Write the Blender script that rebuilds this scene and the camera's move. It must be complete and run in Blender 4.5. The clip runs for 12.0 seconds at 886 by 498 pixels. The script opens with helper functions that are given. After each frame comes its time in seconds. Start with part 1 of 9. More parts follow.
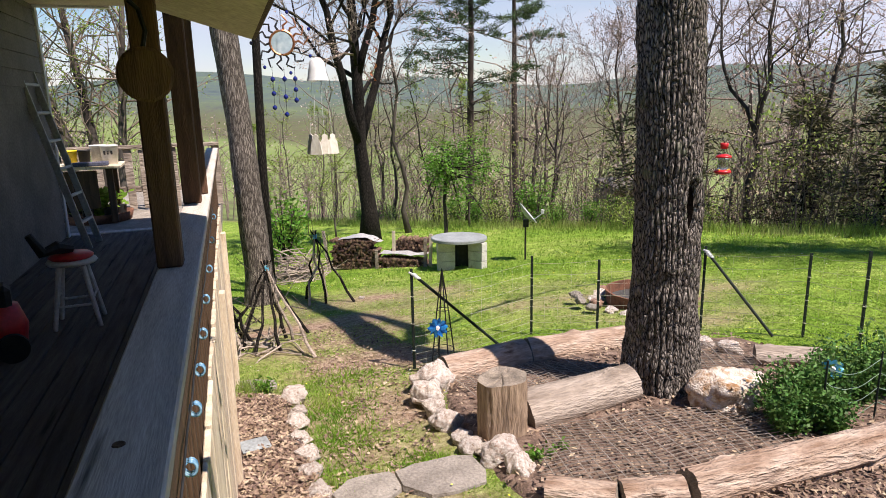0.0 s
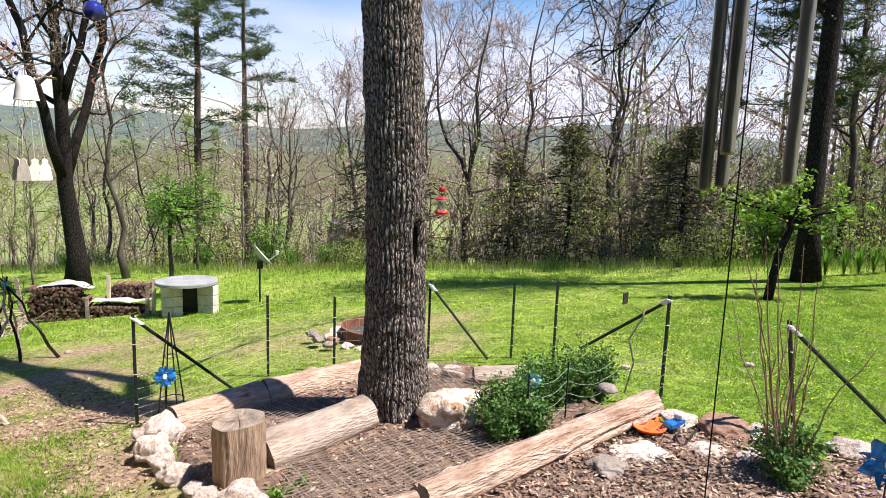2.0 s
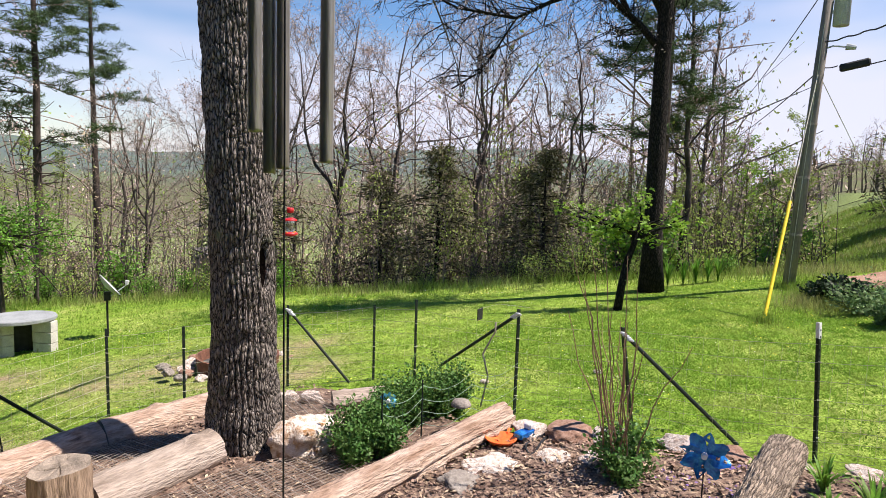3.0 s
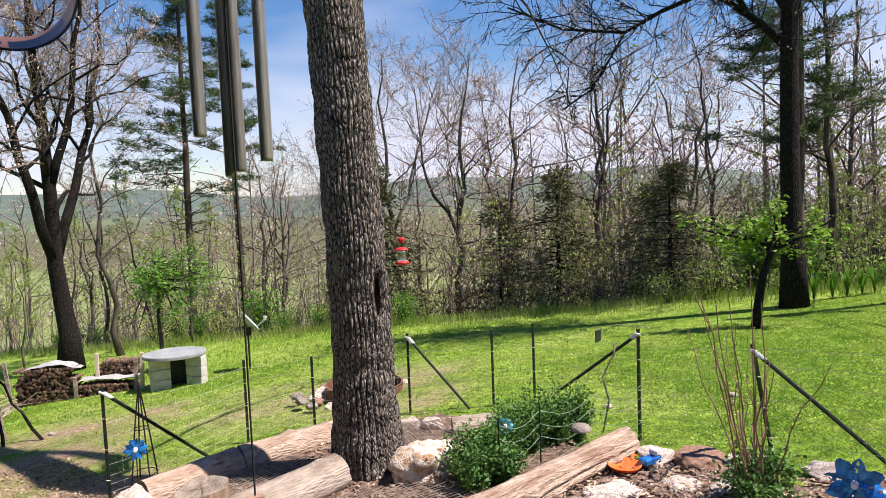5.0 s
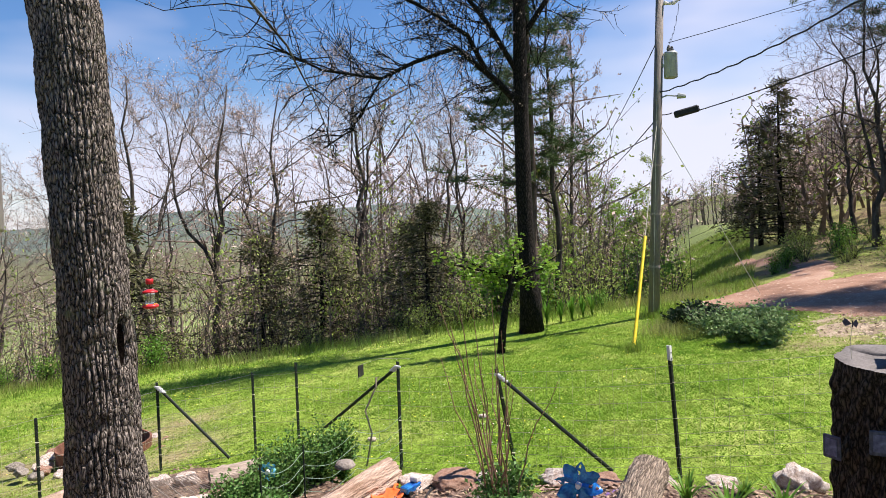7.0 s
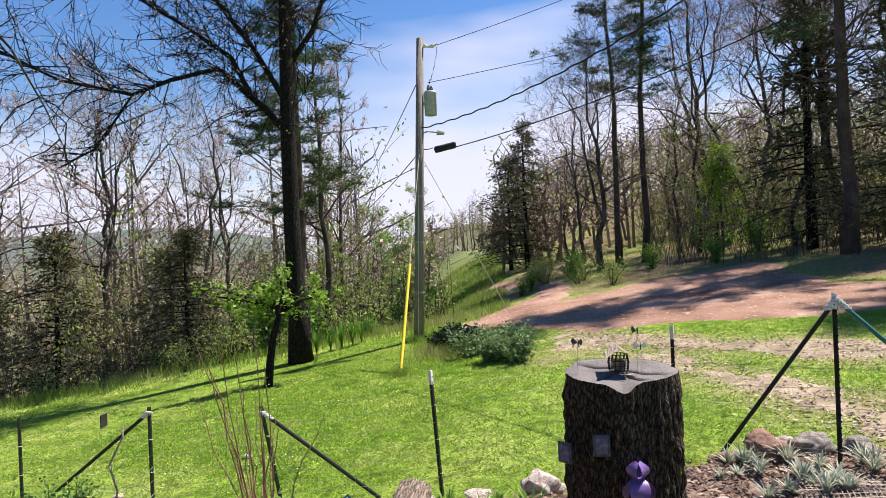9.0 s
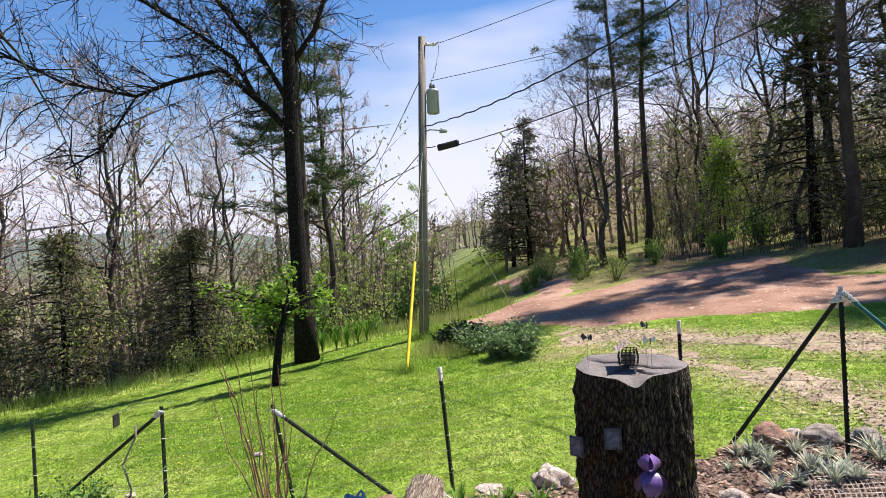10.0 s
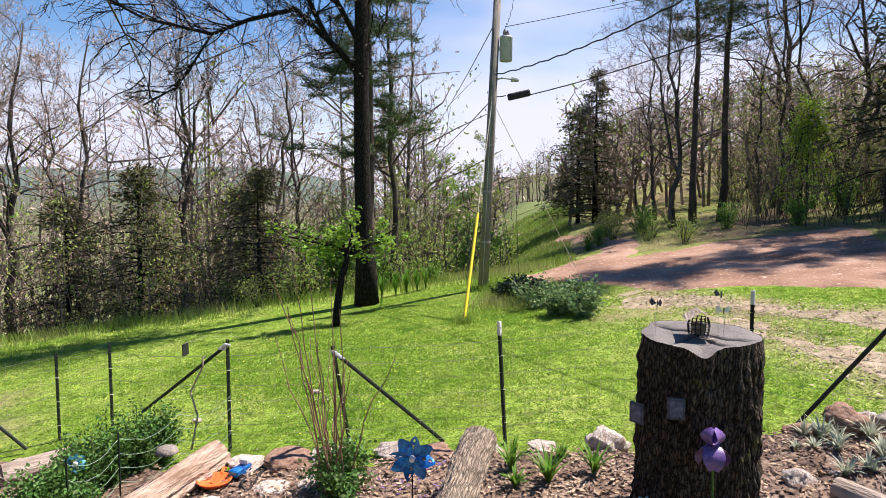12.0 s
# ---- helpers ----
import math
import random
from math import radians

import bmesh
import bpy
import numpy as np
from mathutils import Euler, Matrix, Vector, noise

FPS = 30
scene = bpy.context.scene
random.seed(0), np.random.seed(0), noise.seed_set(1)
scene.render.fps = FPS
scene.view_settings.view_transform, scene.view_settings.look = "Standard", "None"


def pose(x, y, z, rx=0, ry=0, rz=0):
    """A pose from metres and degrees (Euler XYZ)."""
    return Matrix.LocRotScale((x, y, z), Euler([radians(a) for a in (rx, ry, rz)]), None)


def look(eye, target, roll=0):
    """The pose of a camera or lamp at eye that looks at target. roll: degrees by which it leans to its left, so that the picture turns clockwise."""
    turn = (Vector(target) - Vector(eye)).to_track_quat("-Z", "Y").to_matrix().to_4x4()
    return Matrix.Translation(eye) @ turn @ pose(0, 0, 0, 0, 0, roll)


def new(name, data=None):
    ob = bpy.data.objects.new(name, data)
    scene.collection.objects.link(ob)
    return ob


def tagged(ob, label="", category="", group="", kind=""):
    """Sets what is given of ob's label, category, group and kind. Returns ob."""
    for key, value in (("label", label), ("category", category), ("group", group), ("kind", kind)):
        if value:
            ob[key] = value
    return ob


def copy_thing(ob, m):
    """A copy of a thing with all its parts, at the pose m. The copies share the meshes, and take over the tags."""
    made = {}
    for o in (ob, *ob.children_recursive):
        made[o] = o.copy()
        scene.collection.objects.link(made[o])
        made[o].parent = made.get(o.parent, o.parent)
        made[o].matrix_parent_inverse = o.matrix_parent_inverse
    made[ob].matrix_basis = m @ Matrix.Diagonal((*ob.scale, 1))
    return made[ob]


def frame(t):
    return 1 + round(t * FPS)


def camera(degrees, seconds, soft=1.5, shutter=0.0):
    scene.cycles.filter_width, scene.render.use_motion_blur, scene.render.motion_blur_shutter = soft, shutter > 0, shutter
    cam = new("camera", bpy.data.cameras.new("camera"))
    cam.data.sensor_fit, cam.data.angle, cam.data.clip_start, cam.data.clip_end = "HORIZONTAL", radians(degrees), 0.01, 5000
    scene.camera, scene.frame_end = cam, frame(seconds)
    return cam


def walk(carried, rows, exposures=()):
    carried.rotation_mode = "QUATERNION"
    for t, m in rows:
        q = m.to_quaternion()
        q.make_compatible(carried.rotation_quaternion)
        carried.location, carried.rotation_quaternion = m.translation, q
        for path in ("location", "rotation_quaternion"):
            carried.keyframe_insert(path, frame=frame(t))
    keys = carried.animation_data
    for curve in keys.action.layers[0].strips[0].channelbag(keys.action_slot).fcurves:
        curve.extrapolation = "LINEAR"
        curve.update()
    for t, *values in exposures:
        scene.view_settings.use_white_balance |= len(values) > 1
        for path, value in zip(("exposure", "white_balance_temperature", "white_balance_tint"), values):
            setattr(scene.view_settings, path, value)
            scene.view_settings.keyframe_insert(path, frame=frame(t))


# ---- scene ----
cam = camera(68.8, 12.0, soft=0.9)
PATH = [
    (0.0, pose(0.000, -0.000, 3.000, 77.07, 1.21, -0.28)),
    (0.5, pose(-0.029, -0.016, 2.993, 78.03, 0.80, -2.40)),
    (1.0, pose(-0.092, -0.044, 2.984, 78.83, 0.26, -5.27)),
    (1.5, pose(-0.133, -0.079, 2.975, 79.26, -0.91, -13.34)),
    (2.0, pose(-0.039, -0.155, 2.972, 81.04, -2.02, -23.23)),
    (2.5, pose(0.124, -0.245, 2.963, 83.07, -2.27, -32.97)),
    (2.7, pose(0.167, -0.256, 2.957, 83.26, -2.12, -34.32)),
    (4.3, pose(0.357, -0.360, 2.898, 85.33, 1.74, -25.51)),
    (4.5, pose(0.346, -0.369, 2.902, 85.56, 1.97, -23.85)),
    (5.0, pose(0.357, -0.367, 2.907, 85.94, 2.25, -23.31)),
    (5.5, pose(0.350, -0.381, 2.918, 86.66, 2.57, -22.45)),
    (6.0, pose(0.370, -0.395, 2.919, 87.06, 2.52, -23.01)),
    (6.5, pose(0.371, -0.433, 2.936, 87.46, 2.17, -30.65)),
    (7.0, pose(0.331, -0.452, 2.939, 88.28, 2.04, -44.01)),
    (7.5, pose(0.306, -0.474, 2.944, 88.82, 1.93, -52.73)),
    (7.7, pose(0.310, -0.489, 2.944, 89.08, 1.93, -56.48)),
    (9.3, pose(0.353, -0.500, 2.994, 89.88, 2.36, -64.22)),
    (9.5, pose(0.335, -0.492, 2.998, 89.90, 2.54, -64.18)),
    (10.0, pose(0.278, -0.465, 2.986, 89.65, 2.93, -63.97)),
    (10.5, pose(0.207, -0.420, 2.991, 88.06, 2.08, -63.32)),
    (11.0, pose(0.194, -0.390, 2.991, 85.93, 0.48, -62.16)),
    (11.5, pose(0.257, -0.376, 2.990, 85.57, -0.29, -61.96)),
    (12.0, pose(0.349, -0.383, 2.996, 85.40, -0.11, -58.47)),
]
walk(cam, PATH, [(0.0, 0.74, 6700, 18), (0.6, 0.98, 6700, 18), (1.0, 1.14, 6700, 18), (1.5, 1.26, 6700, 18), (2.0, 1.10, 6700, 18), (2.5, 0.96, 6700, 18), (4.3, 0.90, 6700, 18), (7.0, 0.92, 6700, 18), (9.5, 0.98, 6700, 18), (12.0, 1.00, 6700, 18)])
# ---- world, sun, exposure ----
SUN = Vector((0.40, -0.30, 0.866)).normalized()
world = bpy.data.worlds.new("sky")
scene.world = world
world.use_nodes = True
wn = world.node_tree.nodes
wl = world.node_tree.links
wn.clear()
w_out = wn.new("ShaderNodeOutputWorld")
w_bg = wn.new("ShaderNodeBackground")
w_bg.inputs["Strength"].default_value = 0.053
w_sky = wn.new("ShaderNodeTexSky")
w_sky.sky_type = "NISHITA"
w_sky.sun_disc = False
w_sky.sun_elevation = math.asin(SUN.z)
w_sky.sun_rotation = math.atan2(SUN.x, SUN.y)
w_sky.air_density, w_sky.dust_density, w_sky.ozone_density = 1.2, 0.0, 3.5
# thin spring cloud, thicker low over the valley
w_co = wn.new("ShaderNodeTexCoord")
w_map = wn.new("ShaderNodeMapping")
w_map.inputs["Scale"].default_value = (1.5, 1.5, 5.0)
w_no = wn.new("ShaderNodeTexNoise")
w_no.inputs["Scale"].default_value = 1.4
w_no.inputs["Detail"].default_value = 3.5
w_no.inputs["Roughness"].default_value = 0.5
w_sep = wn.new("ShaderNodeSeparateXYZ")
w_low = wn.new("ShaderNodeMapRange")
w_low.interpolation_type = "SMOOTHSTEP"
w_low.inputs["From Min"].default_value, w_low.inputs["From Max"].default_value = 0.02, 0.42
w_low.inputs["To Min"].default_value, w_low.inputs["To Max"].default_value = 0.30, -0.18
w_add = wn.new("ShaderNodeMath")
w_ra = wn.new("ShaderNodeMapRange")
w_ra.inputs["From Min"].default_value, w_ra.inputs["From Max"].default_value = 0.54, 0.86
w_ra.inputs["To Max"].default_value = 0.92
w_mix = wn.new("ShaderNodeMixRGB")
w_mix.inputs["Color2"].default_value = (8.3, 8.9, 10.7, 1)
wl.new(w_co.outputs["Generated"], w_map.inputs["Vector"])
wl.new(w_co.outputs["Generated"], w_sep.inputs["Vector"])
wl.new(w_map.outputs["Vector"], w_no.inputs["Vector"])
wl.new(w_sep.outputs["Z"], w_low.inputs["Value"])
wl.new(w_no.outputs["Fac"], w_add.inputs[0])
wl.new(w_low.outputs["Result"], w_add.inputs[1])
w_east = wn.new("ShaderNodeMath")
w_east.operation = "MULTIPLY_ADD"
w_east.inputs[1].default_value = 0.19
wl.new(w_sep.outputs["X"], w_east.inputs[0])
wl.new(w_add.outputs["Value"], w_east.inputs[2])
wl.new(w_east.outputs["Value"], w_ra.inputs["Value"])
wl.new(w_ra.outputs["Result"], w_mix.inputs["Fac"])
w_sat = wn.new("ShaderNodeHueSaturation")
w_sat.inputs["Saturation"].default_value = 1.28
w_sat.inputs["Hue"].default_value = 0.507
w_sat.inputs["Value"].default_value = 1.42
wl.new(w_sky.outputs["Color"], w_sat.inputs["Color"])
wl.new(w_sat.outputs["Color"], w_mix.inputs["Color1"])
wl.new(w_mix.outputs["Color"], w_bg.inputs["Color"])
wl.new(w_bg.outputs["Background"], w_out.inputs["Surface"])

sun_data = bpy.data.lights.new("sun", "SUN")
sun_data.energy, sun_data.angle, sun_data.color = 5.0, radians(0.55), (1.0, 0.95, 0.87)
sun = new("sun", sun_data)
sun.matrix_world = look(SUN * 60, (0, 0, 0))

# ---- materials ----


def material(name, colors, scale=8.0, rough=0.85, bump=0.3, bump_scale=40.0, metal=0.0, stretch=(1, 1, 1), spots=None, island=0.0,
             coords="Object", spec=0.3, through_light=0.0, rand=0.0, bump_dist=0.02):
    """A surface of two or three colours mixed by noise at two scales, with fine relief."""
    m = bpy.data.materials.new(name)
    m.use_nodes = True
    n, l = m.node_tree.nodes, m.node_tree.links
    b = n["Principled BSDF"]
    b.inputs["Roughness"].default_value = rough
    b.inputs["Metallic"].default_value = metal
    b.inputs["Specular IOR Level"].default_value = spec
    co = n.new("ShaderNodeTexCoord")
    mp = n.new("ShaderNodeMapping")
    mp.inputs["Scale"].default_value = stretch
    l.new(co.outputs[coords], mp.inputs["Vector"])
    big = n.new("ShaderNodeTexNoise")
    big.inputs["Scale"].default_value = scale
    big.inputs["Detail"].default_value = 5
    l.new(mp.outputs["Vector"], big.inputs["Vector"])
    ramp = n.new("ShaderNodeValToRGB")
    ramp.color_ramp.elements[0].position, ramp.color_ramp.elements[1].position = 0.32, 0.68
    ramp.color_ramp.elements[0].color = (*colors[0], 1)
    ramp.color_ramp.elements[1].color = (*colors[-1], 1)
    for k, c in enumerate(colors[1:-1]):
        e = ramp.color_ramp.elements.new(0.32 + 0.36 * (k + 1) / (len(colors) - 1))
        e.color = (*c, 1)
    l.new(big.outputs["Fac"], ramp.inputs["Fac"])
    fine = n.new("ShaderNodeTexNoise")
    fine.inputs["Scale"].default_value = bump_scale
    fine.inputs["Detail"].default_value = 4
    l.new(mp.outputs["Vector"], fine.inputs["Vector"])
    grain = n.new("ShaderNodeMixRGB")
    grain.blend_type = "OVERLAY"
    grain.inputs["Fac"].default_value = 0.55
    l.new(ramp.outputs["Color"], grain.inputs["Color1"])
    l.new(fine.outputs["Fac"], grain.inputs["Color2"])
    last = grain.outputs["Color"]
    if spots:
        sp = n.new("ShaderNodeTexNoise")
        sp.inputs["Scale"].default_value = spots[1]
        sp.inputs["Detail"].default_value = 6
        l.new(mp.outputs["Vector"], sp.inputs["Vector"])
        sr = n.new("ShaderNodeValToRGB")
        sr.color_ramp.elements[0].position, sr.color_ramp.elements[1].position = spots[2], spots[2] + 0.1
        l.new(sp.outputs["Fac"], sr.inputs["Fac"])
        mx = n.new("ShaderNodeMixRGB")
        mx.inputs["Color2"].default_value = (*spots[0], 1)
        l.new(sr.outputs["Color"], mx.inputs["Fac"])
        l.new(last, mx.inputs["Color1"])
        last = mx.outputs["Color"]
    if island or rand:
        hs = n.new("ShaderNodeHueSaturation")
        if island:
            src = n.new("ShaderNodeNewGeometry").outputs["Random Per Island"]
        else:
            src = n.new("ShaderNodeObjectInfo").outputs["Random"]
        amount = island or rand
        for socket, lo, hi in (("Value", 1 - amount, 1 + amount), ("Hue", 0.5 - amount * 0.045, 0.5 + amount * 0.045)):
            mr = n.new("ShaderNodeMapRange")
            mr.inputs["To Min"].default_value, mr.inputs["To Max"].default_value = lo, hi
            l.new(src, mr.inputs["Value"])
            l.new(mr.outputs["Result"], hs.inputs[socket])
        l.new(last, hs.inputs["Color"])
        last = hs.outputs["Color"]
    l.new(last, b.inputs["Base Color"])
    if bump:
        bp = n.new("ShaderNodeBump")
        bp.inputs["Strength"].default_value = bump
        bp.inputs["Distance"].default_value = bump_dist
        l.new(fine.outputs["Fac"], bp.inputs["Height"])
        l.new(bp.outputs["Normal"], b.inputs["Normal"])
    if through_light:
        tr = n.new("ShaderNodeBsdfTranslucent")
        l.new(last, tr.inputs["Color"])
        ms = n.new("ShaderNodeMixShader")
        ms.inputs["Fac"].default_value = through_light
        l.new(b.outputs["BSDF"], ms.inputs[1])
        l.new(tr.outputs["BSDF"], ms.inputs[2])
        l.new(ms.outputs["Shader"], n["Material Output"].inputs["Surface"])
    return m



def plate_bark(name, deep, plate, scale, long, relief=0.02, moss=None, warp=0.06, stops=(0.17, 0.33, 0.58)):
    """Furrowed bark: uneven upright plates with dark cracks between them, lichen or moss in patches."""
    m = bpy.data.materials.new(name)
    m.use_nodes = True
    n, l = m.node_tree.nodes, m.node_tree.links
    b = n["Principled BSDF"]
    b.inputs["Roughness"].default_value, b.inputs["Specular IOR Level"].default_value = 0.95, 0.2
    co = n.new("ShaderNodeTexCoord")

    def noise(s, detail, vec):
        t = n.new("ShaderNodeTexNoise")
        t.inputs["Scale"].default_value, t.inputs["Detail"].default_value, t.inputs["Roughness"].default_value = s, detail, 0.65
        l.new(vec, t.inputs["Vector"])
        return t

    wob = n.new("ShaderNodeVectorMath")
    wob.operation = "MULTIPLY_ADD"
    wob.inputs[1].default_value = (warp, warp, warp)
    l.new(noise(9, 4, co.outputs["Object"]).outputs["Color"], wob.inputs[0])
    l.new(co.outputs["Object"], wob.inputs[2])
    mp = n.new("ShaderNodeMapping")
    mp.inputs["Scale"].default_value = (1, 1, long)
    l.new(wob.outputs["Vector"], mp.inputs["Vector"])
    vo = n.new("ShaderNodeTexVoronoi")
    vo.feature = "DISTANCE_TO_EDGE"
    vo.inputs["Scale"].default_value = scale
    l.new(mp.outputs["Vector"], vo.inputs["Vector"])
    fine = noise(scale * 2.2, 5, mp.outputs["Vector"])
    sm = n.new("ShaderNodeMath")
    sm.operation = "MULTIPLY_ADD"
    sm.inputs[1].default_value = 0.30
    l.new(fine.outputs["Fac"], sm.inputs[0])
    l.new(vo.outputs["Distance"], sm.inputs[2])
    ramp = n.new("ShaderNodeValToRGB")
    el = ramp.color_ramp.elements
    el.new(0.5)
    mid = tuple(0.45 * p + 0.55 * d for p, d in zip(plate, deep))
    for e, pos, c in zip(el, stops, (deep, mid, plate)):
        e.position, e.color = pos, (*c, 1)
    l.new(sm.outputs["Value"], ramp.inputs["Fac"])
    last = ramp.outputs["Color"]
    var = n.new("ShaderNodeMixRGB")
    var.blend_type = "OVERLAY"
    var.inputs["Fac"].default_value = 0.6
    l.new(last, var.inputs["Color1"])
    l.new(noise(5, 5, co.outputs["Object"]).outputs["Fac"], var.inputs["Color2"])
    last = var.outputs["Color"]
    if moss:
        sr = n.new("ShaderNodeValToRGB")
        sr.color_ramp.elements[0].position, sr.color_ramp.elements[1].position = moss[1], moss[1] + 0.12
        l.new(noise(moss[2], 6, co.outputs["Object"]).outputs["Fac"], sr.inputs["Fac"])
        mx = n.new("ShaderNodeMixRGB")
        mx.inputs["Color2"].default_value = (*moss[0], 1)
        l.new(sr.outputs["Color"], mx.inputs["Fac"])
        l.new(last, mx.inputs["Color1"])
        last = mx.outputs["Color"]
    l.new(last, b.inputs["Base Color"])
    bp = n.new("ShaderNodeBump")
    bp.inputs["Strength"].default_value, bp.inputs["Distance"].default_value = 1.0, relief
    l.new(sm.outputs["Value"], bp.inputs["Height"])
    l.new(bp.outputs["Normal"], b.inputs["Normal"])
    return m


M = {
    "bark_oak": plate_bark("oak bark", (0.010, 0.008, 0.006), (0.30, 0.26, 0.225), 40, 0.26, 0.04, ((0.16, 0.18, 0.11), 0.60, 2.6), 0.035, (0.17, 0.25, 0.42)),
    "bark_grey": plate_bark("grey ridged bark", (0.045, 0.036, 0.03), (0.30, 0.26, 0.22), 34, 0.10, 0.025),
    "bark_log": plate_bark("rough log bark", (0.06, 0.045, 0.034), (0.42, 0.34, 0.26), 40, 0.2, 0.025, stops=(0.12, 0.2, 0.36)),
    "bark": material("grey tree bark", [(0.028, 0.022, 0.018), (0.065, 0.053, 0.044), (0.13, 0.112, 0.095)], 3, 0.95, 0.5, 30, stretch=(1, 1, 0.3), rand=0.25),
    "bark_dark": plate_bark("dark tree bark", (0.006, 0.005, 0.004), (0.036, 0.029, 0.024), 26, 0.3, 0.03),
    "bark_pine": material("pine bark", [(0.045, 0.033, 0.027), (0.105, 0.08, 0.065)], 4, 0.95, 0.5, 30, stretch=(1, 1, 0.4), rand=0.2),
    "twig": material("grey brown twigs", [(0.135, 0.10, 0.08), (0.235, 0.18, 0.145)], 2, 0.9, 0, rand=0.25),
    "bark_brown": material("brown young bark", [(0.06, 0.042, 0.031), (0.12, 0.088, 0.068), (0.19, 0.15, 0.122)], 3, 0.95, 0.5, 30, stretch=(1, 1, 0.3), rand=0.25),
    "bud": material("pinkish spring buds", [(0.44, 0.32, 0.28), (0.56, 0.46, 0.41)], 1.5, 0.8, 0, island=0.35, through_light=0.3),
    "bud_brown": material("brown olive brush buds", [(0.31, 0.225, 0.15), (0.43, 0.34, 0.235)], 1.5, 0.8, 0, island=0.35, through_light=0.3),
    "bud_green": material("yellow green spring buds", [(0.19, 0.265, 0.05), (0.30, 0.37, 0.09)], 1.5, 0.7, 0, island=0.35, through_light=0.35),
    "leaf": material("fresh green leaves", [(0.09, 0.21, 0.025), (0.17, 0.32, 0.045)], 3, 0.55, 0, island=0.35, through_light=0.4),
    "leaf_lime": material("lime green young leaves", [(0.27, 0.42, 0.04), (0.38, 0.52, 0.075)], 3, 0.55, 0, island=0.3, through_light=0.5),
    "leaf_bright": material("bright yellow green leaves", [(0.16, 0.30, 0.03), (0.24, 0.38, 0.05)], 3, 0.55, 0, island=0.3, through_light=0.45),
    "needle": material("pine needles", [(0.035, 0.065, 0.022), (0.075, 0.12, 0.036)], 2, 0.6, 0, island=0.4, through_light=0.2),
    "cedar": material("dark cedar foliage", [(0.066, 0.068, 0.032), (0.135, 0.128, 0.058)], 2, 0.8, 0, island=0.4, through_light=0.1),
}

# ---- mesh building ----


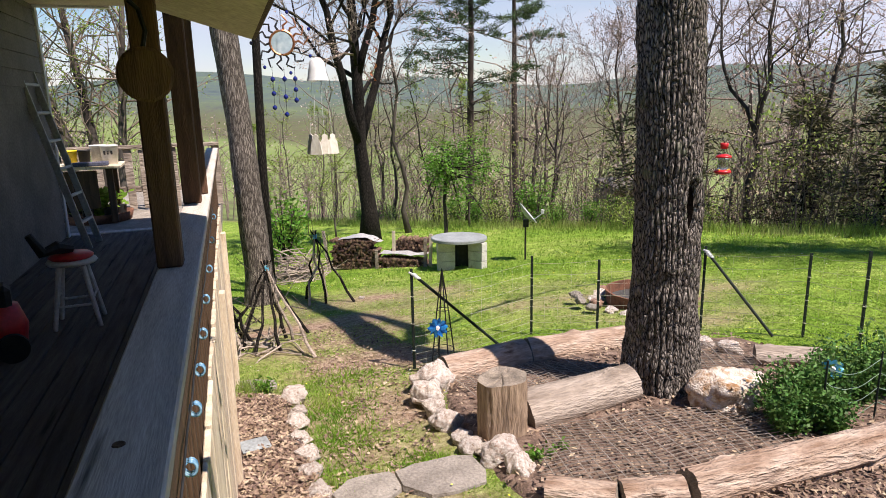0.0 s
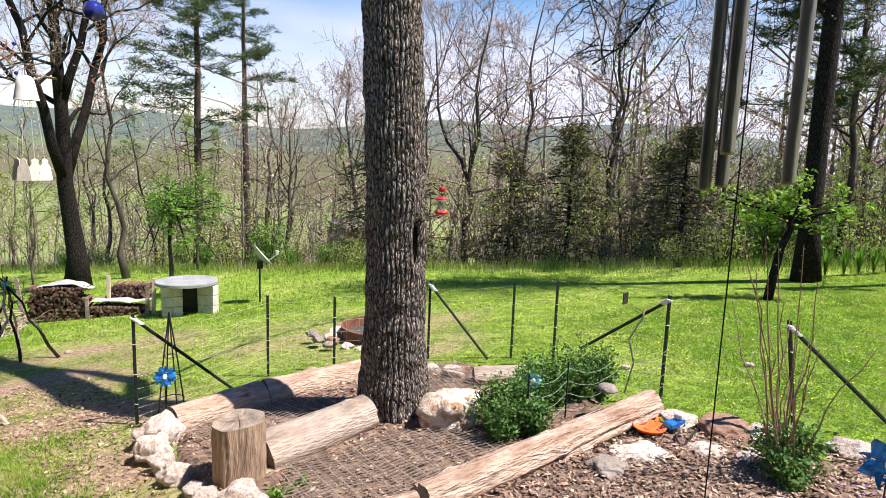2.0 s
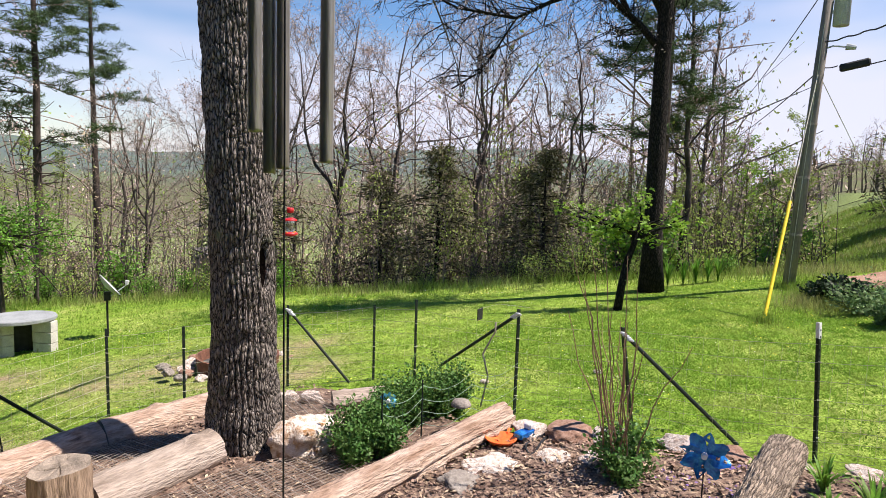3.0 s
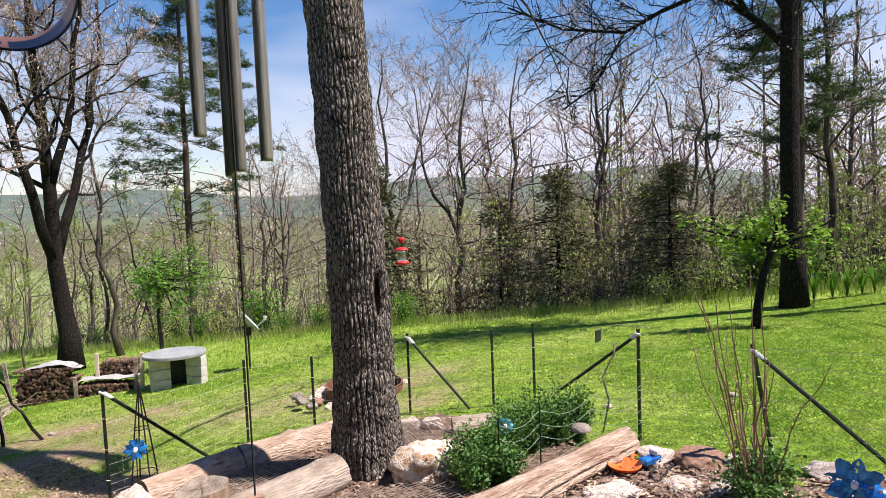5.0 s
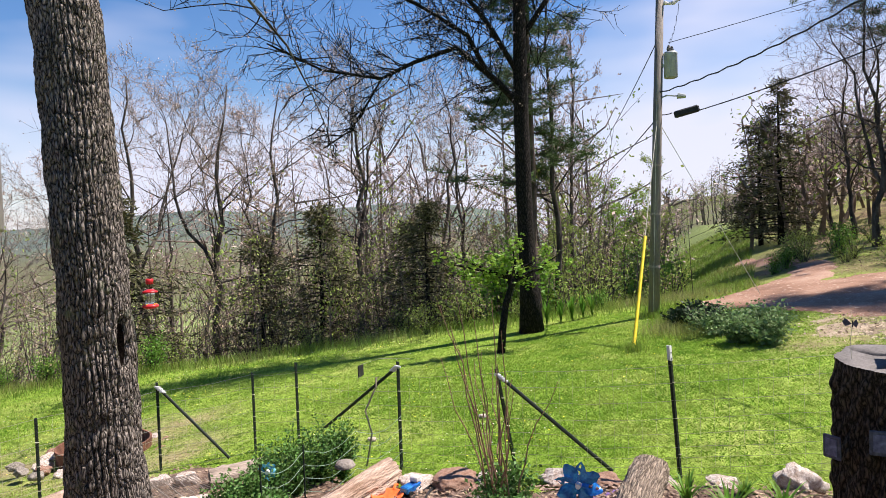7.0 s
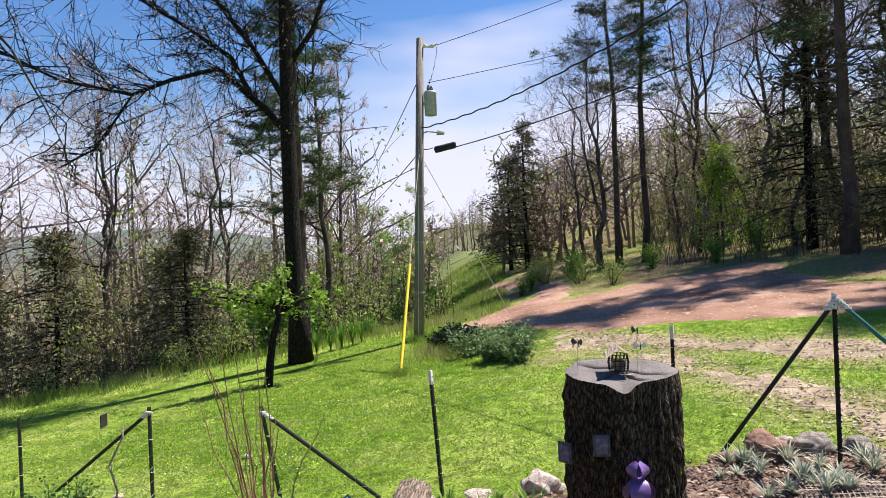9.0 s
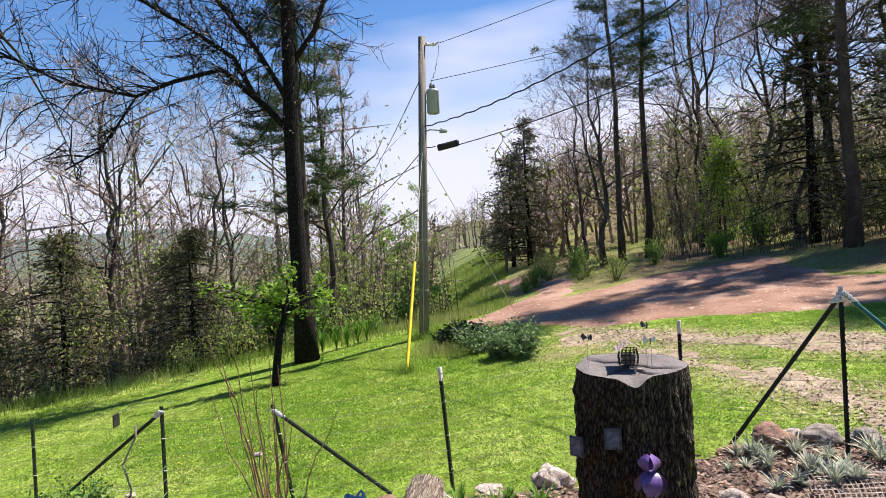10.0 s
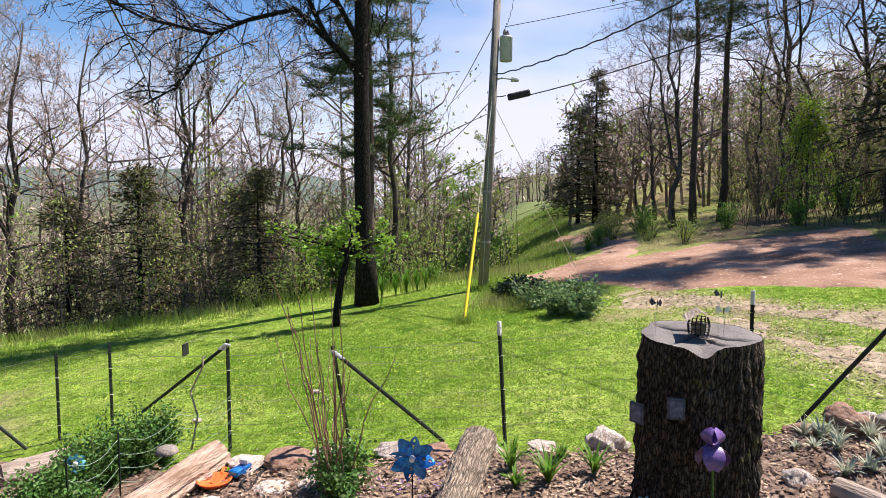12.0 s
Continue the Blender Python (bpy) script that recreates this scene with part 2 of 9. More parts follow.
class Build:
    """Collects vertices and faces (tris and quads) for one mesh."""

    def __init__(self):
        self.v, self.f, self.n = [], [], 0

    def add(self, verts, faces):
        verts = np.asarray(verts, float).reshape(-1, 3)
        faces = np.asarray(faces, int)
        self.v.append(verts)
        self.f.append(faces + self.n)
        self.n += len(verts)
        return self

    def mesh(self, name, mat=None, smooth=False):
        me = bpy.data.meshes.new(name)
        v = np.concatenate(self.v)
        me.vertices.add(len(v))
        me.vertices.foreach_set("co", v.astype(np.float32).ravel())
        loops = np.concatenate([f.ravel() for f in self.f])
        counts = np.concatenate([np.full(len(f), f.shape[1]) for f in self.f])
        me.loops.add(len(loops))
        me.loops.foreach_set("vertex_index", loops.astype(np.int32))
        me.polygons.add(len(counts))
        me.polygons.foreach_set("loop_start", (np.cumsum(counts) - counts).astype(np.int32))
        me.polygons.foreach_set("use_smooth", np.full(len(counts), smooth))
        me.update(calc_edges=True)
        me.validate()
        if mat:
            me.materials.append(mat)
        return me

    def box(self, a, b, m=None):
        (x0, y0, z0), (x1, y1, z1) = a, b
        v = np.array([(x, y, z) for x in (x0, x1) for y in (y0, y1) for z in (z0, z1)], float)
        if m is not None:
            v = np.array([m @ Vector(p) for p in v])
        return self.add(v, [(0, 1, 3, 2), (4, 6, 7, 5), (0, 4, 5, 1), (2, 3, 7, 6), (0, 2, 6, 4), (1, 5, 7, 3)])

    def slab(self, a, b, bevel=0.006, m=None):
        """A box with bevelled edges."""
        bm = bmesh.new()
        bmesh.ops.create_cube(bm, size=1)
        for v in bm.verts:
            v.co = Vector([(a[i] + b[i]) / 2 + v.co[i] * (b[i] - a[i]) for i in range(3)])
        bmesh.ops.bevel(bm, geom=bm.edges[:], offset=bevel, segments=1, affect="EDGES")
        return self.from_bm(bm, m)

    def from_bm(self, bm, m=None):
        bm.verts.index_update()
        v = [(m @ x.co if m is not None else x.co)[:] for x in bm.verts]
        tris = [[q.index for q in f.verts] for f in bm.faces if len(f.verts) == 3]
        quads = [[q.index for q in f.verts] for f in bm.faces if len(f.verts) == 4]
        for f in bm.faces:
            if len(f.verts) > 4:
                ids = [q.index for q in f.verts]
                tris += [[ids[0], ids[k], ids[k + 1]] for k in range(1, len(ids) - 1)]
        base = self.n
        self.v.append(np.array(v, float))
        self.n += len(v)
        for group in (tris, quads):
            if group:
                self.f.append(np.array(group, int) + base)
        bm.free()
        return self

    def tube(self, pts, radii, sides=8, cap=True, ring=None):
        self.tubes(np.asarray(pts, float)[None], np.broadcast_to(np.asarray(radii, float), (len(pts),))[None], sides, ring)
        if cap:
            n = len(pts)
            first, last = self.n - n * sides, self.n - sides
            v = self.v[-1]
            c0, c1 = v[:sides].mean(0), v[-sides:].mean(0)
            self.add([c0, c1], np.zeros((0, 3), int))
            k = np.arange(sides)
            self.f.append(np.stack([np.full(sides, self.n - 2), first + (k + 1) % sides, first + k], 1))
            self.f.append(np.stack([np.full(sides, self.n - 1), last + k, last + (k + 1) % sides], 1))
        return self

    def tubes(self, lines, radii, sides, ring=None):
        """lines (N, k, 3), radii (N, k): N tubes at once."""
        lines, radii = np.asarray(lines, float), np.asarray(radii, float)
        n, k, _ = lines.shape
        way = np.gradient(lines, axis=1)
        way /= np.linalg.norm(way, axis=2, keepdims=True) + 1e-9
        ref = np.where(np.abs(way[:, :1, 2:]) > 0.9, [1.0, 0, 0], [0, 0, 1.0])
        u = np.cross(np.broadcast_to(ref, way.shape), way)
        u /= np.linalg.norm(u, axis=2, keepdims=True) + 1e-9
        w = np.cross(way, u)
        a = np.arange(sides) * 2 * np.pi / sides
        rr = radii[:, :, None] * (np.ones(sides) if ring is None else ring)
        v = lines[:, :, None] + rr[..., None] * (np.cos(a)[:, None] * u[:, :, None] + np.sin(a)[:, None] * w[:, :, None])
        i = np.arange(n)[:, None, None] * k * sides
        j = np.arange(k - 1)[:, None] * sides
        s = np.arange(sides)
        q = np.stack([i + j + s, i + j + (s + 1) % sides, i + j + sides + (s + 1) % sides, i + j + sides + s], -1)
        return self.add(v.reshape(-1, 3), q.reshape(-1, 4))

    def spikes(self, ends, r):
        """Three-sided tapering twigs from a first to a last point each."""
        ends = np.asarray(ends, float)
        way = ends[:, 1] - ends[:, 0]
        u = cross_unit(way, np.array([0.31, 0.47, 0.83]))
        w = cross_unit(way, u)
        k = len(ends)
        v = np.stack([ends[:, 0] + r * (c * u + s * w) for c, s in ((1, 0), (-0.5, 0.87), (-0.5, -0.87))] + [ends[:, 1]], 1)
        i = 4 * np.arange(k)[:, None]
        return self.add(v.reshape(-1, 3), np.concatenate([i + np.array(q) for q in ((0, 1, 3), (1, 2, 3), (2, 0, 3))]))

    def cards(self, at, length, width, way, side):
        """Leaf shapes: pointed four-cornered blades at places, along way, bent across side. All arrays (N, 3)."""
        at, way, side = np.asarray(at), np.asarray(way), np.asarray(side)
        n = len(at)
        length, width = np.broadcast_to(length, n)[:, None], np.broadcast_to(width, n)[:, None]
        v = np.stack([at, at + way * length * 0.5 + side * width / 2, at + way * length, at + way * length * 0.5 - side * width / 2], 1)
        return self.add(v.reshape(-1, 3), np.arange(4 * n).reshape(n, 4))


def part(name, build, mat, parent=None, label="", smooth=False):
    ob = new(name, build.mesh(name, mat, smooth) if isinstance(build, Build) else build)
    if parent is not None:
        ob.parent = parent
    if label:
        ob["label"] = label
    return ob


def thing(name, label, category, at=(0, 0, 0), turn=0.0, group="", kind=""):
    ob = new(name)
    ob.empty_display_size = 0.1
    ob.matrix_world = pose(*at, 0, 0, turn)
    return tagged(ob, label, category, group, kind)


def rand_dirs(rng, n):
    v = rng.normal(size=(n, 3))
    return v / np.linalg.norm(v, axis=1, keepdims=True)


def cross_unit(a, b):
    c = np.cross(a, b)
    return c / (np.linalg.norm(c, axis=-1, keepdims=True) + 1e-9)


def smooth(a, b, x):
    t = np.clip((np.asarray(x, float) - a) / (b - a), 0, 1)
    return t * t * (3 - 2 * t)


def waves(x, y, scale, seed=0):
    """Cheap smooth noise about -1..1."""
    x, y = np.asarray(x, float) / scale, np.asarray(y, float) / scale
    out = 0
    r = np.random.default_rng(seed)
    for k in range(6):
        a, b = r.uniform(0, 2 * np.pi, 2)
        f = 0.6 + 0.35 * k
        out = out + np.sin(f * (x * np.cos(a) + y * np.sin(a)) * 2.3 + b) / (1 + 0.4 * k)
    return out / 2.6


# ---- the ground ----


def height(x, y):
    """The lie of the land: a lawn that climbs to the drive, falls off at its far edge into a valley, and hills beyond."""
    x, y = np.asarray(x, float), np.asarray(y, float)
    r = np.hypot(x, y)
    k = np.minimum(1, 75 / np.maximum(r, 1e-6))
    z = 0.1 + 0.065 * (x * k - 2.4) - 0.086 * (y * k - 5.84)
    s, w = 0.71 * x + 0.70 * y, 0.70 * x - 0.71 * y
    d = np.maximum(s - 15.9, 0)
    side = 1 - smooth(3 + 0.08 * d, 12 + 0.30 * d, w)
    z = z - side * 0.24 * np.maximum(d - 0.6, 0) * smooth(0, 5, d)
    m = smooth(45, 120, d) * side
    z = z * (1 - m) - 21 * m
    ang = np.arctan2(y, x)
    hills = (62 + 16 * np.sin(ang * 7 + 1) + 10 * np.sin(ang * 17)) * (1 - 0.62 * np.exp(-(((ang - 0.30) / 0.30) ** 2)))
    z = z + smooth(260, 1900, r) * (hills + 20 * side) + 3.5 * waves(x, y, 90, 3) * smooth(60, 300, r)
    z = z + (1 - side) * smooth(40, 260, r) * 9 * smooth(-0.2, -0.75, y / np.maximum(r, 1))
    # a low green ridge closes the lane's end; the wooded ground climbs behind the drive
    z = z + 15 * smooth(170, 520, r) * np.exp(-(((ang - 0.36) / 0.20) ** 2)) * (r > 1)
    z = z + 4 * smooth(30, 80, r) * smooth(0.36, 0.16, ang) * smooth(-2.0, -1.2, ang)
    return z + 0.035 * waves(x, y, 2.6, 5) * smooth(1, 9, r)


def h1(x, y):
    return float(height(x, y))


def ground_axis(n, near, far, k):
    t = np.linspace(-1, 1, n)
    return near * t + (far - near) * np.sign(t) * np.abs(t) ** k


gx = 9 + ground_axis(330, 26, 2600, 6)
gy = 9 + ground_axis(330, 26, 2600, 6)
GX, GY = np.meshgrid(gx, gy)
GZ = height(GX, GY)


def grid_faces(n, m):
    i, j = np.meshgrid(np.arange(n - 1), np.arange(m - 1), indexing="ij")
    q = i * m + j
    return np.stack([q, q + 1, q + m + 1, q + m], -1).reshape(-1, 4)


ground_m = bpy.data.materials.new("lawn and field")
ground_m.use_nodes = True


def ground_material():
    n, l = ground_m.node_tree.nodes, ground_m.node_tree.links
    b = n["Principled BSDF"]
    b.inputs["Roughness"].default_value = 0.95
    b.inputs["Specular IOR Level"].default_value = 0.1
    co = n.new("ShaderNodeTexCoord")

    def tex(scale, detail=5, rough=0.6):
        t = n.new("ShaderNodeTexNoise")
        t.inputs["Scale"].default_value, t.inputs["Detail"].default_value, t.inputs["Roughness"].default_value = scale, detail, rough
        l.new(co.outputs["Object"], t.inputs["Vector"])
        return t.outputs["Fac"]

    def ramp(fac, stops):
        r = n.new("ShaderNodeValToRGB")
        el = r.color_ramp.elements
        while len(el) < len(stops):
            el.new(0.5)
        for e, (p, c) in zip(el, stops):
            e.position, e.color = p, (*c, 1)
        l.new(fac, r.inputs["Fac"])
        return r.outputs["Color"]

    def mix(fac, a, c):
        m = n.new("ShaderNodeMixRGB")
        l.new(fac, m.inputs["Fac"])
        l.new(a, m.inputs["Color1"])
        l.new(c, m.inputs["Color2"])
        return m.outputs["Color"]

    def attr(name):
        a = n.new("ShaderNodeAttribute")
        a.attribute_name = name
        return a.outputs["Fac"]

    lawn = ramp(tex(0.9), [(0.3, (0.115, 0.205, 0.022)), (0.48, (0.185, 0.28, 0.038)), (0.72, (0.29, 0.345, 0.085))])
    for size, amount in ((7, 0.55), (38, 0.6)):
        ov = n.new("ShaderNodeMixRGB")
        ov.blend_type = "OVERLAY"
        ov.inputs["Fac"].default_value = amount
        l.new(lawn, ov.inputs["Color1"])
        l.new(ramp(tex(size, 6, 0.7), [(0.36, (0.16, 0.16, 0.16)), (0.64, (0.86, 0.86, 0.86))]), ov.inputs["Color2"])
        lawn = ov.outputs["Color"]
    soil = ramp(tex(14, 8, 0.75), [(0.35, (0.15, 0.09, 0.062)), (0.5, (0.33, 0.225, 0.16)), (0.68, (0.50, 0.38, 0.295))])
    litter = ramp(tex(2.4, 8, 0.75), [(0.3, (0.08, 0.056, 0.036)), (0.50, (0.22, 0.155, 0.10)), (0.62, (0.17, 0.175, 0.06)), (0.8, (0.34, 0.27, 0.18))])
    field = ramp(tex(0.02), [(0.35, (0.14, 0.19, 0.06)), (0.65, (0.20, 0.235, 0.09))])
    woods = ramp(tex(0.16, 10, 0.85), [(0.3, (0.035, 0.036, 0.022)), (0.45, (0.11, 0.09, 0.062)), (0.56, (0.10, 0.125, 0.045)), (0.72, (0.19, 0.16, 0.10))])
    # far hills: blue-grey distance haze is mixed into their colour
    hazy_hill = ramp(tex(0.02, 12, 0.85), [(0.32, (0.035, 0.062, 0.066)), (0.46, (0.085, 0.108, 0.108)), (0.56, (0.10, 0.14, 0.09)), (0.68, (0.17, 0.175, 0.15))])
    c = mix(attr("soil"), lawn, soil)
    c = mix(attr("litter"), c, litter)
    c = mix(attr("woods"), c, woods)
    c = mix(attr("field"), c, field)
    c = mix(attr("hazy_hill"), c, hazy_hill)
    l.new(c, b.inputs["Base Color"])
    bp = n.new("ShaderNodeBump")
    bp.inputs["Strength"].default_value, bp.inputs["Distance"].default_value = 0.8, 0.05
    l.new(tex(35, 6, 0.7), bp.inputs["Height"])
    l.new(bp.outputs["Normal"], b.inputs["Normal"])


ground_material()
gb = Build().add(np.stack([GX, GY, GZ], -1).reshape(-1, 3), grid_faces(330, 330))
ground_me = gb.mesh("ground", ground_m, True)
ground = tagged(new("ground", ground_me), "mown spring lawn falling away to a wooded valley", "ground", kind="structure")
vx, vy = GX.ravel(), GY.ravel()
vs, vw = 0.71 * vx + 0.70 * vy, 0.70 * vx - 0.71 * vy
vr = np.hypot(vx, vy)
vaz = np.arctan2(vy, vx)
vside = 1 - smooth(5, 11, vw)


def worn(x, y):
    """Bare trodden soil: the path past the bed, the ground by the sticks and round the fire pit."""
    a = smooth(1.7, 0.5, np.abs(x + 0.75 + 0.10 * (y - 5)) + 0.5 * waves(x, y, 0.8, 8)) * smooth(12.5, 9, y) * smooth(3, 4, y)
    b = smooth(3.2, 0.6, np.hypot(x + 1.8, (y - 10) * 0.7) + 1.1 * waves(x, y, 1.3, 9))
    c = 0.6 * smooth(2.6, 1.4, np.hypot(x - 3.0, y - 10.2) + 0.5 * waves(x, y, 0.9, 4))
    lane = np.minimum(np.abs(x - np.interp(y, [-6, -2, -0.8, 3], [10.9, 10.8, 11.4, 13.2])), np.abs(x - np.interp(y, [-5, -2.5, -0.8, 1.5], [7, 7.5, 9, 11.6])))
    d = 0.62 * smooth(1.6, 0.2, lane + 0.45 * waves(x, y, 0.7, 14)) * smooth(4.4, 2.6, y)
    c = np.maximum(c, d)
    return np.clip(np.maximum(np.maximum(a * 0.95, b * 0.9), c) * (0.75 + 0.5 * waves(x, y, 0.45, 2)), 0, 1)


MASKS = {
    "soil": worn(vx, vy),
    "litter": np.clip(smooth(16.3, 18.5, vs) * vside + smooth(18, 22.5, vx + 3 * smooth(0, -2, vy) + 1.5 * waves(vx, vy, 2.0, 6)) * smooth(0.40, 0.33, vaz) * (0.75 + 0.4 * waves(vx, vy, 1.4, 12)), 0, 1),
    "woods": smooth(50, 90, vr),
    "field": 0.85 * smooth(18, 25, vs) * vside * smooth(0.05, 0.45, 0.27 + 0.6 * waves(vx, vy, 9, 17)) * smooth(130, 100, vs) + smooth(85, 100, vs) * smooth(215, 195, vs + 25 * waves(vx, vy, 60, 1)) * smooth(-22, -36, vw) + 0.6 * smooth(0.30, 0.6, waves(vx, vy, 130, 21)) * smooth(240, 300, vr) * smooth(900, 700, vr) + 0.85 * smooth(0.30, 0.37, vaz) * smooth(0.60, 0.52, vaz) * smooth(21, 30, vr) * smooth(120, 85, vr),
    # the haze colour comes in with distance from 500 m on
    "hazy_hill": smooth(500, 1000, vr),
}
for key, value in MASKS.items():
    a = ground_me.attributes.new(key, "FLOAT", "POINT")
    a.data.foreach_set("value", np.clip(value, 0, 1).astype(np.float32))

# ---- trees ----


def grow(seed, tall, girth, first=0.35, spread=0.6, limbs=9, sub=7, twigs=6, lean=(0, 0), wobble=0.05, crook=0.12, up=0.25, bud_size=0.07, buds=3, sides=9,
         fork=None, thick=1.0, top=1.0, slim=0.0):
    """A bare or leafy tree: a tapered trunk, limbs, branches and twigs, and buds or leaves on the twigs.
    Returns three Builds: wood, twigs, leaves."""
    rng = np.random.default_rng(seed)
    wood, fine, leaves = Build(), Build(), Build()
    n = 14
    t = np.linspace(0, 1, n)
    walk_x, walk_y = np.cumsum(rng.normal(0, wobble, n)) * tall / n, np.cumsum(rng.normal(0, wobble, n)) * tall / n
    line = np.stack([walk_x - walk_x[0] + lean[0] * t * tall, walk_y - walk_y[0] + lean[1] * t * tall, t * tall * top], 1)
    rad = girth * (1 - 0.86 * t ** 0.9)
    rad[0] *= 1.5
    rad[1] *= 1.08
    wood.tube(line, rad, sides)
    stems = [(line, rad, first, limbs)]
    if fork:
        for at, tilt, az in fork:
            i = int(at * (n - 1))
            d = np.array([math.cos(az) * tilt, math.sin(az) * tilt, 1.0])
            m = 10
            tt = np.linspace(0, 1, m)[:, None]
            length = tall * (1 - at) * 0.95
            wob = np.cumsum(rng.normal(0, wobble * 1.3, (m, 3)), 0) * length / m
            l2 = line[i] + d * tt * length * (1 - 0.12 * tilt) + (wob - wob[0]) - np.array([d[0], d[1], 0]) * 0.35 * length * tt ** 2
            r2 = rad[i] * 0.75 * (1 - 0.85 * tt[:, 0])
            wood.tube(l2, r2, max(6, sides - 2))
            stems.append((l2, r2, 0.25, limbs - 2))
    branches, twig_lines, twig_r = [], [], []
    for sl, sr, start, count in stems:
        for b in range(count):
            u = start + (1 - start) * (b + rng.uniform(0, 0.8)) / count * 0.97
            f = u * (len(sl) - 1)
            i = min(int(f), len(sl) - 2)
            p = sl[i] + (sl[i + 1] - sl[i]) * (f - i)
            r = (sr[i] + (sr[i + 1] - sr[i]) * (f - i)) * 0.48 * thick
            az = b * 2.4 + rng.uniform(-0.6, 0.6)
            length = tall * spread * (0.55 * (1 - u) + 0.22) * rng.uniform(0.7, 1.25)
            elev = rng.uniform(0.25, 0.75) + 0.5 * u
            d = np.array([math.cos(az) * math.cos(elev), math.sin(az) * math.cos(elev), math.sin(elev)])
            m = 7
            q = [p]
            for k in range(m - 1):
                d = d + rng.normal(0, crook * 1.6, 3) + np.array([0, 0, up * 0.18])
                d /= np.linalg.norm(d)
                q.append(q[-1] + d * length / (m - 1))
            q = np.array(q)
            rr = np.maximum(r * (1 - 0.88 * np.linspace(0, 1, m)), 0.006)
            branches.append((q, rr, length))
    if branches:
        wood.tubes([b[0] for b in branches], [b[1] for b in branches], 5)
    seconds = []
    for q, rr, length in branches:
        for b in range(sub):
            u = 0.22 + 0.78 * (b + rng.uniform(0, 0.9)) / sub
            f = min(u, 0.99) * (len(q) - 1)
            i = int(f)
            p = q[i] + (q[i + 1] - q[i]) * (f - i)
            d = q[i + 1] - q[i]
            d /= np.linalg.norm(d) + 1e-9
            d = d * 0.75 + rng.normal(0, 0.55, 3) + np.array([0, 0, up])
            d /= np.linalg.norm(d)
            l2 = length * rng.uniform(0.25, 0.5) * (1.15 - 0.5 * u)
            pts = [p]
            for k in range(3):
                d = d + rng.normal(0, crook * 1.8, 3) + np.array([0, 0, up * 0.2])
                d /= np.linalg.norm(d)
                pts.append(pts[-1] + d * l2 / 3)
            seconds.append((np.array(pts), max(rr[i] * 0.5, 0.008) * np.array([1, 0.75, 0.5, 0.28]), l2))
    if seconds:
        fine.tubes([b[0] for b in seconds], [b[1] for b in seconds], 3)
    ends, ways = [], []
    for q, rr, length in seconds:
        for b in range(twigs):
            u = 0.15 + 0.85 * (b + rng.uniform(0, 0.9)) / twigs
            f = min(u, 0.99) * 3
            i = int(f)
            p = q[i] + (q[i + 1] - q[i]) * (f - i)
            d = q[i + 1] - q[i]
            d = d / (np.linalg.norm(d) + 1e-9) * 0.8 + rng.normal(0, 0.5, 3) + np.array([0, 0, up])
            d /= np.linalg.norm(d)
            l3 = length * rng.uniform(0.25, 0.55)
            mid = p + d * l3 * 0.5
            e = mid + (d + rng.normal(0, 0.25, 3)) * l3 * 0.5
            twig_lines.append((p, e))
            twig_r.append((0.008, 0.004))
            ends.append((p, e))
    if twig_lines:
        fine.spikes(twig_lines, 0.0075 * max(0.7, min(1.6, tall / 12)))
        e = np.array(ends)
        at = np.concatenate([e[:, 0] + (e[:, 1] - e[:, 0]) * rng.uniform(0.35, 1.05, (len(e), 1)) for _ in range(buds)])
        at = at + rng.normal(0, bud_size * 0.5, at.shape)
        way = rand_dirs(rng, len(at))
        way[:, 2] = np.abs(way[:, 2]) * 0.6
        if slim:
            way = np.tile(e[:, 1] - e[:, 0], (buds, 1))
            way = way / (np.linalg.norm(way, axis=1, keepdims=True) + 1e-9) + rng.normal(0, 0.45, way.shape) + (0, 0, 0.25)
            way /= np.linalg.norm(way, axis=1, keepdims=True)
        broad = rng.uniform(0.35, 0.6, len(at)) if not slim else slim * rng.uniform(0.6, 1.4, len(at))
        leaves.cards(at, bud_size * rng.uniform(0.7, 1.4, len(at)), bud_size * broad, way, cross_unit(way, rand_dirs(rng, len(at))))
    return wood, fine, leaves


def tree_kind(name, label, wood_m, leaf_m, twig_m="twig", **how):
    """One tree of a kind with trunk and crown as parts, out of which copies are made."""
    wood, fine, leaves = grow(**how)
    root = thing(name, label, "tree")
    part("trunk", wood, M[wood_m], root, smooth=True)
    part("branchwork", fine, M[twig_m], root)["kind"] = "stuff"
    if leaves.n:
        part("crown", leaves, M[leaf_m], root)
    return root


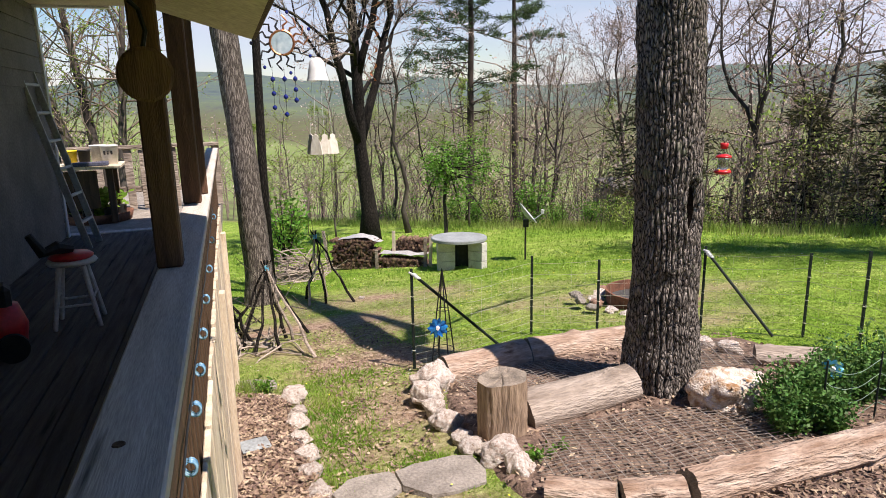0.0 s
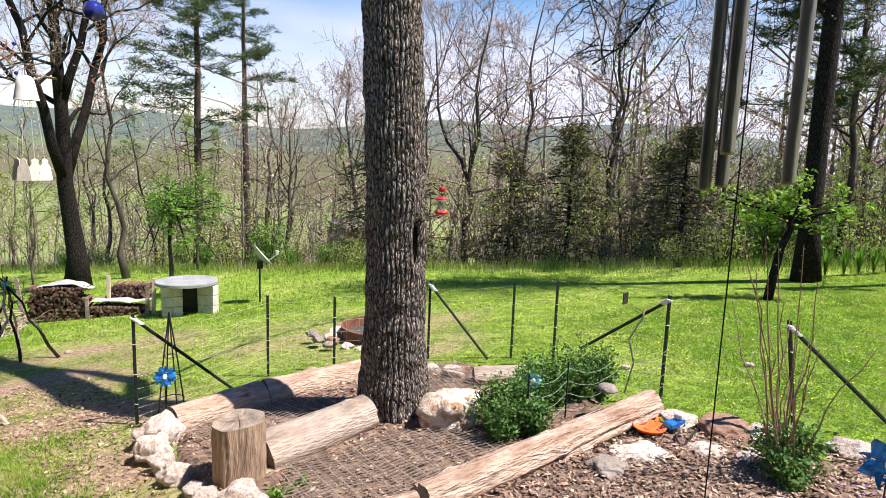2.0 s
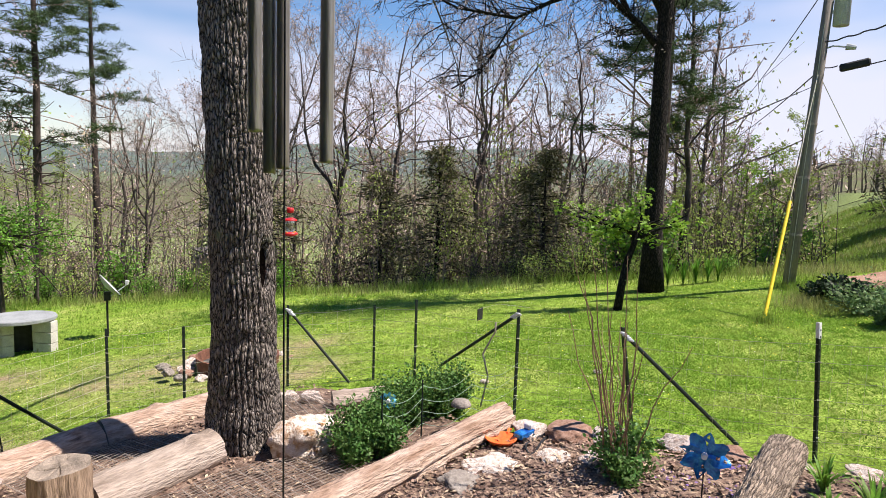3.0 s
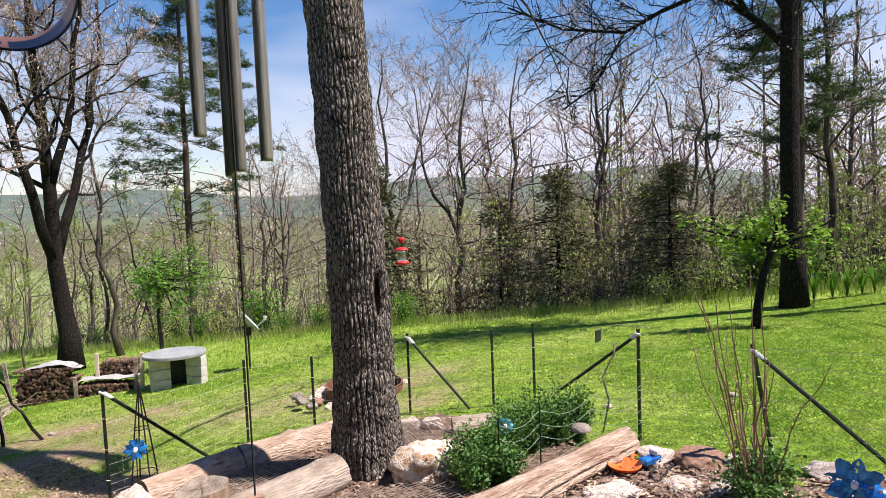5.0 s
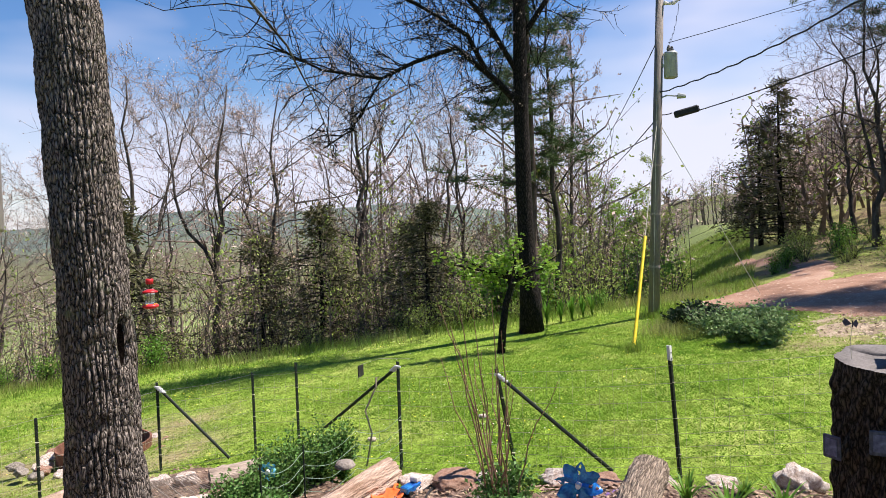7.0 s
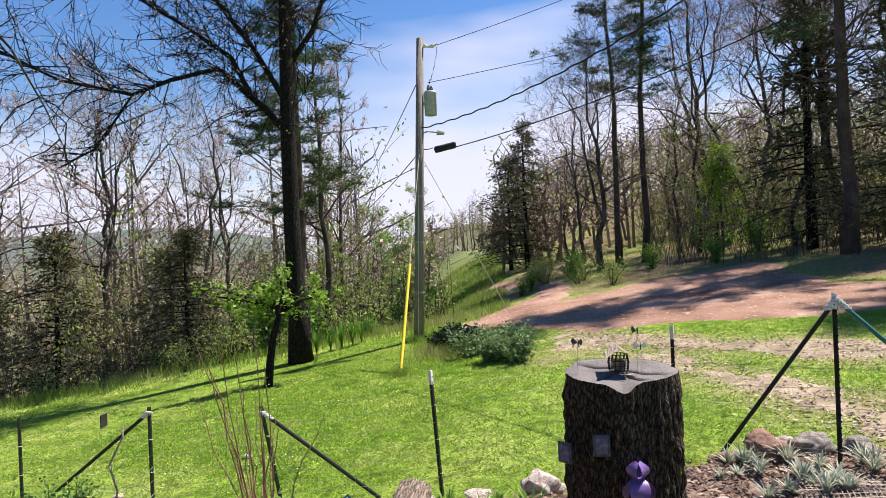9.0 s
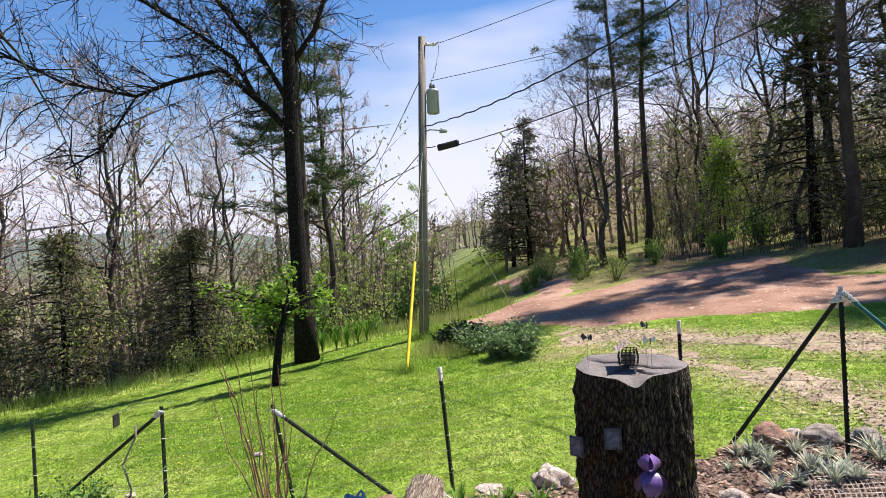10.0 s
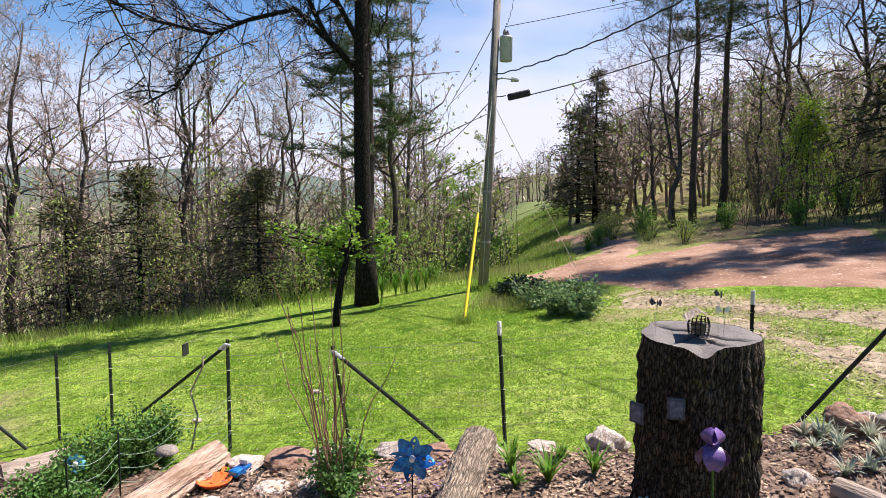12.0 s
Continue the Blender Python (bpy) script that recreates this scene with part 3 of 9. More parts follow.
def pine(seed, tall, girth, crown_from, spread, dense=1.0, dead=6):
    """A tall pine: straight trunk, dead stubs below, whorled limbs with clumps of needles above."""
    rng = np.random.default_rng(seed)
    wood, needles = Build(), Build()
    n = 12
    t = np.linspace(0, 1, n)
    wob = np.cumsum(rng.normal(0, 0.012, (n, 2)), 0) * tall / 4
    line = np.column_stack([wob - wob[0], t * tall])
    rad = girth * (1 - 0.88 * t)
    rad[0] *= 1.3
    wood.tube(line, rad, 9)
    limbs, radii = [], []
    spots, dirs, size = [], [], []
    count = int(34 * dense)
    for b in range(count + dead):
        live = b < count
        u = crown_from + (1 - crown_from) * (b + rng.uniform(0, 1)) / count if live else rng.uniform(0.25, crown_from)
        p = np.array([np.interp(u, t, line[:, 0]), np.interp(u, t, line[:, 1]), u * tall])
        az = rng.uniform(0, 2 * np.pi)
        length = spread * (1.15 - 0.85 * (u - crown_from) / (1 - crown_from)) * rng.uniform(0.45, 1.1) if live else spread * rng.uniform(0.2, 0.5)
        rise = rng.uniform(-0.12, 0.35)
        d = np.array([math.cos(az), math.sin(az), rise])
        q = np.array([p + d * length * s + np.array([0, 0, 0.12 * length * s * s]) for s in np.linspace(0, 1, 5)])
        q[1:] += rng.normal(0, 0.05 * length, (4, 3))
        limbs.append(q)
        radii.append(np.maximum(girth * 0.16 * (1.2 - u), 0.015) * np.array([1, 0.8, 0.6, 0.42, 0.25]))
        if live:
            for s in np.linspace(0.30, 1.0, 6):
                f = s * 4
                i = min(int(f), 3)
                c = q[i] + (q[i + 1] - q[i]) * (f - i)
                for _ in range(2):
                    spots.append(c + rng.normal(0, 0.16 * spread / 2.2, 3) * np.array([1, 1, 0.5]))
                    size.append(rng.uniform(0.5, 1.0) * spread / 2.6)
    wood.tubes(limbs, radii, 5)
    spots, size = np.array(spots), np.array(size)
    k = 46
    at = np.repeat(spots, k, 0) + rng.normal(0, 0.09, (len(spots) * k, 3)) * np.repeat(size, k)[:, None] * (1.5, 1.5, 0.6)
    way = rand_dirs(rng, len(at))
    way[:, 2] = way[:, 2] * 0.6 + 0.25
    ln = np.repeat(size, k) * rng.uniform(0.22, 0.40, len(at))
    side = cross_unit(way, rand_dirs(rng, len(at))) * ln[:, None] * 0.05
    needles.add(np.stack([at - side, at + side, at + way * ln[:, None]], 1).reshape(-1, 3), np.arange(3 * len(at)).reshape(-1, 3))
    return wood, needles


def cedar(seed, tall, wide, gaps=0.25, n=110):
    """A dark cedar: cone of drooping sprays, ragged outline."""
    rng = np.random.default_rng(seed)
    wood, leaves = Build(), Build()
    wood.tube([(0, 0, 0), (0.05, 0, tall * 0.5), (0, 0.04, tall)], [tall * 0.02, tall * 0.012, 0.01], 7)
    lines, radii, at, way, ln = [], [], [], [], []
    for b in range(n):
        u = 0.06 + 0.92 * (b + rng.uniform()) / n
        if rng.uniform() < gaps * 0.5:
            continue
        az = rng.uniform(0, 2 * np.pi)
        length = wide * (1 - u) ** 0.85 * rng.uniform(0.5, 1.25) + 0.15
        p = np.array([0, 0, u * tall])
        d = np.array([math.cos(az), math.sin(az), rng.uniform(-0.12, 0.2)])
        q = np.array([p + d * length * s - np.array([0, 0, 0.22 * length * s * s]) for s in (0, 0.5, 1)])
        lines.append(q)
        radii.append((0.03, 0.018, 0.006))
        for s in np.linspace(0.25, 1, 7):
            c = p + d * length * s - np.array([0, 0, 0.22 * length * s * s])
            for _ in range(6):
                e = d * 0.7 + rng.normal(0, 0.5, 3) + np.array([0, 0, -0.15])
                at.append(c + rng.normal(0, 1, 3) * (0.075 * wide, 0.075 * wide, 0.03 * wide))
                way.append(e / np.linalg.norm(e))
                ln.append(rng.uniform(0.16, 0.38) * min(wide / 1.8, 1.0))
    wood.tubes(lines, radii, 4)
    at, way, ln = np.array(at), np.array(way), np.array(ln)
    leaves.cards(at, ln, ln * 0.21, way, cross_unit(way, rand_dirs(rng, len(at))))
    return wood, leaves


def shrub(seed, tall, wide, leaf, count, stems=9, lift=0.15):
    """A leafy bush: thin stems and many small leaves in uneven clumps."""
    rng = np.random.default_rng(seed)
    wood, leaves = Build(), Build()
    lines = []
    for k in range(stems):
        az, out = rng.uniform(0, 2 * np.pi), rng.uniform(0.2, 1)
        e = np.array([math.cos(az) * wide * out, math.sin(az) * wide * out, tall * rng.uniform(0.6, 1) * (1.1 - 0.45 * out)])
        lines.append([(0.1 * e[0], 0.1 * e[1], 0), 0.5 * e * (0.9, 0.9, 1.15), e])
    wood.tubes(lines, np.tile((0.012, 0.009, 0.004), (stems, 1)) * max(0.6, tall), 4)
    clump = []
    for ln in np.array(lines):
        for s in np.linspace(lift, 1, 6):
            clump.append(ln[1] * min(1, 2 * s) + (ln[2] - ln[1]) * max(0, 2 * s - 1))
    clump = np.array(clump)
    at = clump[rng.integers(0, len(clump), count)] + rng.normal(0, 0.17 * wide, (count, 3)) * (1, 1, 0.8)
    at[:, 2] = np.maximum(at[:, 2], 0.02)
    way = rand_dirs(rng, count)
    way[:, 2] = np.abs(way[:, 2]) * 0.8
    leaves.cards(at, leaf * rng.uniform(0.6, 1.3, count), leaf * rng.uniform(0.4, 0.65, count), way, cross_unit(way, rand_dirs(rng, count)))
    return wood, leaves


def put_copy(root, x, y, turn=0.0, size=1.0, label="", sink=0.05, tilt=(0, 0)):
    ob = copy_thing(root, pose(x, y, h1(x, y) - sink, tilt[0], tilt[1], turn))
    ob.scale = (size, size, size)
    if label:
        ob["label"] = label
    return ob

# ---- more materials ----
M.update({
    "dirt": material("reddish dirt drive", [(0.15, 0.078, 0.050), (0.26, 0.15, 0.100), (0.35, 0.23, 0.165)], 0.7, 0.95, 0.6, 26, spots=((0.47, 0.38, 0.30), 9.0, 0.60)),
    "gravel": material("pale gravel wheel tracks", [(0.20, 0.155, 0.10), (0.31, 0.245, 0.165), (0.41, 0.33, 0.24)], 3, 0.95, 0.8, 45, spots=((0.17, 0.22, 0.045), 7.0, 0.57)),
    "mulch": material("dark bark mulch soil", [(0.07, 0.046, 0.034), (0.16, 0.106, 0.078), (0.27, 0.195, 0.146)], 9, 0.95, 0.9, 55),
    "chip": material("wood chips", [(0.155, 0.097, 0.066), (0.37, 0.268, 0.198)], 5, 0.9, 0, island=0.5),
    "stone": material("pale pitted limestone", [(0.43, 0.32, 0.25), (0.64, 0.55, 0.48), (0.78, 0.72, 0.66)], 5, 0.9, 0.9, 26, spots=((0.34, 0.20, 0.12), 4.5, 0.60), rand=0.12, bump_dist=0.03),
    "stone_rust": material("pale limestone with rusty brown pits", [(0.40, 0.25, 0.14), (0.66, 0.55, 0.45), (0.80, 0.73, 0.65)], 4, 0.9, 0.9, 22, spots=((0.36, 0.19, 0.075), 3.2, 0.55), bump_dist=0.04),
    "stone_grey": material("weathered grey flagstone", [(0.19, 0.165, 0.14), (0.31, 0.275, 0.235)], 5, 0.9, 0.6, 40, rand=0.15),
    "stone_red": material("reddish brown sandstone", [(0.20, 0.105, 0.07), (0.34, 0.22, 0.16)], 6, 0.9, 0.6, 40),
    "log": material("weathered debarked log", [(0.24, 0.15, 0.10), (0.42, 0.305, 0.23), (0.52, 0.41, 0.33)], 7, 0.9, 1.0, 34, stretch=(0.35, 1.5, 1.5), spots=((0.13, 0.075, 0.05), 6.5, 0.59), bump_dist=0.04),
    "log_end": material("cracked grey cut wood", [(0.14, 0.115, 0.09), (0.33, 0.27, 0.21)], 7, 0.9, 0.7, 60),
    "log_grey": material("grey rotting log", [(0.17, 0.13, 0.10), (0.32, 0.26, 0.21), (0.42, 0.35, 0.29)], 4, 0.95, 0.9, 35, stretch=(0.3, 1.4, 1.4), bump_dist=0.03),
    "post": material("dark green painted steel", [(0.008, 0.014, 0.011), (0.018, 0.026, 0.021)], 12, 0.55, 0.2, 60, spec=0.25),
    "post_top": material("white painted steel tip", [(0.62, 0.62, 0.58), (0.75, 0.75, 0.72)], 12, 0.5, 0.1, 60),
    "wire": material("galvanised fence wire", [(0.48, 0.46, 0.36), (0.66, 0.63, 0.50)], 20, 0.45, 0, metal=0.15),
    "wire_dark": material("rusty dark wire", [(0.24, 0.20, 0.16), (0.38, 0.33, 0.28)], 20, 0.6, 0, metal=0.2),
    "tape": material("silvery tape", [(0.55, 0.56, 0.56), (0.70, 0.71, 0.72)], 20, 0.35, 0.2, 50, spec=0.5),
    "grass": material("short lawn grass", [(0.135, 0.275, 0.026), (0.215, 0.365, 0.040), (0.32, 0.41, 0.085)], 1.2, 0.6, 0, island=0.25, through_light=0.5),
    "grass_tall": material("tall unmown grass", [(0.14, 0.24, 0.03), (0.22, 0.32, 0.055), (0.36, 0.36, 0.14)], 0.5, 0.6, 0, island=0.35, through_light=0.4),
    "weed": material("garden greenery", [(0.055, 0.135, 0.028), (0.13, 0.25, 0.055)], 4, 0.55, 0, island=0.35, through_light=0.3),
    "silver_leaf": material("silvery woolly leaves", [(0.36, 0.40, 0.28), (0.52, 0.55, 0.43)], 6, 0.8, 0, island=0.25, through_light=0.25),
    "concrete": material("pale concrete block", [(0.42, 0.40, 0.36), (0.58, 0.56, 0.51)], 6, 0.95, 0.5, 70, spots=((0.30, 0.27, 0.22), 5, 0.63)),
    "slate": material("grey slab table top", [(0.20, 0.215, 0.215), (0.30, 0.32, 0.32)], 3, 0.75, 0.2, 50),
    "rust": material("rusty steel", [(0.10, 0.045, 0.03), (0.22, 0.10, 0.06)], 8, 0.85, 0.4, 60),
    "ash": material("dark ash", [(0.03, 0.03, 0.028), (0.09, 0.085, 0.08)], 10, 0.95, 0.6, 50),
    "wood_dark": material("dark stained timber", [(0.045, 0.025, 0.014), (0.10, 0.058, 0.034)], 5, 0.75, 0.4, 50, stretch=(6, 6, 0.6)),
    "deck": material("dark worn deck boards", [(0.085, 0.07, 0.06), (0.16, 0.138, 0.12)], 4, 0.85, 0.5, 45, stretch=(7, 0.5, 7), spots=((0.03, 0.026, 0.022), 3.0, 0.62), rand=0.2),
    "wood_grey": material("weathered grey deck boards", [(0.47, 0.42, 0.365), (0.64, 0.575, 0.51)], 4, 0.85, 0.15, 45, stretch=(7, 0.5, 7), spots=((0.10, 0.085, 0.075), 3.0, 0.64), rand=0.12),
    "post_wood": material("reddish brown timber", [(0.07, 0.036, 0.022), (0.15, 0.08, 0.046)], 5, 0.75, 0.4, 50, stretch=(6, 6, 0.6), spots=((0.05, 0.025, 0.015), 3.0, 0.62)),
    "silver_glass": material("pale silvery blue glass", [(0.36, 0.48, 0.54), (0.54, 0.63, 0.67)], 12, 0.25, 0, spec=0.6),
    "wood_pale": material("pale sunlit pine board", [(0.50, 0.39, 0.27), (0.70, 0.60, 0.46)], 4, 0.8, 0.4, 45, stretch=(5, 5, 0.5), spots=((0.20, 0.14, 0.09), 2.5, 0.66), rand=0.1),
    "siding": material("dirty grey painted siding", [(0.13, 0.122, 0.112), (0.20, 0.19, 0.175)], 3, 0.7, 0.2, 40, spots=((0.21, 0.195, 0.175), 2.0, 0.66)),
    "soffit": material("tan painted roof board", [(0.52, 0.44, 0.31), (0.60, 0.52, 0.385)], 3, 0.7, 0.15, 40),
    "roofing": material("grey brown shingles", [(0.10, 0.09, 0.08), (0.18, 0.16, 0.14)], 9, 0.95, 0.5, 60),
    "pole_wood": material("weathered utility pole timber", [(0.15, 0.132, 0.112), (0.28, 0.25, 0.215)], 4, 0.9, 0.5, 40, stretch=(4, 4, 0.3)),
    "steel_grey": material("grey painted steel", [(0.30, 0.33, 0.32), (0.38, 0.41, 0.40)], 6, 0.45, 0.1, 40, spec=0.5),
    "black": material("black rubber cable", [(0.012, 0.012, 0.012), (0.03, 0.03, 0.03)], 10, 0.6, 0.1, 60),
    "yellow": material("yellow plastic guard", [(0.72, 0.52, 0.01), (0.80, 0.60, 0.02)], 6, 0.45, 0.05, 40, spec=0.5),
    "red": material("red plastic", [(0.55, 0.02, 0.025), (0.66, 0.035, 0.04)], 6, 0.3, 0.05, 40, spec=0.5, through_light=0.15),
    "white": material("white glazed ceramic", [(0.70, 0.69, 0.66), (0.80, 0.79, 0.77)], 6, 0.35, 0.05, 40, spec=0.5),
    "white_paint": material("chipped white paint", [(0.55, 0.54, 0.52), (0.72, 0.71, 0.69)], 8, 0.6, 0.2, 50),
    "blue": material("metallic blue foil", [(0.01, 0.11, 0.48), (0.03, 0.34, 0.76)], 14, 0.22, 0.2, 60, metal=0.5, spec=0.8),
    "cyan": material("pale cyan plastic", [(0.06, 0.38, 0.62), (0.20, 0.60, 0.78)], 20, 0.4, 0, spec=0.5, through_light=0.2),
    "purple": material("purple painted metal", [(0.10, 0.05, 0.19), (0.21, 0.125, 0.34)], 14, 0.35, 0.1, 50, spec=0.5),
    "orange": material("orange plastic", [(0.74, 0.10, 0.02), (0.82, 0.17, 0.035)], 8, 0.4, 0.05, 40, spec=0.5),
    "chime": material("brushed bronze tube", [(0.26, 0.235, 0.21), (0.40, 0.375, 0.35)], 3, 0.38, 0.1, 80, metal=0.6, stretch=(3, 3, 0.3), spots=((0.12, 0.085, 0.055), 2.0, 0.58)),
    "brown_metal": material("brown lacquered copper", [(0.10, 0.045, 0.025), (0.24, 0.11, 0.06)], 7, 0.3, 0.1, 40, metal=0.4, spec=0.6),
    "copper": material("copper sheet", [(0.42, 0.16, 0.08), (0.58, 0.26, 0.13)], 9, 0.35, 0.1, 50, metal=0.8),
    "blue_glass": material("deep blue glass ball", [(0.01, 0.015, 0.13), (0.02, 0.03, 0.22)], 5, 0.08, 0, spec=0.8),
    "iron": material("black wrought iron", [(0.015, 0.015, 0.017), (0.04, 0.04, 0.042)], 12, 0.5, 0.1, 60, metal=0.5),
    "bone": material("pale plywood cut-out", [(0.72, 0.65, 0.57), (0.84, 0.77, 0.69)], 9, 0.7, 0.1, 60),
    "dandelion": material("tiny yellow flowers", [(0.75, 0.62, 0.03), (0.82, 0.72, 0.08)], 9, 0.7, 0, island=0.2),
    "clover": material("tiny white flowers", [(0.70, 0.72, 0.62), (0.80, 0.80, 0.74)], 9, 0.7, 0, island=0.2),
    "plaque": material("blue grey enamel plaque", [(0.045, 0.048, 0.075), (0.095, 0.10, 0.145)], 30, 0.6, 0.1, 60),
    "plaque_face": material("pale blue painted face", [(0.07, 0.075, 0.15), (0.15, 0.16, 0.26)], 40, 0.5, 0.1, 60),
    "firewood": material("split firewood ends", [(0.055, 0.032, 0.023), (0.20, 0.12, 0.082)], 6, 0.9, 0.5, 60, rand=0.5),
    "tarp": material("grey plastic sheet", [(0.30, 0.29, 0.28), (0.44, 0.43, 0.42)], 4, 0.4, 0.3, 20, spec=0.5),
})
glass = bpy.data.materials.new("clear glass")
glass.use_nodes = True
glass.node_tree.nodes["Principled BSDF"].inputs["Transmission Weight"].default_value = 1.0
glass.node_tree.nodes["Principled BSDF"].inputs["Roughness"].default_value = 0.03
M["glass"] = glass


def inside(px, py, poly):
    """Which points lie in a polygon."""
    poly = np.asarray(poly, float)
    hit = np.zeros(np.shape(px), bool)
    for (x0, y0), (x1, y1) in zip(poly, np.roll(poly, -1, 0)):
        hit ^= ((y0 > py) != (y1 > py)) & (px < (x1 - x0) * (py - y0) / (y1 - y0 + 1e-12) + x0)
    return hit


def sheet(name, poly, step, lift, mat, label, category, rough=0.25, warp=0.8, seed=1, dome=0.0, kind="structure"):
    """A piece of ground cover with an uneven edge, laid on the lie of the land."""
    poly = np.asarray(poly, float)
    x0, y0 = poly.min(0) - 1
    x1, y1 = poly.max(0) + 1
    ax, ay = np.arange(x0, x1, step), np.arange(y0, y1, step)
    X, Y = np.meshgrid(ax, ay, indexing="ij")
    wx = X + rough * waves(X, Y, warp, seed) + 0.45 * rough * waves(X, Y, warp * 0.22, seed + 5)
    wy = Y + rough * waves(X, Y, warp, seed + 1) + 0.45 * rough * waves(X, Y, warp * 0.22, seed + 6)
    frac = inside(wx, wy, poly).astype(float)
    for _ in range(3):
        for ax_ in (0, 1):
            frac = (np.roll(frac, 1, ax_) + frac + np.roll(frac, -1, ax_)) / 3
    frac = frac + 0.10 * waves(X, Y, step * 2.5, seed + 9) * (frac > 0.03)
    keep = frac > 0.04
    rng = np.random.default_rng(seed)
    rise = np.clip((frac - 0.45) * max(0.10, 3.0 * lift), -0.04, lift)
    Z = height(X, Y) + rise + rng.normal(0, 0.25 * step * 0.12, X.shape) + dome * (0.6 + 0.4 * waves(X, Y, 0.5, seed + 3)) * smooth(0.5, 1.0, frac)
    f = grid_faces(len(ax), len(ay))
    f = f[keep.ravel()[f].all(1)]
    used = np.unique(f)
    back = np.zeros(X.size, int)
    back[used] = np.arange(len(used))
    b = Build().add(np.stack([X, Y, Z], -1).reshape(-1, 3)[used], back[f][:, ::-1])
    return tagged(part(name, b, M[mat], None, smooth=True), label, category, kind=kind)


# ---- drive ----
DIRT = [(15.9, 6.8), (17.0, 6.5), (20.9, 6.2), (24.6, 7.2), (29.4, 11.4), (31.0, 11.6), (27.5, 8.6), (24.3, 6.1), (21.4, 5.2), (18.6, 4.7), (19.4, 4.3), (21.2, 3.3), (22.2, 1.8), (24.0, 0.2),
        (24.6, -0.8), (21.5, -1.3), (18.6, -1.8), (17.2, -3.2), (18, -7), (19, -11), (14.5, -11), (14.1, -2.6), (13.9, -0.3), (13.9, 0.8), (13.7, 2.4), (14.6, 4.3)]
sheet("road", DIRT, 0.16, 0.02, "dirt", "reddish dirt drive with tree shadows across it", "road", 0.35, 1.1, 3)
sheet("wheel_track", [(14.2, 3.4), (13.6, 3.7), (12.9, 1.3), (11.8, -0.6), (11.4, -1.9), (11.6, -6), (10.2, -6), (10.4, -1.8), (11.1, -0.7), (12.1, 1.0), (12.4, 2.9)], 0.06, 0.012, "gravel",
      "pale gravel wheel track through the grass", "track", 0.3, 0.6, 5)
sheet("wheel_track", [(12.2, 2.0), (10.3, 0.3), (9.8, -0.3), (9.2, -0.9), (8.3, -1.5), (7.6, -5), (6.6, -5), (7.2, -1.4), (7.8, -1.1), (8.6, -0.6), (9.5, 0.0)], 0.06, 0.012, "gravel",
      "pale gravel wheel track through the grass", "track", 0.3, 0.6, 7)

# ---- beds ----
TREE_BED = [(0.0, 6.4), (0.3, 4.85), (0.62, 4.1), (1.6, 3.95), (2.9, 4.3), (4.3, 4.7), (4.0, 6.3), (3.6, 7.5), (2.3, 7.9), (1.2, 7.6), (0.1, 6.9)]
sheet("mulch_bed", TREE_BED, 0.05, 0.05, "mulch", "dark bark mulch round the oak tree", "garden bed", 0.06, 0.5, 11, 0.03)
FRONT_BED = [(0.2, 3.2), (0.9, 3.85), (1.6, 3.9), (2.9, 4.2), (4.4, 4.55), (4.9, 3.4), (5.5, 2.3), (6.0, 1.0), (6.6, 0.1), (7.1, -0.9), (7.0, -2.2), (4.5, -2.0), (2.2, 0.8)]
sheet("mulch_bed", FRONT_BED, 0.05, 0.05, "mulch", "brown wood-chip garden bed inside the fence", "garden bed", 0.06, 0.5, 13, 0.02)
PORCH_BED = [(-2.6, 6.95), (-1.75, 6.6), (-1.5, 5.8), (-1.2, 5.1), (-0.95, 4.4), (-0.7, 3.2), (-1.6, 3.2), (-2.3, 5.2)]
sheet("mulch_bed", PORCH_BED, 0.05, 0.04, "mulch", "reddish wood-chip bed beside the porch", "garden bed", 0.05, 0.5, 15, 0.02)


def chips(name, poly, count, seed, label, lift=0.07, mat="chip", jitter=0.0):
    """Loose chips lying on a bed."""
    rng = np.random.default_rng(seed)
    poly = np.asarray(poly)
    p = rng.uniform(poly.min(0), poly.max(0), (count * 3, 2))
    p = p[inside(p[:, 0], p[:, 1], poly)][:count]
    p = p + rng.normal(0, 1, p.shape) * jitter
    at = np.column_stack([p, height(p[:, 0], p[:, 1]) + lift + rng.uniform(0, 0.02, len(p))])
    way = rand_dirs(rng, len(p)) * (1, 1, 0.35)
    side = cross_unit(way, np.array([0, 0, 1.0]) + rng.normal(0, 0.4, (len(p), 3)))
    b = Build().cards(at, rng.uniform(0.03, 0.09, len(p)), rng.uniform(0.012, 0.035, len(p)), way, side)
    return tagged(part(name, b, M[mat]), label, "mulch", kind="stuff")


chips("wood_chips", TREE_BED, 5000, 1, "dark bark chips round the oak")
chips("wood_chips", FRONT_BED, 24000, 2, "brown wood chips in the fenced bed")
M["gravel_bit"] = material("pale gravel bits", [(0.26, 0.20, 0.14), (0.46, 0.38, 0.28)], 6, 0.95, 0, island=0.35)
for lane, seed in (([(14.2, 3.4), (12.9, 1.3), (11.8, -0.6), (11.4, -1.9), (11.6, -6), (10.2, -6), (10.4, -1.8), (11.1, -0.7), (12.4, 2.9)], 31),
                   ([(12.2, 2.0), (9.8, -0.3), (9.2, -0.9), (8.3, -1.5), (7.6, -5), (6.6, -5), (7.2, -1.4), (8.6, -0.6), (9.5, 0.0)], 32)):
    chips("gravel", lane, 7000, seed, "loose pale gravel scattered along the wheel track", 0.022, "gravel_bit", 0.3)["category"] = "gravel"
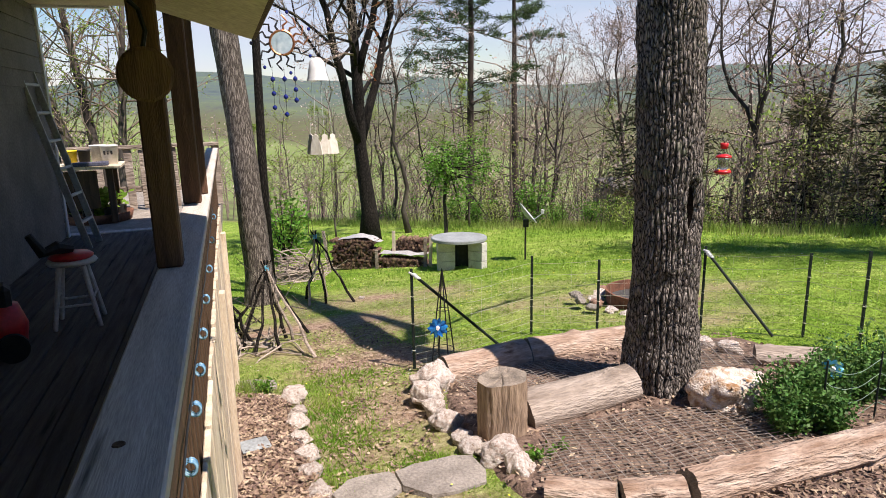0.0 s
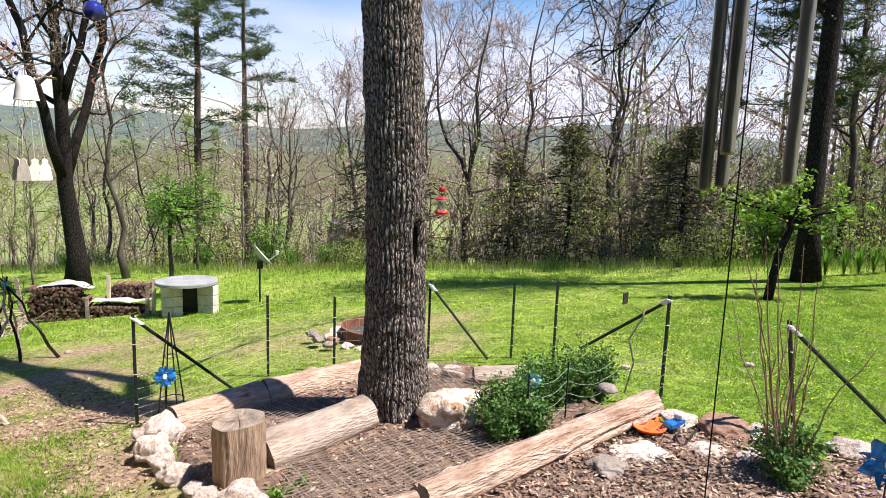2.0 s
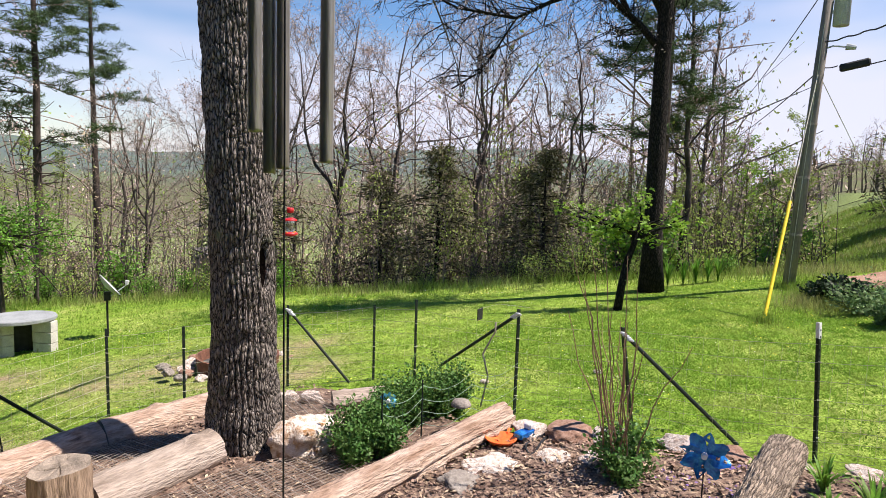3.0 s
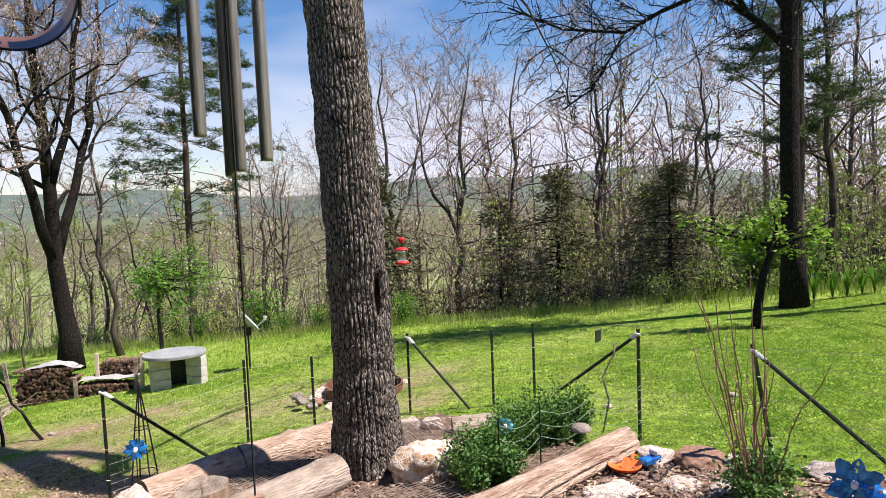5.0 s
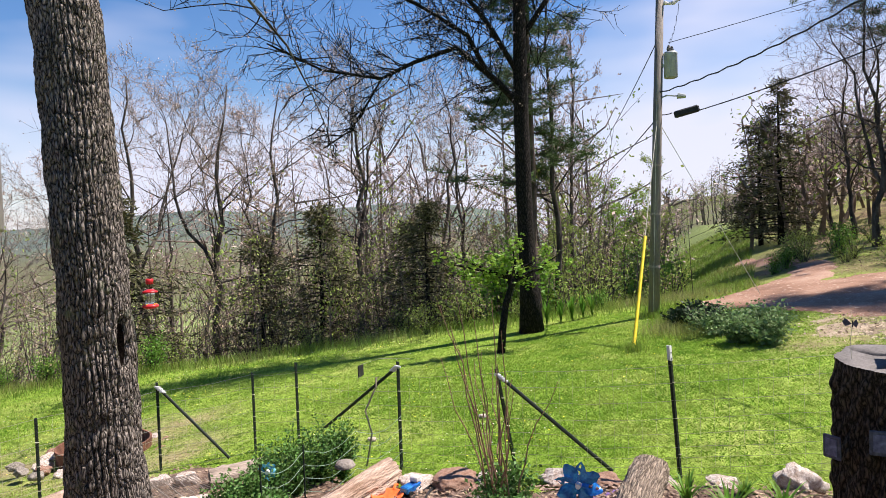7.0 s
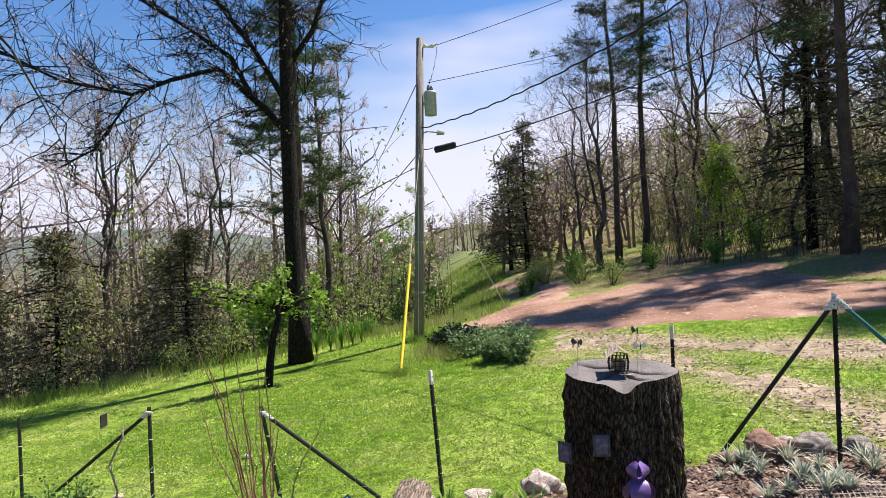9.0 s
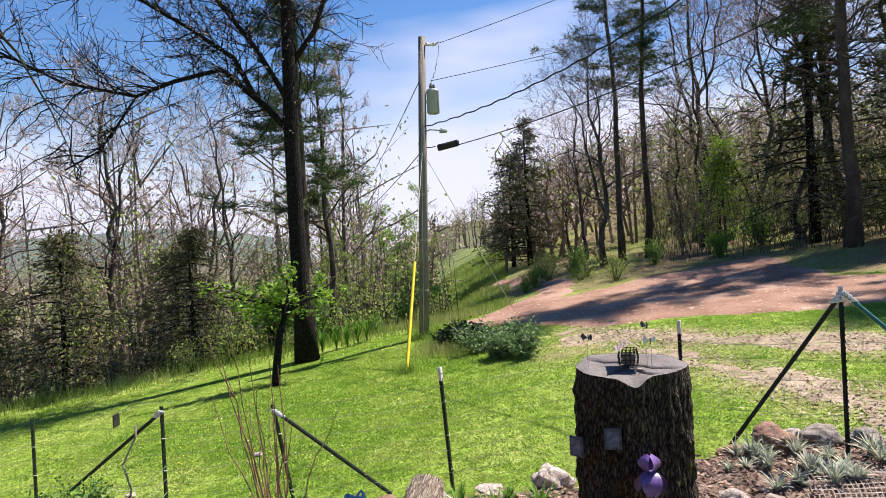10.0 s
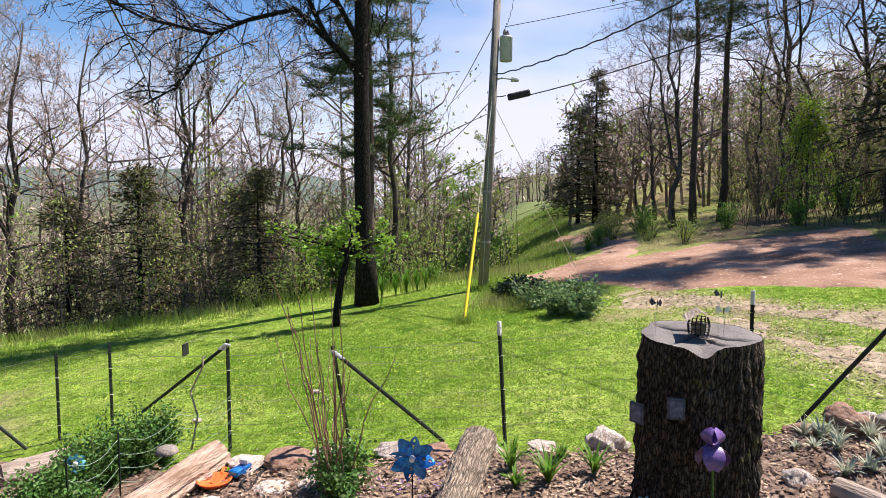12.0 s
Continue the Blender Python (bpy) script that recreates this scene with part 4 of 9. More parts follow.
BANK = [(18.6, 4.6), (21.4, 3.2), (22.4, 1.8), (24.3, 0.4), (24.8, -0.9), (18.5, -2.0), (17.5, -3.4), (18.4, -8), (36, -8), (36, 4), (29, 5), (24, 5.8), (21, 5.0)]
bank_leaves = chips("dry_leaves", BANK, 16000, 4, "dry brown leaves littering the bank beside the drive", 0.02)
bank_leaves["category"] = "leaves"
PATH_SOIL = [(-1.5, 4.3), (-0.2, 4.4), (0.0, 6.3), (-0.35, 8.0), (-1.1, 10.0), (-2.4, 10.0), (-1.8, 7.6), (-1.0, 6.2)]
soil_bits = chips("path_litter", PATH_SOIL, 2600, 6, "bits of bark and dry leaf on the trodden path", 0.012)
soil_bits["category"] = "litter"
chips("wood_chips", PORCH_BED, 9000, 3, "reddish wood chips beside the porch")

# ---- the oak by the porch ----


# almost black, so that the oak's knot hole reads as deep shade
M["hole_shade"] = material("black lining for the hole's shade", [(0.004, 0.003, 0.003), (0.012, 0.009, 0.007)], 20, 1.0, 0.5, 50, spec=0.0)


def oak():
    root = thing("oak_tree", "large oak with deeply furrowed grey bark and a knot hole", "tree", (2.17, 6.16, 0.05))
    na, nz = 260, 400
    zz = np.linspace(0, 6.1, nz)
    cx = np.interp(zz, [0, 1.85, 3.05, 3.95, 5.05, 6.1], [0, 0.02, -0.02, -0.06, -0.12, -0.16])
    cy = np.interp(zz, [0, 5.0, 6.1], [0, 0.03, 0.35])
    r0 = np.interp(zz, [0, 0.25, 0.6, 1.2, 2.5, 4, 6.1], [0.455, 0.385, 0.335, 0.31, 0.295, 0.28, 0.265])
    a = np.linspace(0, 2 * np.pi, na, endpoint=False)
    A, Z = np.meshgrid(a, zz)
    u = A * 0.36
    X, Y = np.cos(A) * 0.36, np.sin(A) * 0.36
    # plated bark: wandering vertical ridges, broken across at uneven heights
    warp = 1.0 * waves(X * 5 + 3, Z * 2.2 + Y * 5, 1.0, 31) + 0.7 * waves(Y * 9, Z * 6.0 + X * 9, 1.0, 32)
    k = 36
    ph = k * A + 2.6 * warp
    side = np.abs(np.sin(ph / 2))
    idx = np.floor(ph / (2 * np.pi))
    cut = np.abs(np.sin(Z * 17 + idx * 2.1 + 3.0 * waves(X * 7, Z * 2.5, 1.0, 33)))
    bark = smooth(0.05, 0.55, side) * (0.35 + 0.65 * smooth(0.02, 0.28, cut)) * (0.75 + 0.35 * waves(X * 6, Z * 7 + Y * 6, 1.0, 36))
    rough = 0.3 * waves(X * 30, Z * 24 + Y * 30, 1.0, 34)
    disp = 0.046 * bark - 0.018 + 0.007 * rough
    flare = 0.10 * np.maximum(0, 1 - Z / 0.55) ** 2 * (np.sin(A * 4 + 0.6) + 0.6 * np.sin(A * 7 + 2))
    swell = 0.012 * waves(X * 2.5, Z * 0.9 + Y * 2.5, 1.0, 35)
    # dark hollow facing the lawn and the drive
    ha = math.radians(-63)
    da = (A - ha + np.pi) % (2 * np.pi) - np.pi
    hole = np.exp(-((da * 0.33 / 0.062) ** 2 + ((Z - 1.93) / 0.215) ** 2) ** 2)
    knob = np.exp(-(((da + 0.65) * 0.36 / 0.07) ** 2 + ((Z - 1.35) / 0.08) ** 2))
    R = r0[:, None] + disp + flare + swell - 0.19 * hole + 0.03 * knob
    v = np.stack([cx[:, None] + R * np.cos(A), cy[:, None] + R * np.sin(A), Z], -1).reshape(-1, 3)
    i, j = np.meshgrid(np.arange(nz - 1), np.arange(na), indexing="ij")
    q = np.stack([i * na + j, i * na + (j + 1) % na, (i + 1) * na + (j + 1) % na, (i + 1) * na + j], -1).reshape(-1, 4)
    part("trunk", Build().add(v, q), M["bark_oak"], root, "deeply furrowed grey bark", smooth=True)
    # disc set into the hole, its shade painted near black
    k = np.arange(20)
    rim = np.column_stack([np.zeros(20), 0.062 * np.cos(k * math.pi / 10), 0.205 * np.sin(k * math.pi / 10)])
    hollow = Build().add(np.concatenate([rim + (0.275, 0, 0), [[0.20, 0, 0]]]), np.stack([k, (k + 1) % 20, np.full(20, 20)], 1))
    part("knot_hole", hollow, M["hole_shade"], root, "black disc standing for the shade in the hole").matrix_local = pose(-0.01, 0.01, 1.93, 0, 0, -63)
    rng = np.random.default_rng(4)
    # crown above, out of view: the stem's bend back is made to shape its shadow, a limb reaches to the lawn side
    stem = np.array([(-0.16, 0.30, 6.0), (-0.22, 0.95, 6.5), (-0.3, 1.8, 7.3), (-0.4, 2.5, 8.5), (-0.4, 3.2, 10.2), (-0.5, 3.8, 12.5), (-0.5, 4.2, 15)])
    limb = np.array([(-0.15, 0.25, 5.9), (0.5, -0.2, 6.9), (1.3, -0.5, 8.0), (2.0, -0.3, 9.6), (2.3, 0.0, 11.5), (2.4, 0.2, 13.5), (2.5, 0.2, 15)])
    low = np.array([(0.2, 0.4, 5.9), (1.6, 1.6, 6.4), (3.0, 2.6, 6.6), (4.2, 3.4, 6.2), (5.2, 4.2, 5.6), (5.8, 4.6, 5.0), (6.1, 4.9, 4.5)])
    wood = Build()
    wood.tube(stem, [0.30, 0.27, 0.24, 0.2, 0.15, 0.1, 0.05], 12)
    wood.tube(limb, [0.22, 0.2, 0.17, 0.14, 0.1, 0.07, 0.03], 10)
    wood.tube(low, [0.042, 0.034, 0.026, 0.02, 0.014, 0.010, 0.005], 8)
    part("crown_limb", wood, M["bark"], root, smooth=True)
    fine, leaves = Build(), Build()
    lines, rad, tips = [], [], []
    for base, n in ((stem[2:], 26), (limb[1:], 26), (low[1:], 20)):
        for _ in range(n):
            f = rng.uniform(0.1, len(base) - 1.01)
            p = base[int(f)] + (base[int(f) + 1] - base[int(f)]) * (f % 1)
            d = rand_dirs(rng, 1)[0] * (1, 1, 0.6)
            ln = rng.uniform(0.7, 2.0)
            q = [p]
            for _ in range(4):
                d = d + rng.normal(0, 0.3, 3)
                d /= np.linalg.norm(d)
                q.append(q[-1] + d * ln / 4)
            lines.append(q)
            rad.append(np.array([0.013, 0.011, 0.009, 0.007, 0.004]))
            for _ in range(7):
                g = rng.uniform(0.8, 3.99)
                s = q[int(g)] + (q[min(int(g) + 1, 4)] - q[int(g)]) * (g % 1)
                e = s + rand_dirs(rng, 1)[0] * rng.uniform(0.2, 0.5)
                tips.append((s, (s + e) / 2 + rng.normal(0, 0.03, 3), e))
    fine.tubes(lines, rad, 5)
    fine.tubes(tips, np.tile((0.005, 0.004, 0.0025), (len(tips), 1)), 3)
    e = np.array(tips)[:, 2]
    e = np.repeat(e, 3, 0) + rng.normal(0, 0.05, (3 * len(e), 3))
    w = rand_dirs(rng, len(e))
    leaves.cards(e, 0.045, 0.02, w, cross_unit(w, rand_dirs(rng, len(e))))
    part("branchwork", fine, M["bark_dark"], root)["kind"] = "stuff"
    part("buds", leaves, M["bud"], root)["kind"] = "stuff"


oak()

# ---- trees of the wood edge ----
KINDS = {}
for i in range(7):
    KINDS[f"bare{i}"] = tree_kind("bare_tree", "bare spring tree with grey bark and pinkish buds", "bark", "bud", seed=20 + i, tall=12 + (i % 3), girth=0.15 + 0.02 * (i % 3), first=0.22 + 0.05 * (i % 4),
                                  spread=0.66 + 0.07 * (i % 3), limbs=12, sub=10, twigs=9, wobble=0.17, crook=0.24, buds=2, bud_size=0.075, slim=0.5,
                                  fork=[(0.30, 0.36, 0.6 + i), (0.48, 0.40, 2.9 + i)] if i % 2 else [(0.42, 0.32, 1.2 * i)])
for i in range(4):
    KINDS[f"wood{i}"] = tree_kind("bare_tree", "bare spring tree deeper in the wood", "bark", "bud", seed=140 + i, tall=12 + (i % 3), girth=0.13 + 0.02 * (i % 3), first=0.25 + 0.04 * (i % 3), spread=0.66, limbs=10, sub=6, twigs=4,
                                  wobble=0.19, crook=0.24, buds=2, bud_size=0.13, slim=0.4, sides=7, fork=[(0.35, 0.36, 0.8 + 2 * i)] if i % 2 else None)
for i in range(3):
    KINDS[f"brown{i}"] = tree_kind("bare_tree", "brownish bare tree on the slope behind the wood edge", "bark_brown", "bud", seed=170 + i, tall=11 + i, girth=0.13, first=0.2, spread=0.8, limbs=11, sub=6, twigs=3,
                                   wobble=0.19, crook=0.24, buds=2, bud_size=0.15, slim=0.4, sides=5)
for i in range(3):
    KINDS[f"thin{i}"] = tree_kind("slender_tree", "slender young bare tree with crooked twigs", "bark", "bud", seed=60 + i, tall=8 + i, girth=0.075, first=0.25, spread=0.55, limbs=11, sub=7, twigs=6, wobble=0.20,
                                  crook=0.25, buds=2, bud_size=0.08, slim=0.45)
for i in range(3):
    KINDS[f"green{i}"] = tree_kind("budding_tree", "young tree in fresh yellow-green leaf", "bark", "bud_green", seed=80 + i, tall=8 + 1.5 * i, girth=0.085, first=0.2, spread=0.55, limbs=11, sub=7, twigs=5, wobble=0.14,
                                   crook=0.22, buds=5, bud_size=0.115)


def conifer(kind, label, wood_leaf, wood_m, leaf_m):
    wood, leaves = wood_leaf
    root = thing(kind, label, "tree")
    part("trunk", wood, M[wood_m], root, smooth=True)
    part("crown", leaves, M[leaf_m], root)
    return root


KINDS["pine0"] = conifer("pine_tree", "tall pine with bare lower trunk and tufted needles", pine(1, 19, 0.21, 0.52, 2.6), "bark_pine", "needle")
KINDS["pine1"] = conifer("pine_tree", "tall pine with dense dark tufts and dead lower twigs", pine(2, 16, 0.17, 0.34, 2.6, 1.5, 22), "bark_pine", "needle")
KINDS["pine2"] = conifer("pine_tree", "pine with dense drooping tufts beside the lawn", pine(7, 14, 0.15, 0.27, 2.4, 1.9), "bark_pine", "needle")
KINDS["pine3"] = conifer("pine_tree", "tall slender pine with open tufts beside the drive", pine(9, 19, 0.145, 0.36, 2.7, 1.3, 10), "bark_pine", "needle")
KINDS["bare7"] = tree_kind("forked_tree", "dark bare tree forking low into a broad fan", "bark_dark", "bud", seed=91, tall=13.5, girth=0.27, first=0.3, spread=0.5, limbs=14, sub=11, twigs=11, wobble=0.07, crook=0.17, buds=3,
                           bud_size=0.07, slim=0.45, fork=[(0.24, 0.42, 0.3), (0.3, 0.36, 3.3), (0.42, 0.4, 5.0)])
KINDS["cedar0"] = conifer("cedar_tree", "dark ragged cedar at the wood edge", cedar(5, 8.5, 2.1), "bark_dark", "cedar")
KINDS["cedar1"] = conifer("cedar_tree", "dark ragged cedar at the wood edge", cedar(6, 6.5, 2.9, 0.35, 130), "bark_dark", "cedar")
KINDS["column0"] = tree_kind("slender_tree", "tall slender bare tree with upright twigs", "bark", "bud", seed=66, tall=12.5, girth=0.13, first=0.3, spread=0.30, limbs=20, sub=8, twigs=8, wobble=0.07, crook=0.13, up=0.7,
                             buds=2, bud_size=0.07, slim=0.5)
# cedar2 is added mostly out of view, to shade the drive
KINDS["cedar2"] = conifer("cedar_tree", "large dark cedar added to shade the drive", cedar(15, 10.5, 3.0, 0.08, 260), "bark_dark", "cedar")
KINDS["leafy0"] = tree_kind("budding_tree", "small tree in bright yellow-green leaf beyond the pole", "bark", "leaf_bright", seed=85, tall=9, girth=0.09, first=0.2, spread=0.6, limbs=11, sub=6, twigs=4, wobble=0.12,
                            crook=0.2, buds=7, bud_size=0.2)
sw, sl = shrub(3, 1.6, 0.9, 0.12, 1000, 12)
KINDS["bush0"] = conifer("bush", "leafy green bush at the wood edge", (sw, sl), "bark", "leaf")
sw, sl = shrub(4, 1.3, 0.9, 0.09, 700, 16)
KINDS["bush1"] = conifer("bush", "sparse yellow-green bush at the wood edge", (sw, sl), "bark", "bud_green")
for k in ("bush0", "bush1"):
    KINDS[k]["category"] = "bush"

PLAN = [  # kind, x, y, turn, size
    ("bare7", -2.35, 20.6, 40, 1.0), ("thin1", -1.2, 22.6, 10, 1.2), ("pine1", 1.15, 26.2, 0, 1.05), ("pine0", 3.4, 30.1, 90, 0.9), ("bare3", 8.8, 32.3, 200, 0.98), ("bare5", 5.2, 28.8, 70, 0.59),
    ("bare2", 10.9, 22.4, 0, 0.78), ("bare0", 12.4, 20.8, 130, 0.88), ("bare4", 15.4, 19.9, 20, 0.90), ("thin2", 17.2, 20.6, 300, 1.2), ("cedar1", 11.2, 19.9, 0, 0.76), ("cedar1", 14.3, 14.8, 70, 0.74),
    ("bare6", 19.6, 17.9, 160, 0.83), ("bare2", 10.2, 26.8, 240, 0.93), ("column0", 16.9, 11.6, 30, 0.9), ("column0", 20.6, 13.4, 260, 0.92), ("leafy0", 31.0, 18.4, 0, 0.8), ("leafy0", 34.5, 19.0, 120, 0.7), ("green2", 29.0, 18.9, 40, 0.9), ("pine2", 15.4, 11.3, 200, 1.0),
    ("cedar0", 33.5, 10.6, 40, 0.95), ("cedar1", 34.8, 12.0, 10, 1.0), ("bare5", 27.6, 5.4, 75, 0.66), ("pine3", 28.7, 4.85, 10, 1.0), ("pine3", 29.0, 3.8, 130, 1.05), ("thin0", 33.0, 2.8, 10, 1.2),
    ("cedar0", 27.2, -2.3, 140, 1.2), ("pine1", 24.0, -3.1, 60, 1.3), ("bare4", 31.5, 7.1, 210, 0.62), ("bare0", 34.6, 8.6, 110, 0.5), ("thin1", 30.8, 1.8, 200, 1.3), ("thin2", 31.4, 1.1, 20, 1.25),
    # cedar2 and the row's last pine2 are added off view to shade the drive
    ("bare2", 27.8, -3.6, 200, 0.9), ("bare6", 29.0, -2.0, 300, 0.85), ("pine3", 33.5, -6.0, 0, 0.9), ("pine2", 26.0, -6.2, 20, 1.1), ("cedar2", 25.4, -5.6, 100, 1.1), ("pine2", 20.6, -7.6, 10, 1.1),
    ("bare1", 31.2, -3.9, 30, 1.15), ("bare3", 33.2, -0.6, 80, 1.05), ("bare5", 35.0, 2.2, 150, 1.0), ("bare0", 29.6, -5.0, 250, 1.1), ("green1", 1.0, 22.8, 140, 0.55), ("green0", -5.5, 20.0, 20, 0.5), ("bush0", -4.4, 17.6, 0, 1.3), ("green0", -3.2, 19.0, 60, 0.42),
]
for kind, x, y, turn, size in PLAN:
    put_copy(KINDS[kind], x, y, turn, size)["group"] = "trees along the wood edge"

rng = np.random.default_rng(12)
taken = np.array([(p[1], p[2]) for p in PLAN])


def scatter(count, kinds, weights, area, gap, lo, hi, seed):
    """Trees of the wood behind the edge, none too near another."""
    global taken
    r = np.random.default_rng(seed)
    made = 0
    for _ in range(count * 30):
        x, y = area(r)
        if np.hypot(*(taken - (x, y)).T).min() < gap or (gap > 1.5 and 0.375 < math.atan2(y + 0.5, x - 0.3) < 0.45):
            continue
        taken = np.vstack([taken, (x, y)])
        put_copy(KINDS[r.choice(kinds, p=weights)], x, y, r.uniform(0, 360), r.uniform(lo, hi), tilt=r.normal(0, 2.6, 2))
        made += 1
        if made == count:
            break


def valley_edge(r):
    s, w = r.uniform(18.5, 48), r.uniform(-34, 1)
    return 0.71 * s + 0.70 * w, 0.70 * s - 0.71 * w


def hillside(r):
    while True:
        x, y = r.uniform(24, 62), r.uniform(-26, 14)
        if not inside(np.array(x), np.array(y), np.array(DIRT) * 1.0) and y < 3.2 + 0.22 * (x - 24) and (y < 0 or x > 29):
            return x, y


def notch(r):
    a, d = r.uniform(0.53, 0.66), r.uniform(30, 75)
    return d * math.cos(a), d * math.sin(a) + 3


bare = [f"wood{i % 4}" for i in range(7)]
scatter(54, bare + ["thin0", "thin1", "thin2", "cedar1", "cedar1", "green0", "green1", "green2"], [0.07] * 7 + [0.09] * 3 + [0.06, 0.06] + [0.04] * 3, valley_edge, 1.9, 0.6, 1.0, 5)
scatter(18, bare + ["thin0", "thin1", "thin2", "cedar0", "cedar1", "pine0", "green0", "green1"], [0.10] * 7 + [0.07] * 3 + [0.015, 0.015] + [0.02] + [0.02] * 2, hillside, 2.0, 0.42, 0.66, 6)
scatter(14, bare + ["green2", "cedar0"], [0.09] * 7 + [0.30, 0.07], notch, 3.0, 0.55, 0.8, 7)


def slope(r):
    a, d = r.uniform(0.52, 1.2), r.uniform(28, 62)
    return d * math.cos(a), d * math.sin(a)


scatter(46, ["brown0", "brown1", "brown2", "green1"], [0.31, 0.31, 0.31, 0.07], slope, 1.7, 0.62, 0.92, 23)
scatter(10, ["green0", "green1"], [0.6, 0.4], lambda r: (r.uniform(17.5, 23), r.uniform(11.5, 15.5)), 0.9, 0.4, 0.62, 24)


def low_notch(r):
    a, d = r.uniform(0.46, 0.56), r.uniform(36, 80)
    return d * math.cos(a), d * math.sin(a)


scatter(20, bare + ["green1", "green2", "cedar1"], [0.09] * 7 + [0.15, 0.15, 0.07], low_notch, 1.6, 0.32, 0.46, 17)


def lane_end(r):
    a, d = r.uniform(0.33, 0.50), r.uniform(60, 110)
    return d * math.cos(a), d * math.sin(a)


scatter(22, ["wood0", "wood1", "wood2", "green0", "green1", "green2", "cedar1"], [0.16] * 3 + [0.14] * 3 + [0.10], lane_end, 1.4, 0.35, 0.6, 14)


def edge_bushes(r):
    s, w = r.uniform(16.8, 22), r.uniform(-24, 7)
    return 0.71 * s + 0.70 * w, 0.70 * s - 0.71 * w


def bank_bushes(r):
    return r.uniform(21, 30), r.uniform(3.0, 9.0)


scatter(22, ["bush0", "bush1"], [0.5, 0.5], lambda r: (r.uniform(14.5, 22), r.uniform(10.5, 15)), 0.7, 0.8, 1.6, 15)
scatter(46, ["bush0", "bush1"], [0.3, 0.7], edge_bushes, 0.8, 0.4, 1.1, 8)


def lane_flank(r):
    a, d = r.uniform(0.445, 0.56), r.uniform(19, 40)
    return d * math.cos(a), d * math.sin(a)


scatter(30, ["bush0", "bush1", "green0"], [0.4, 0.45, 0.15], lane_flank, 0.7, 0.6, 1.2, 18)
scatter(16, ["bush0", "bush1"], [0.4, 0.6], bank_bushes, 0.8, 0.4, 0.9, 9)
scatter(22, ["bush0", "bush1"], [0.4, 0.6], lambda r: (r.uniform(25, 36), r.uniform(-8, 3)), 0.9, 0.5, 1.1, 10)
for root in KINDS.values():
    for ob in (*root.children_recursive, root):
        bpy.data.objects.remove(ob)

# ---- single trees: the dark one by the lawn, the small leafy ones, the leaning one by the sticks ----


def along(pts, count, rng, reach, radius, buds, droop=0.0, bud=0.06, twigs=8):
    """Side branches and twigs set along a limb. Returns wood and bud Builds."""
    pts = np.asarray(pts, float)
    fine, leaves = Build(), Build()
    lines, rad, tips = [], [], []
    for _ in range(count):
        f = rng.uniform(0.3, len(pts) - 1.01)
        i = int(f)
        p = pts[i] + (pts[i + 1] - pts[i]) * (f % 1)
        d = (pts[i + 1] - pts[i]) / np.linalg.norm(pts[i + 1] - pts[i]) * 0.7 + rng.normal(0, 0.6, 3) + (0, 0, 0.25 - droop)
        ln = rng.uniform(0.5, 1.0) * reach
        q = [p]
        for _ in range(5):
            d = d + rng.normal(0, 0.2, 3) + (0, 0, -droop * 0.15)
            d /= np.linalg.norm(d)
            q.append(q[-1] + d * ln / 5)
        lines.append(q)
        rad.append(radius * np.array([1, 0.8, 0.62, 0.46, 0.32, 0.2]))
        for _ in range(twigs):
            g = rng.uniform(1.0, 4.99)
            s = q[int(g)] + (q[int(g) + 1] - q[int(g)]) * (g % 1)
            e = s + (d * 0.6 + rand_dirs(rng, 1)[0] * 0.8) * rng.uniform(0.2, 0.5) * reach * 0.5
            tips.append((s, (s + e) / 2 + rng.normal(0, 0.04, 3), e))
    fine.tubes(lines, rad, 4)
    fine.tubes(tips, np.tile((0.008, 0.006, 0.004), (len(tips), 1)), 3)
    t = np.array(tips)
    at = np.concatenate([t[:, 0] + (t[:, 2] - t[:, 0]) * rng.uniform(0.3, 1.05, (len(t), 1)) for _ in range(buds)])
    at = at + rng.normal(0, bud * 0.5, at.shape)
    w = rand_dirs(rng, len(at))
    leaves.cards(at, bud * rng.uniform(0.7, 1.3, len(at)), bud * 0.5, w, cross_unit(w, rand_dirs(rng, len(at))))
    return fine, leaves


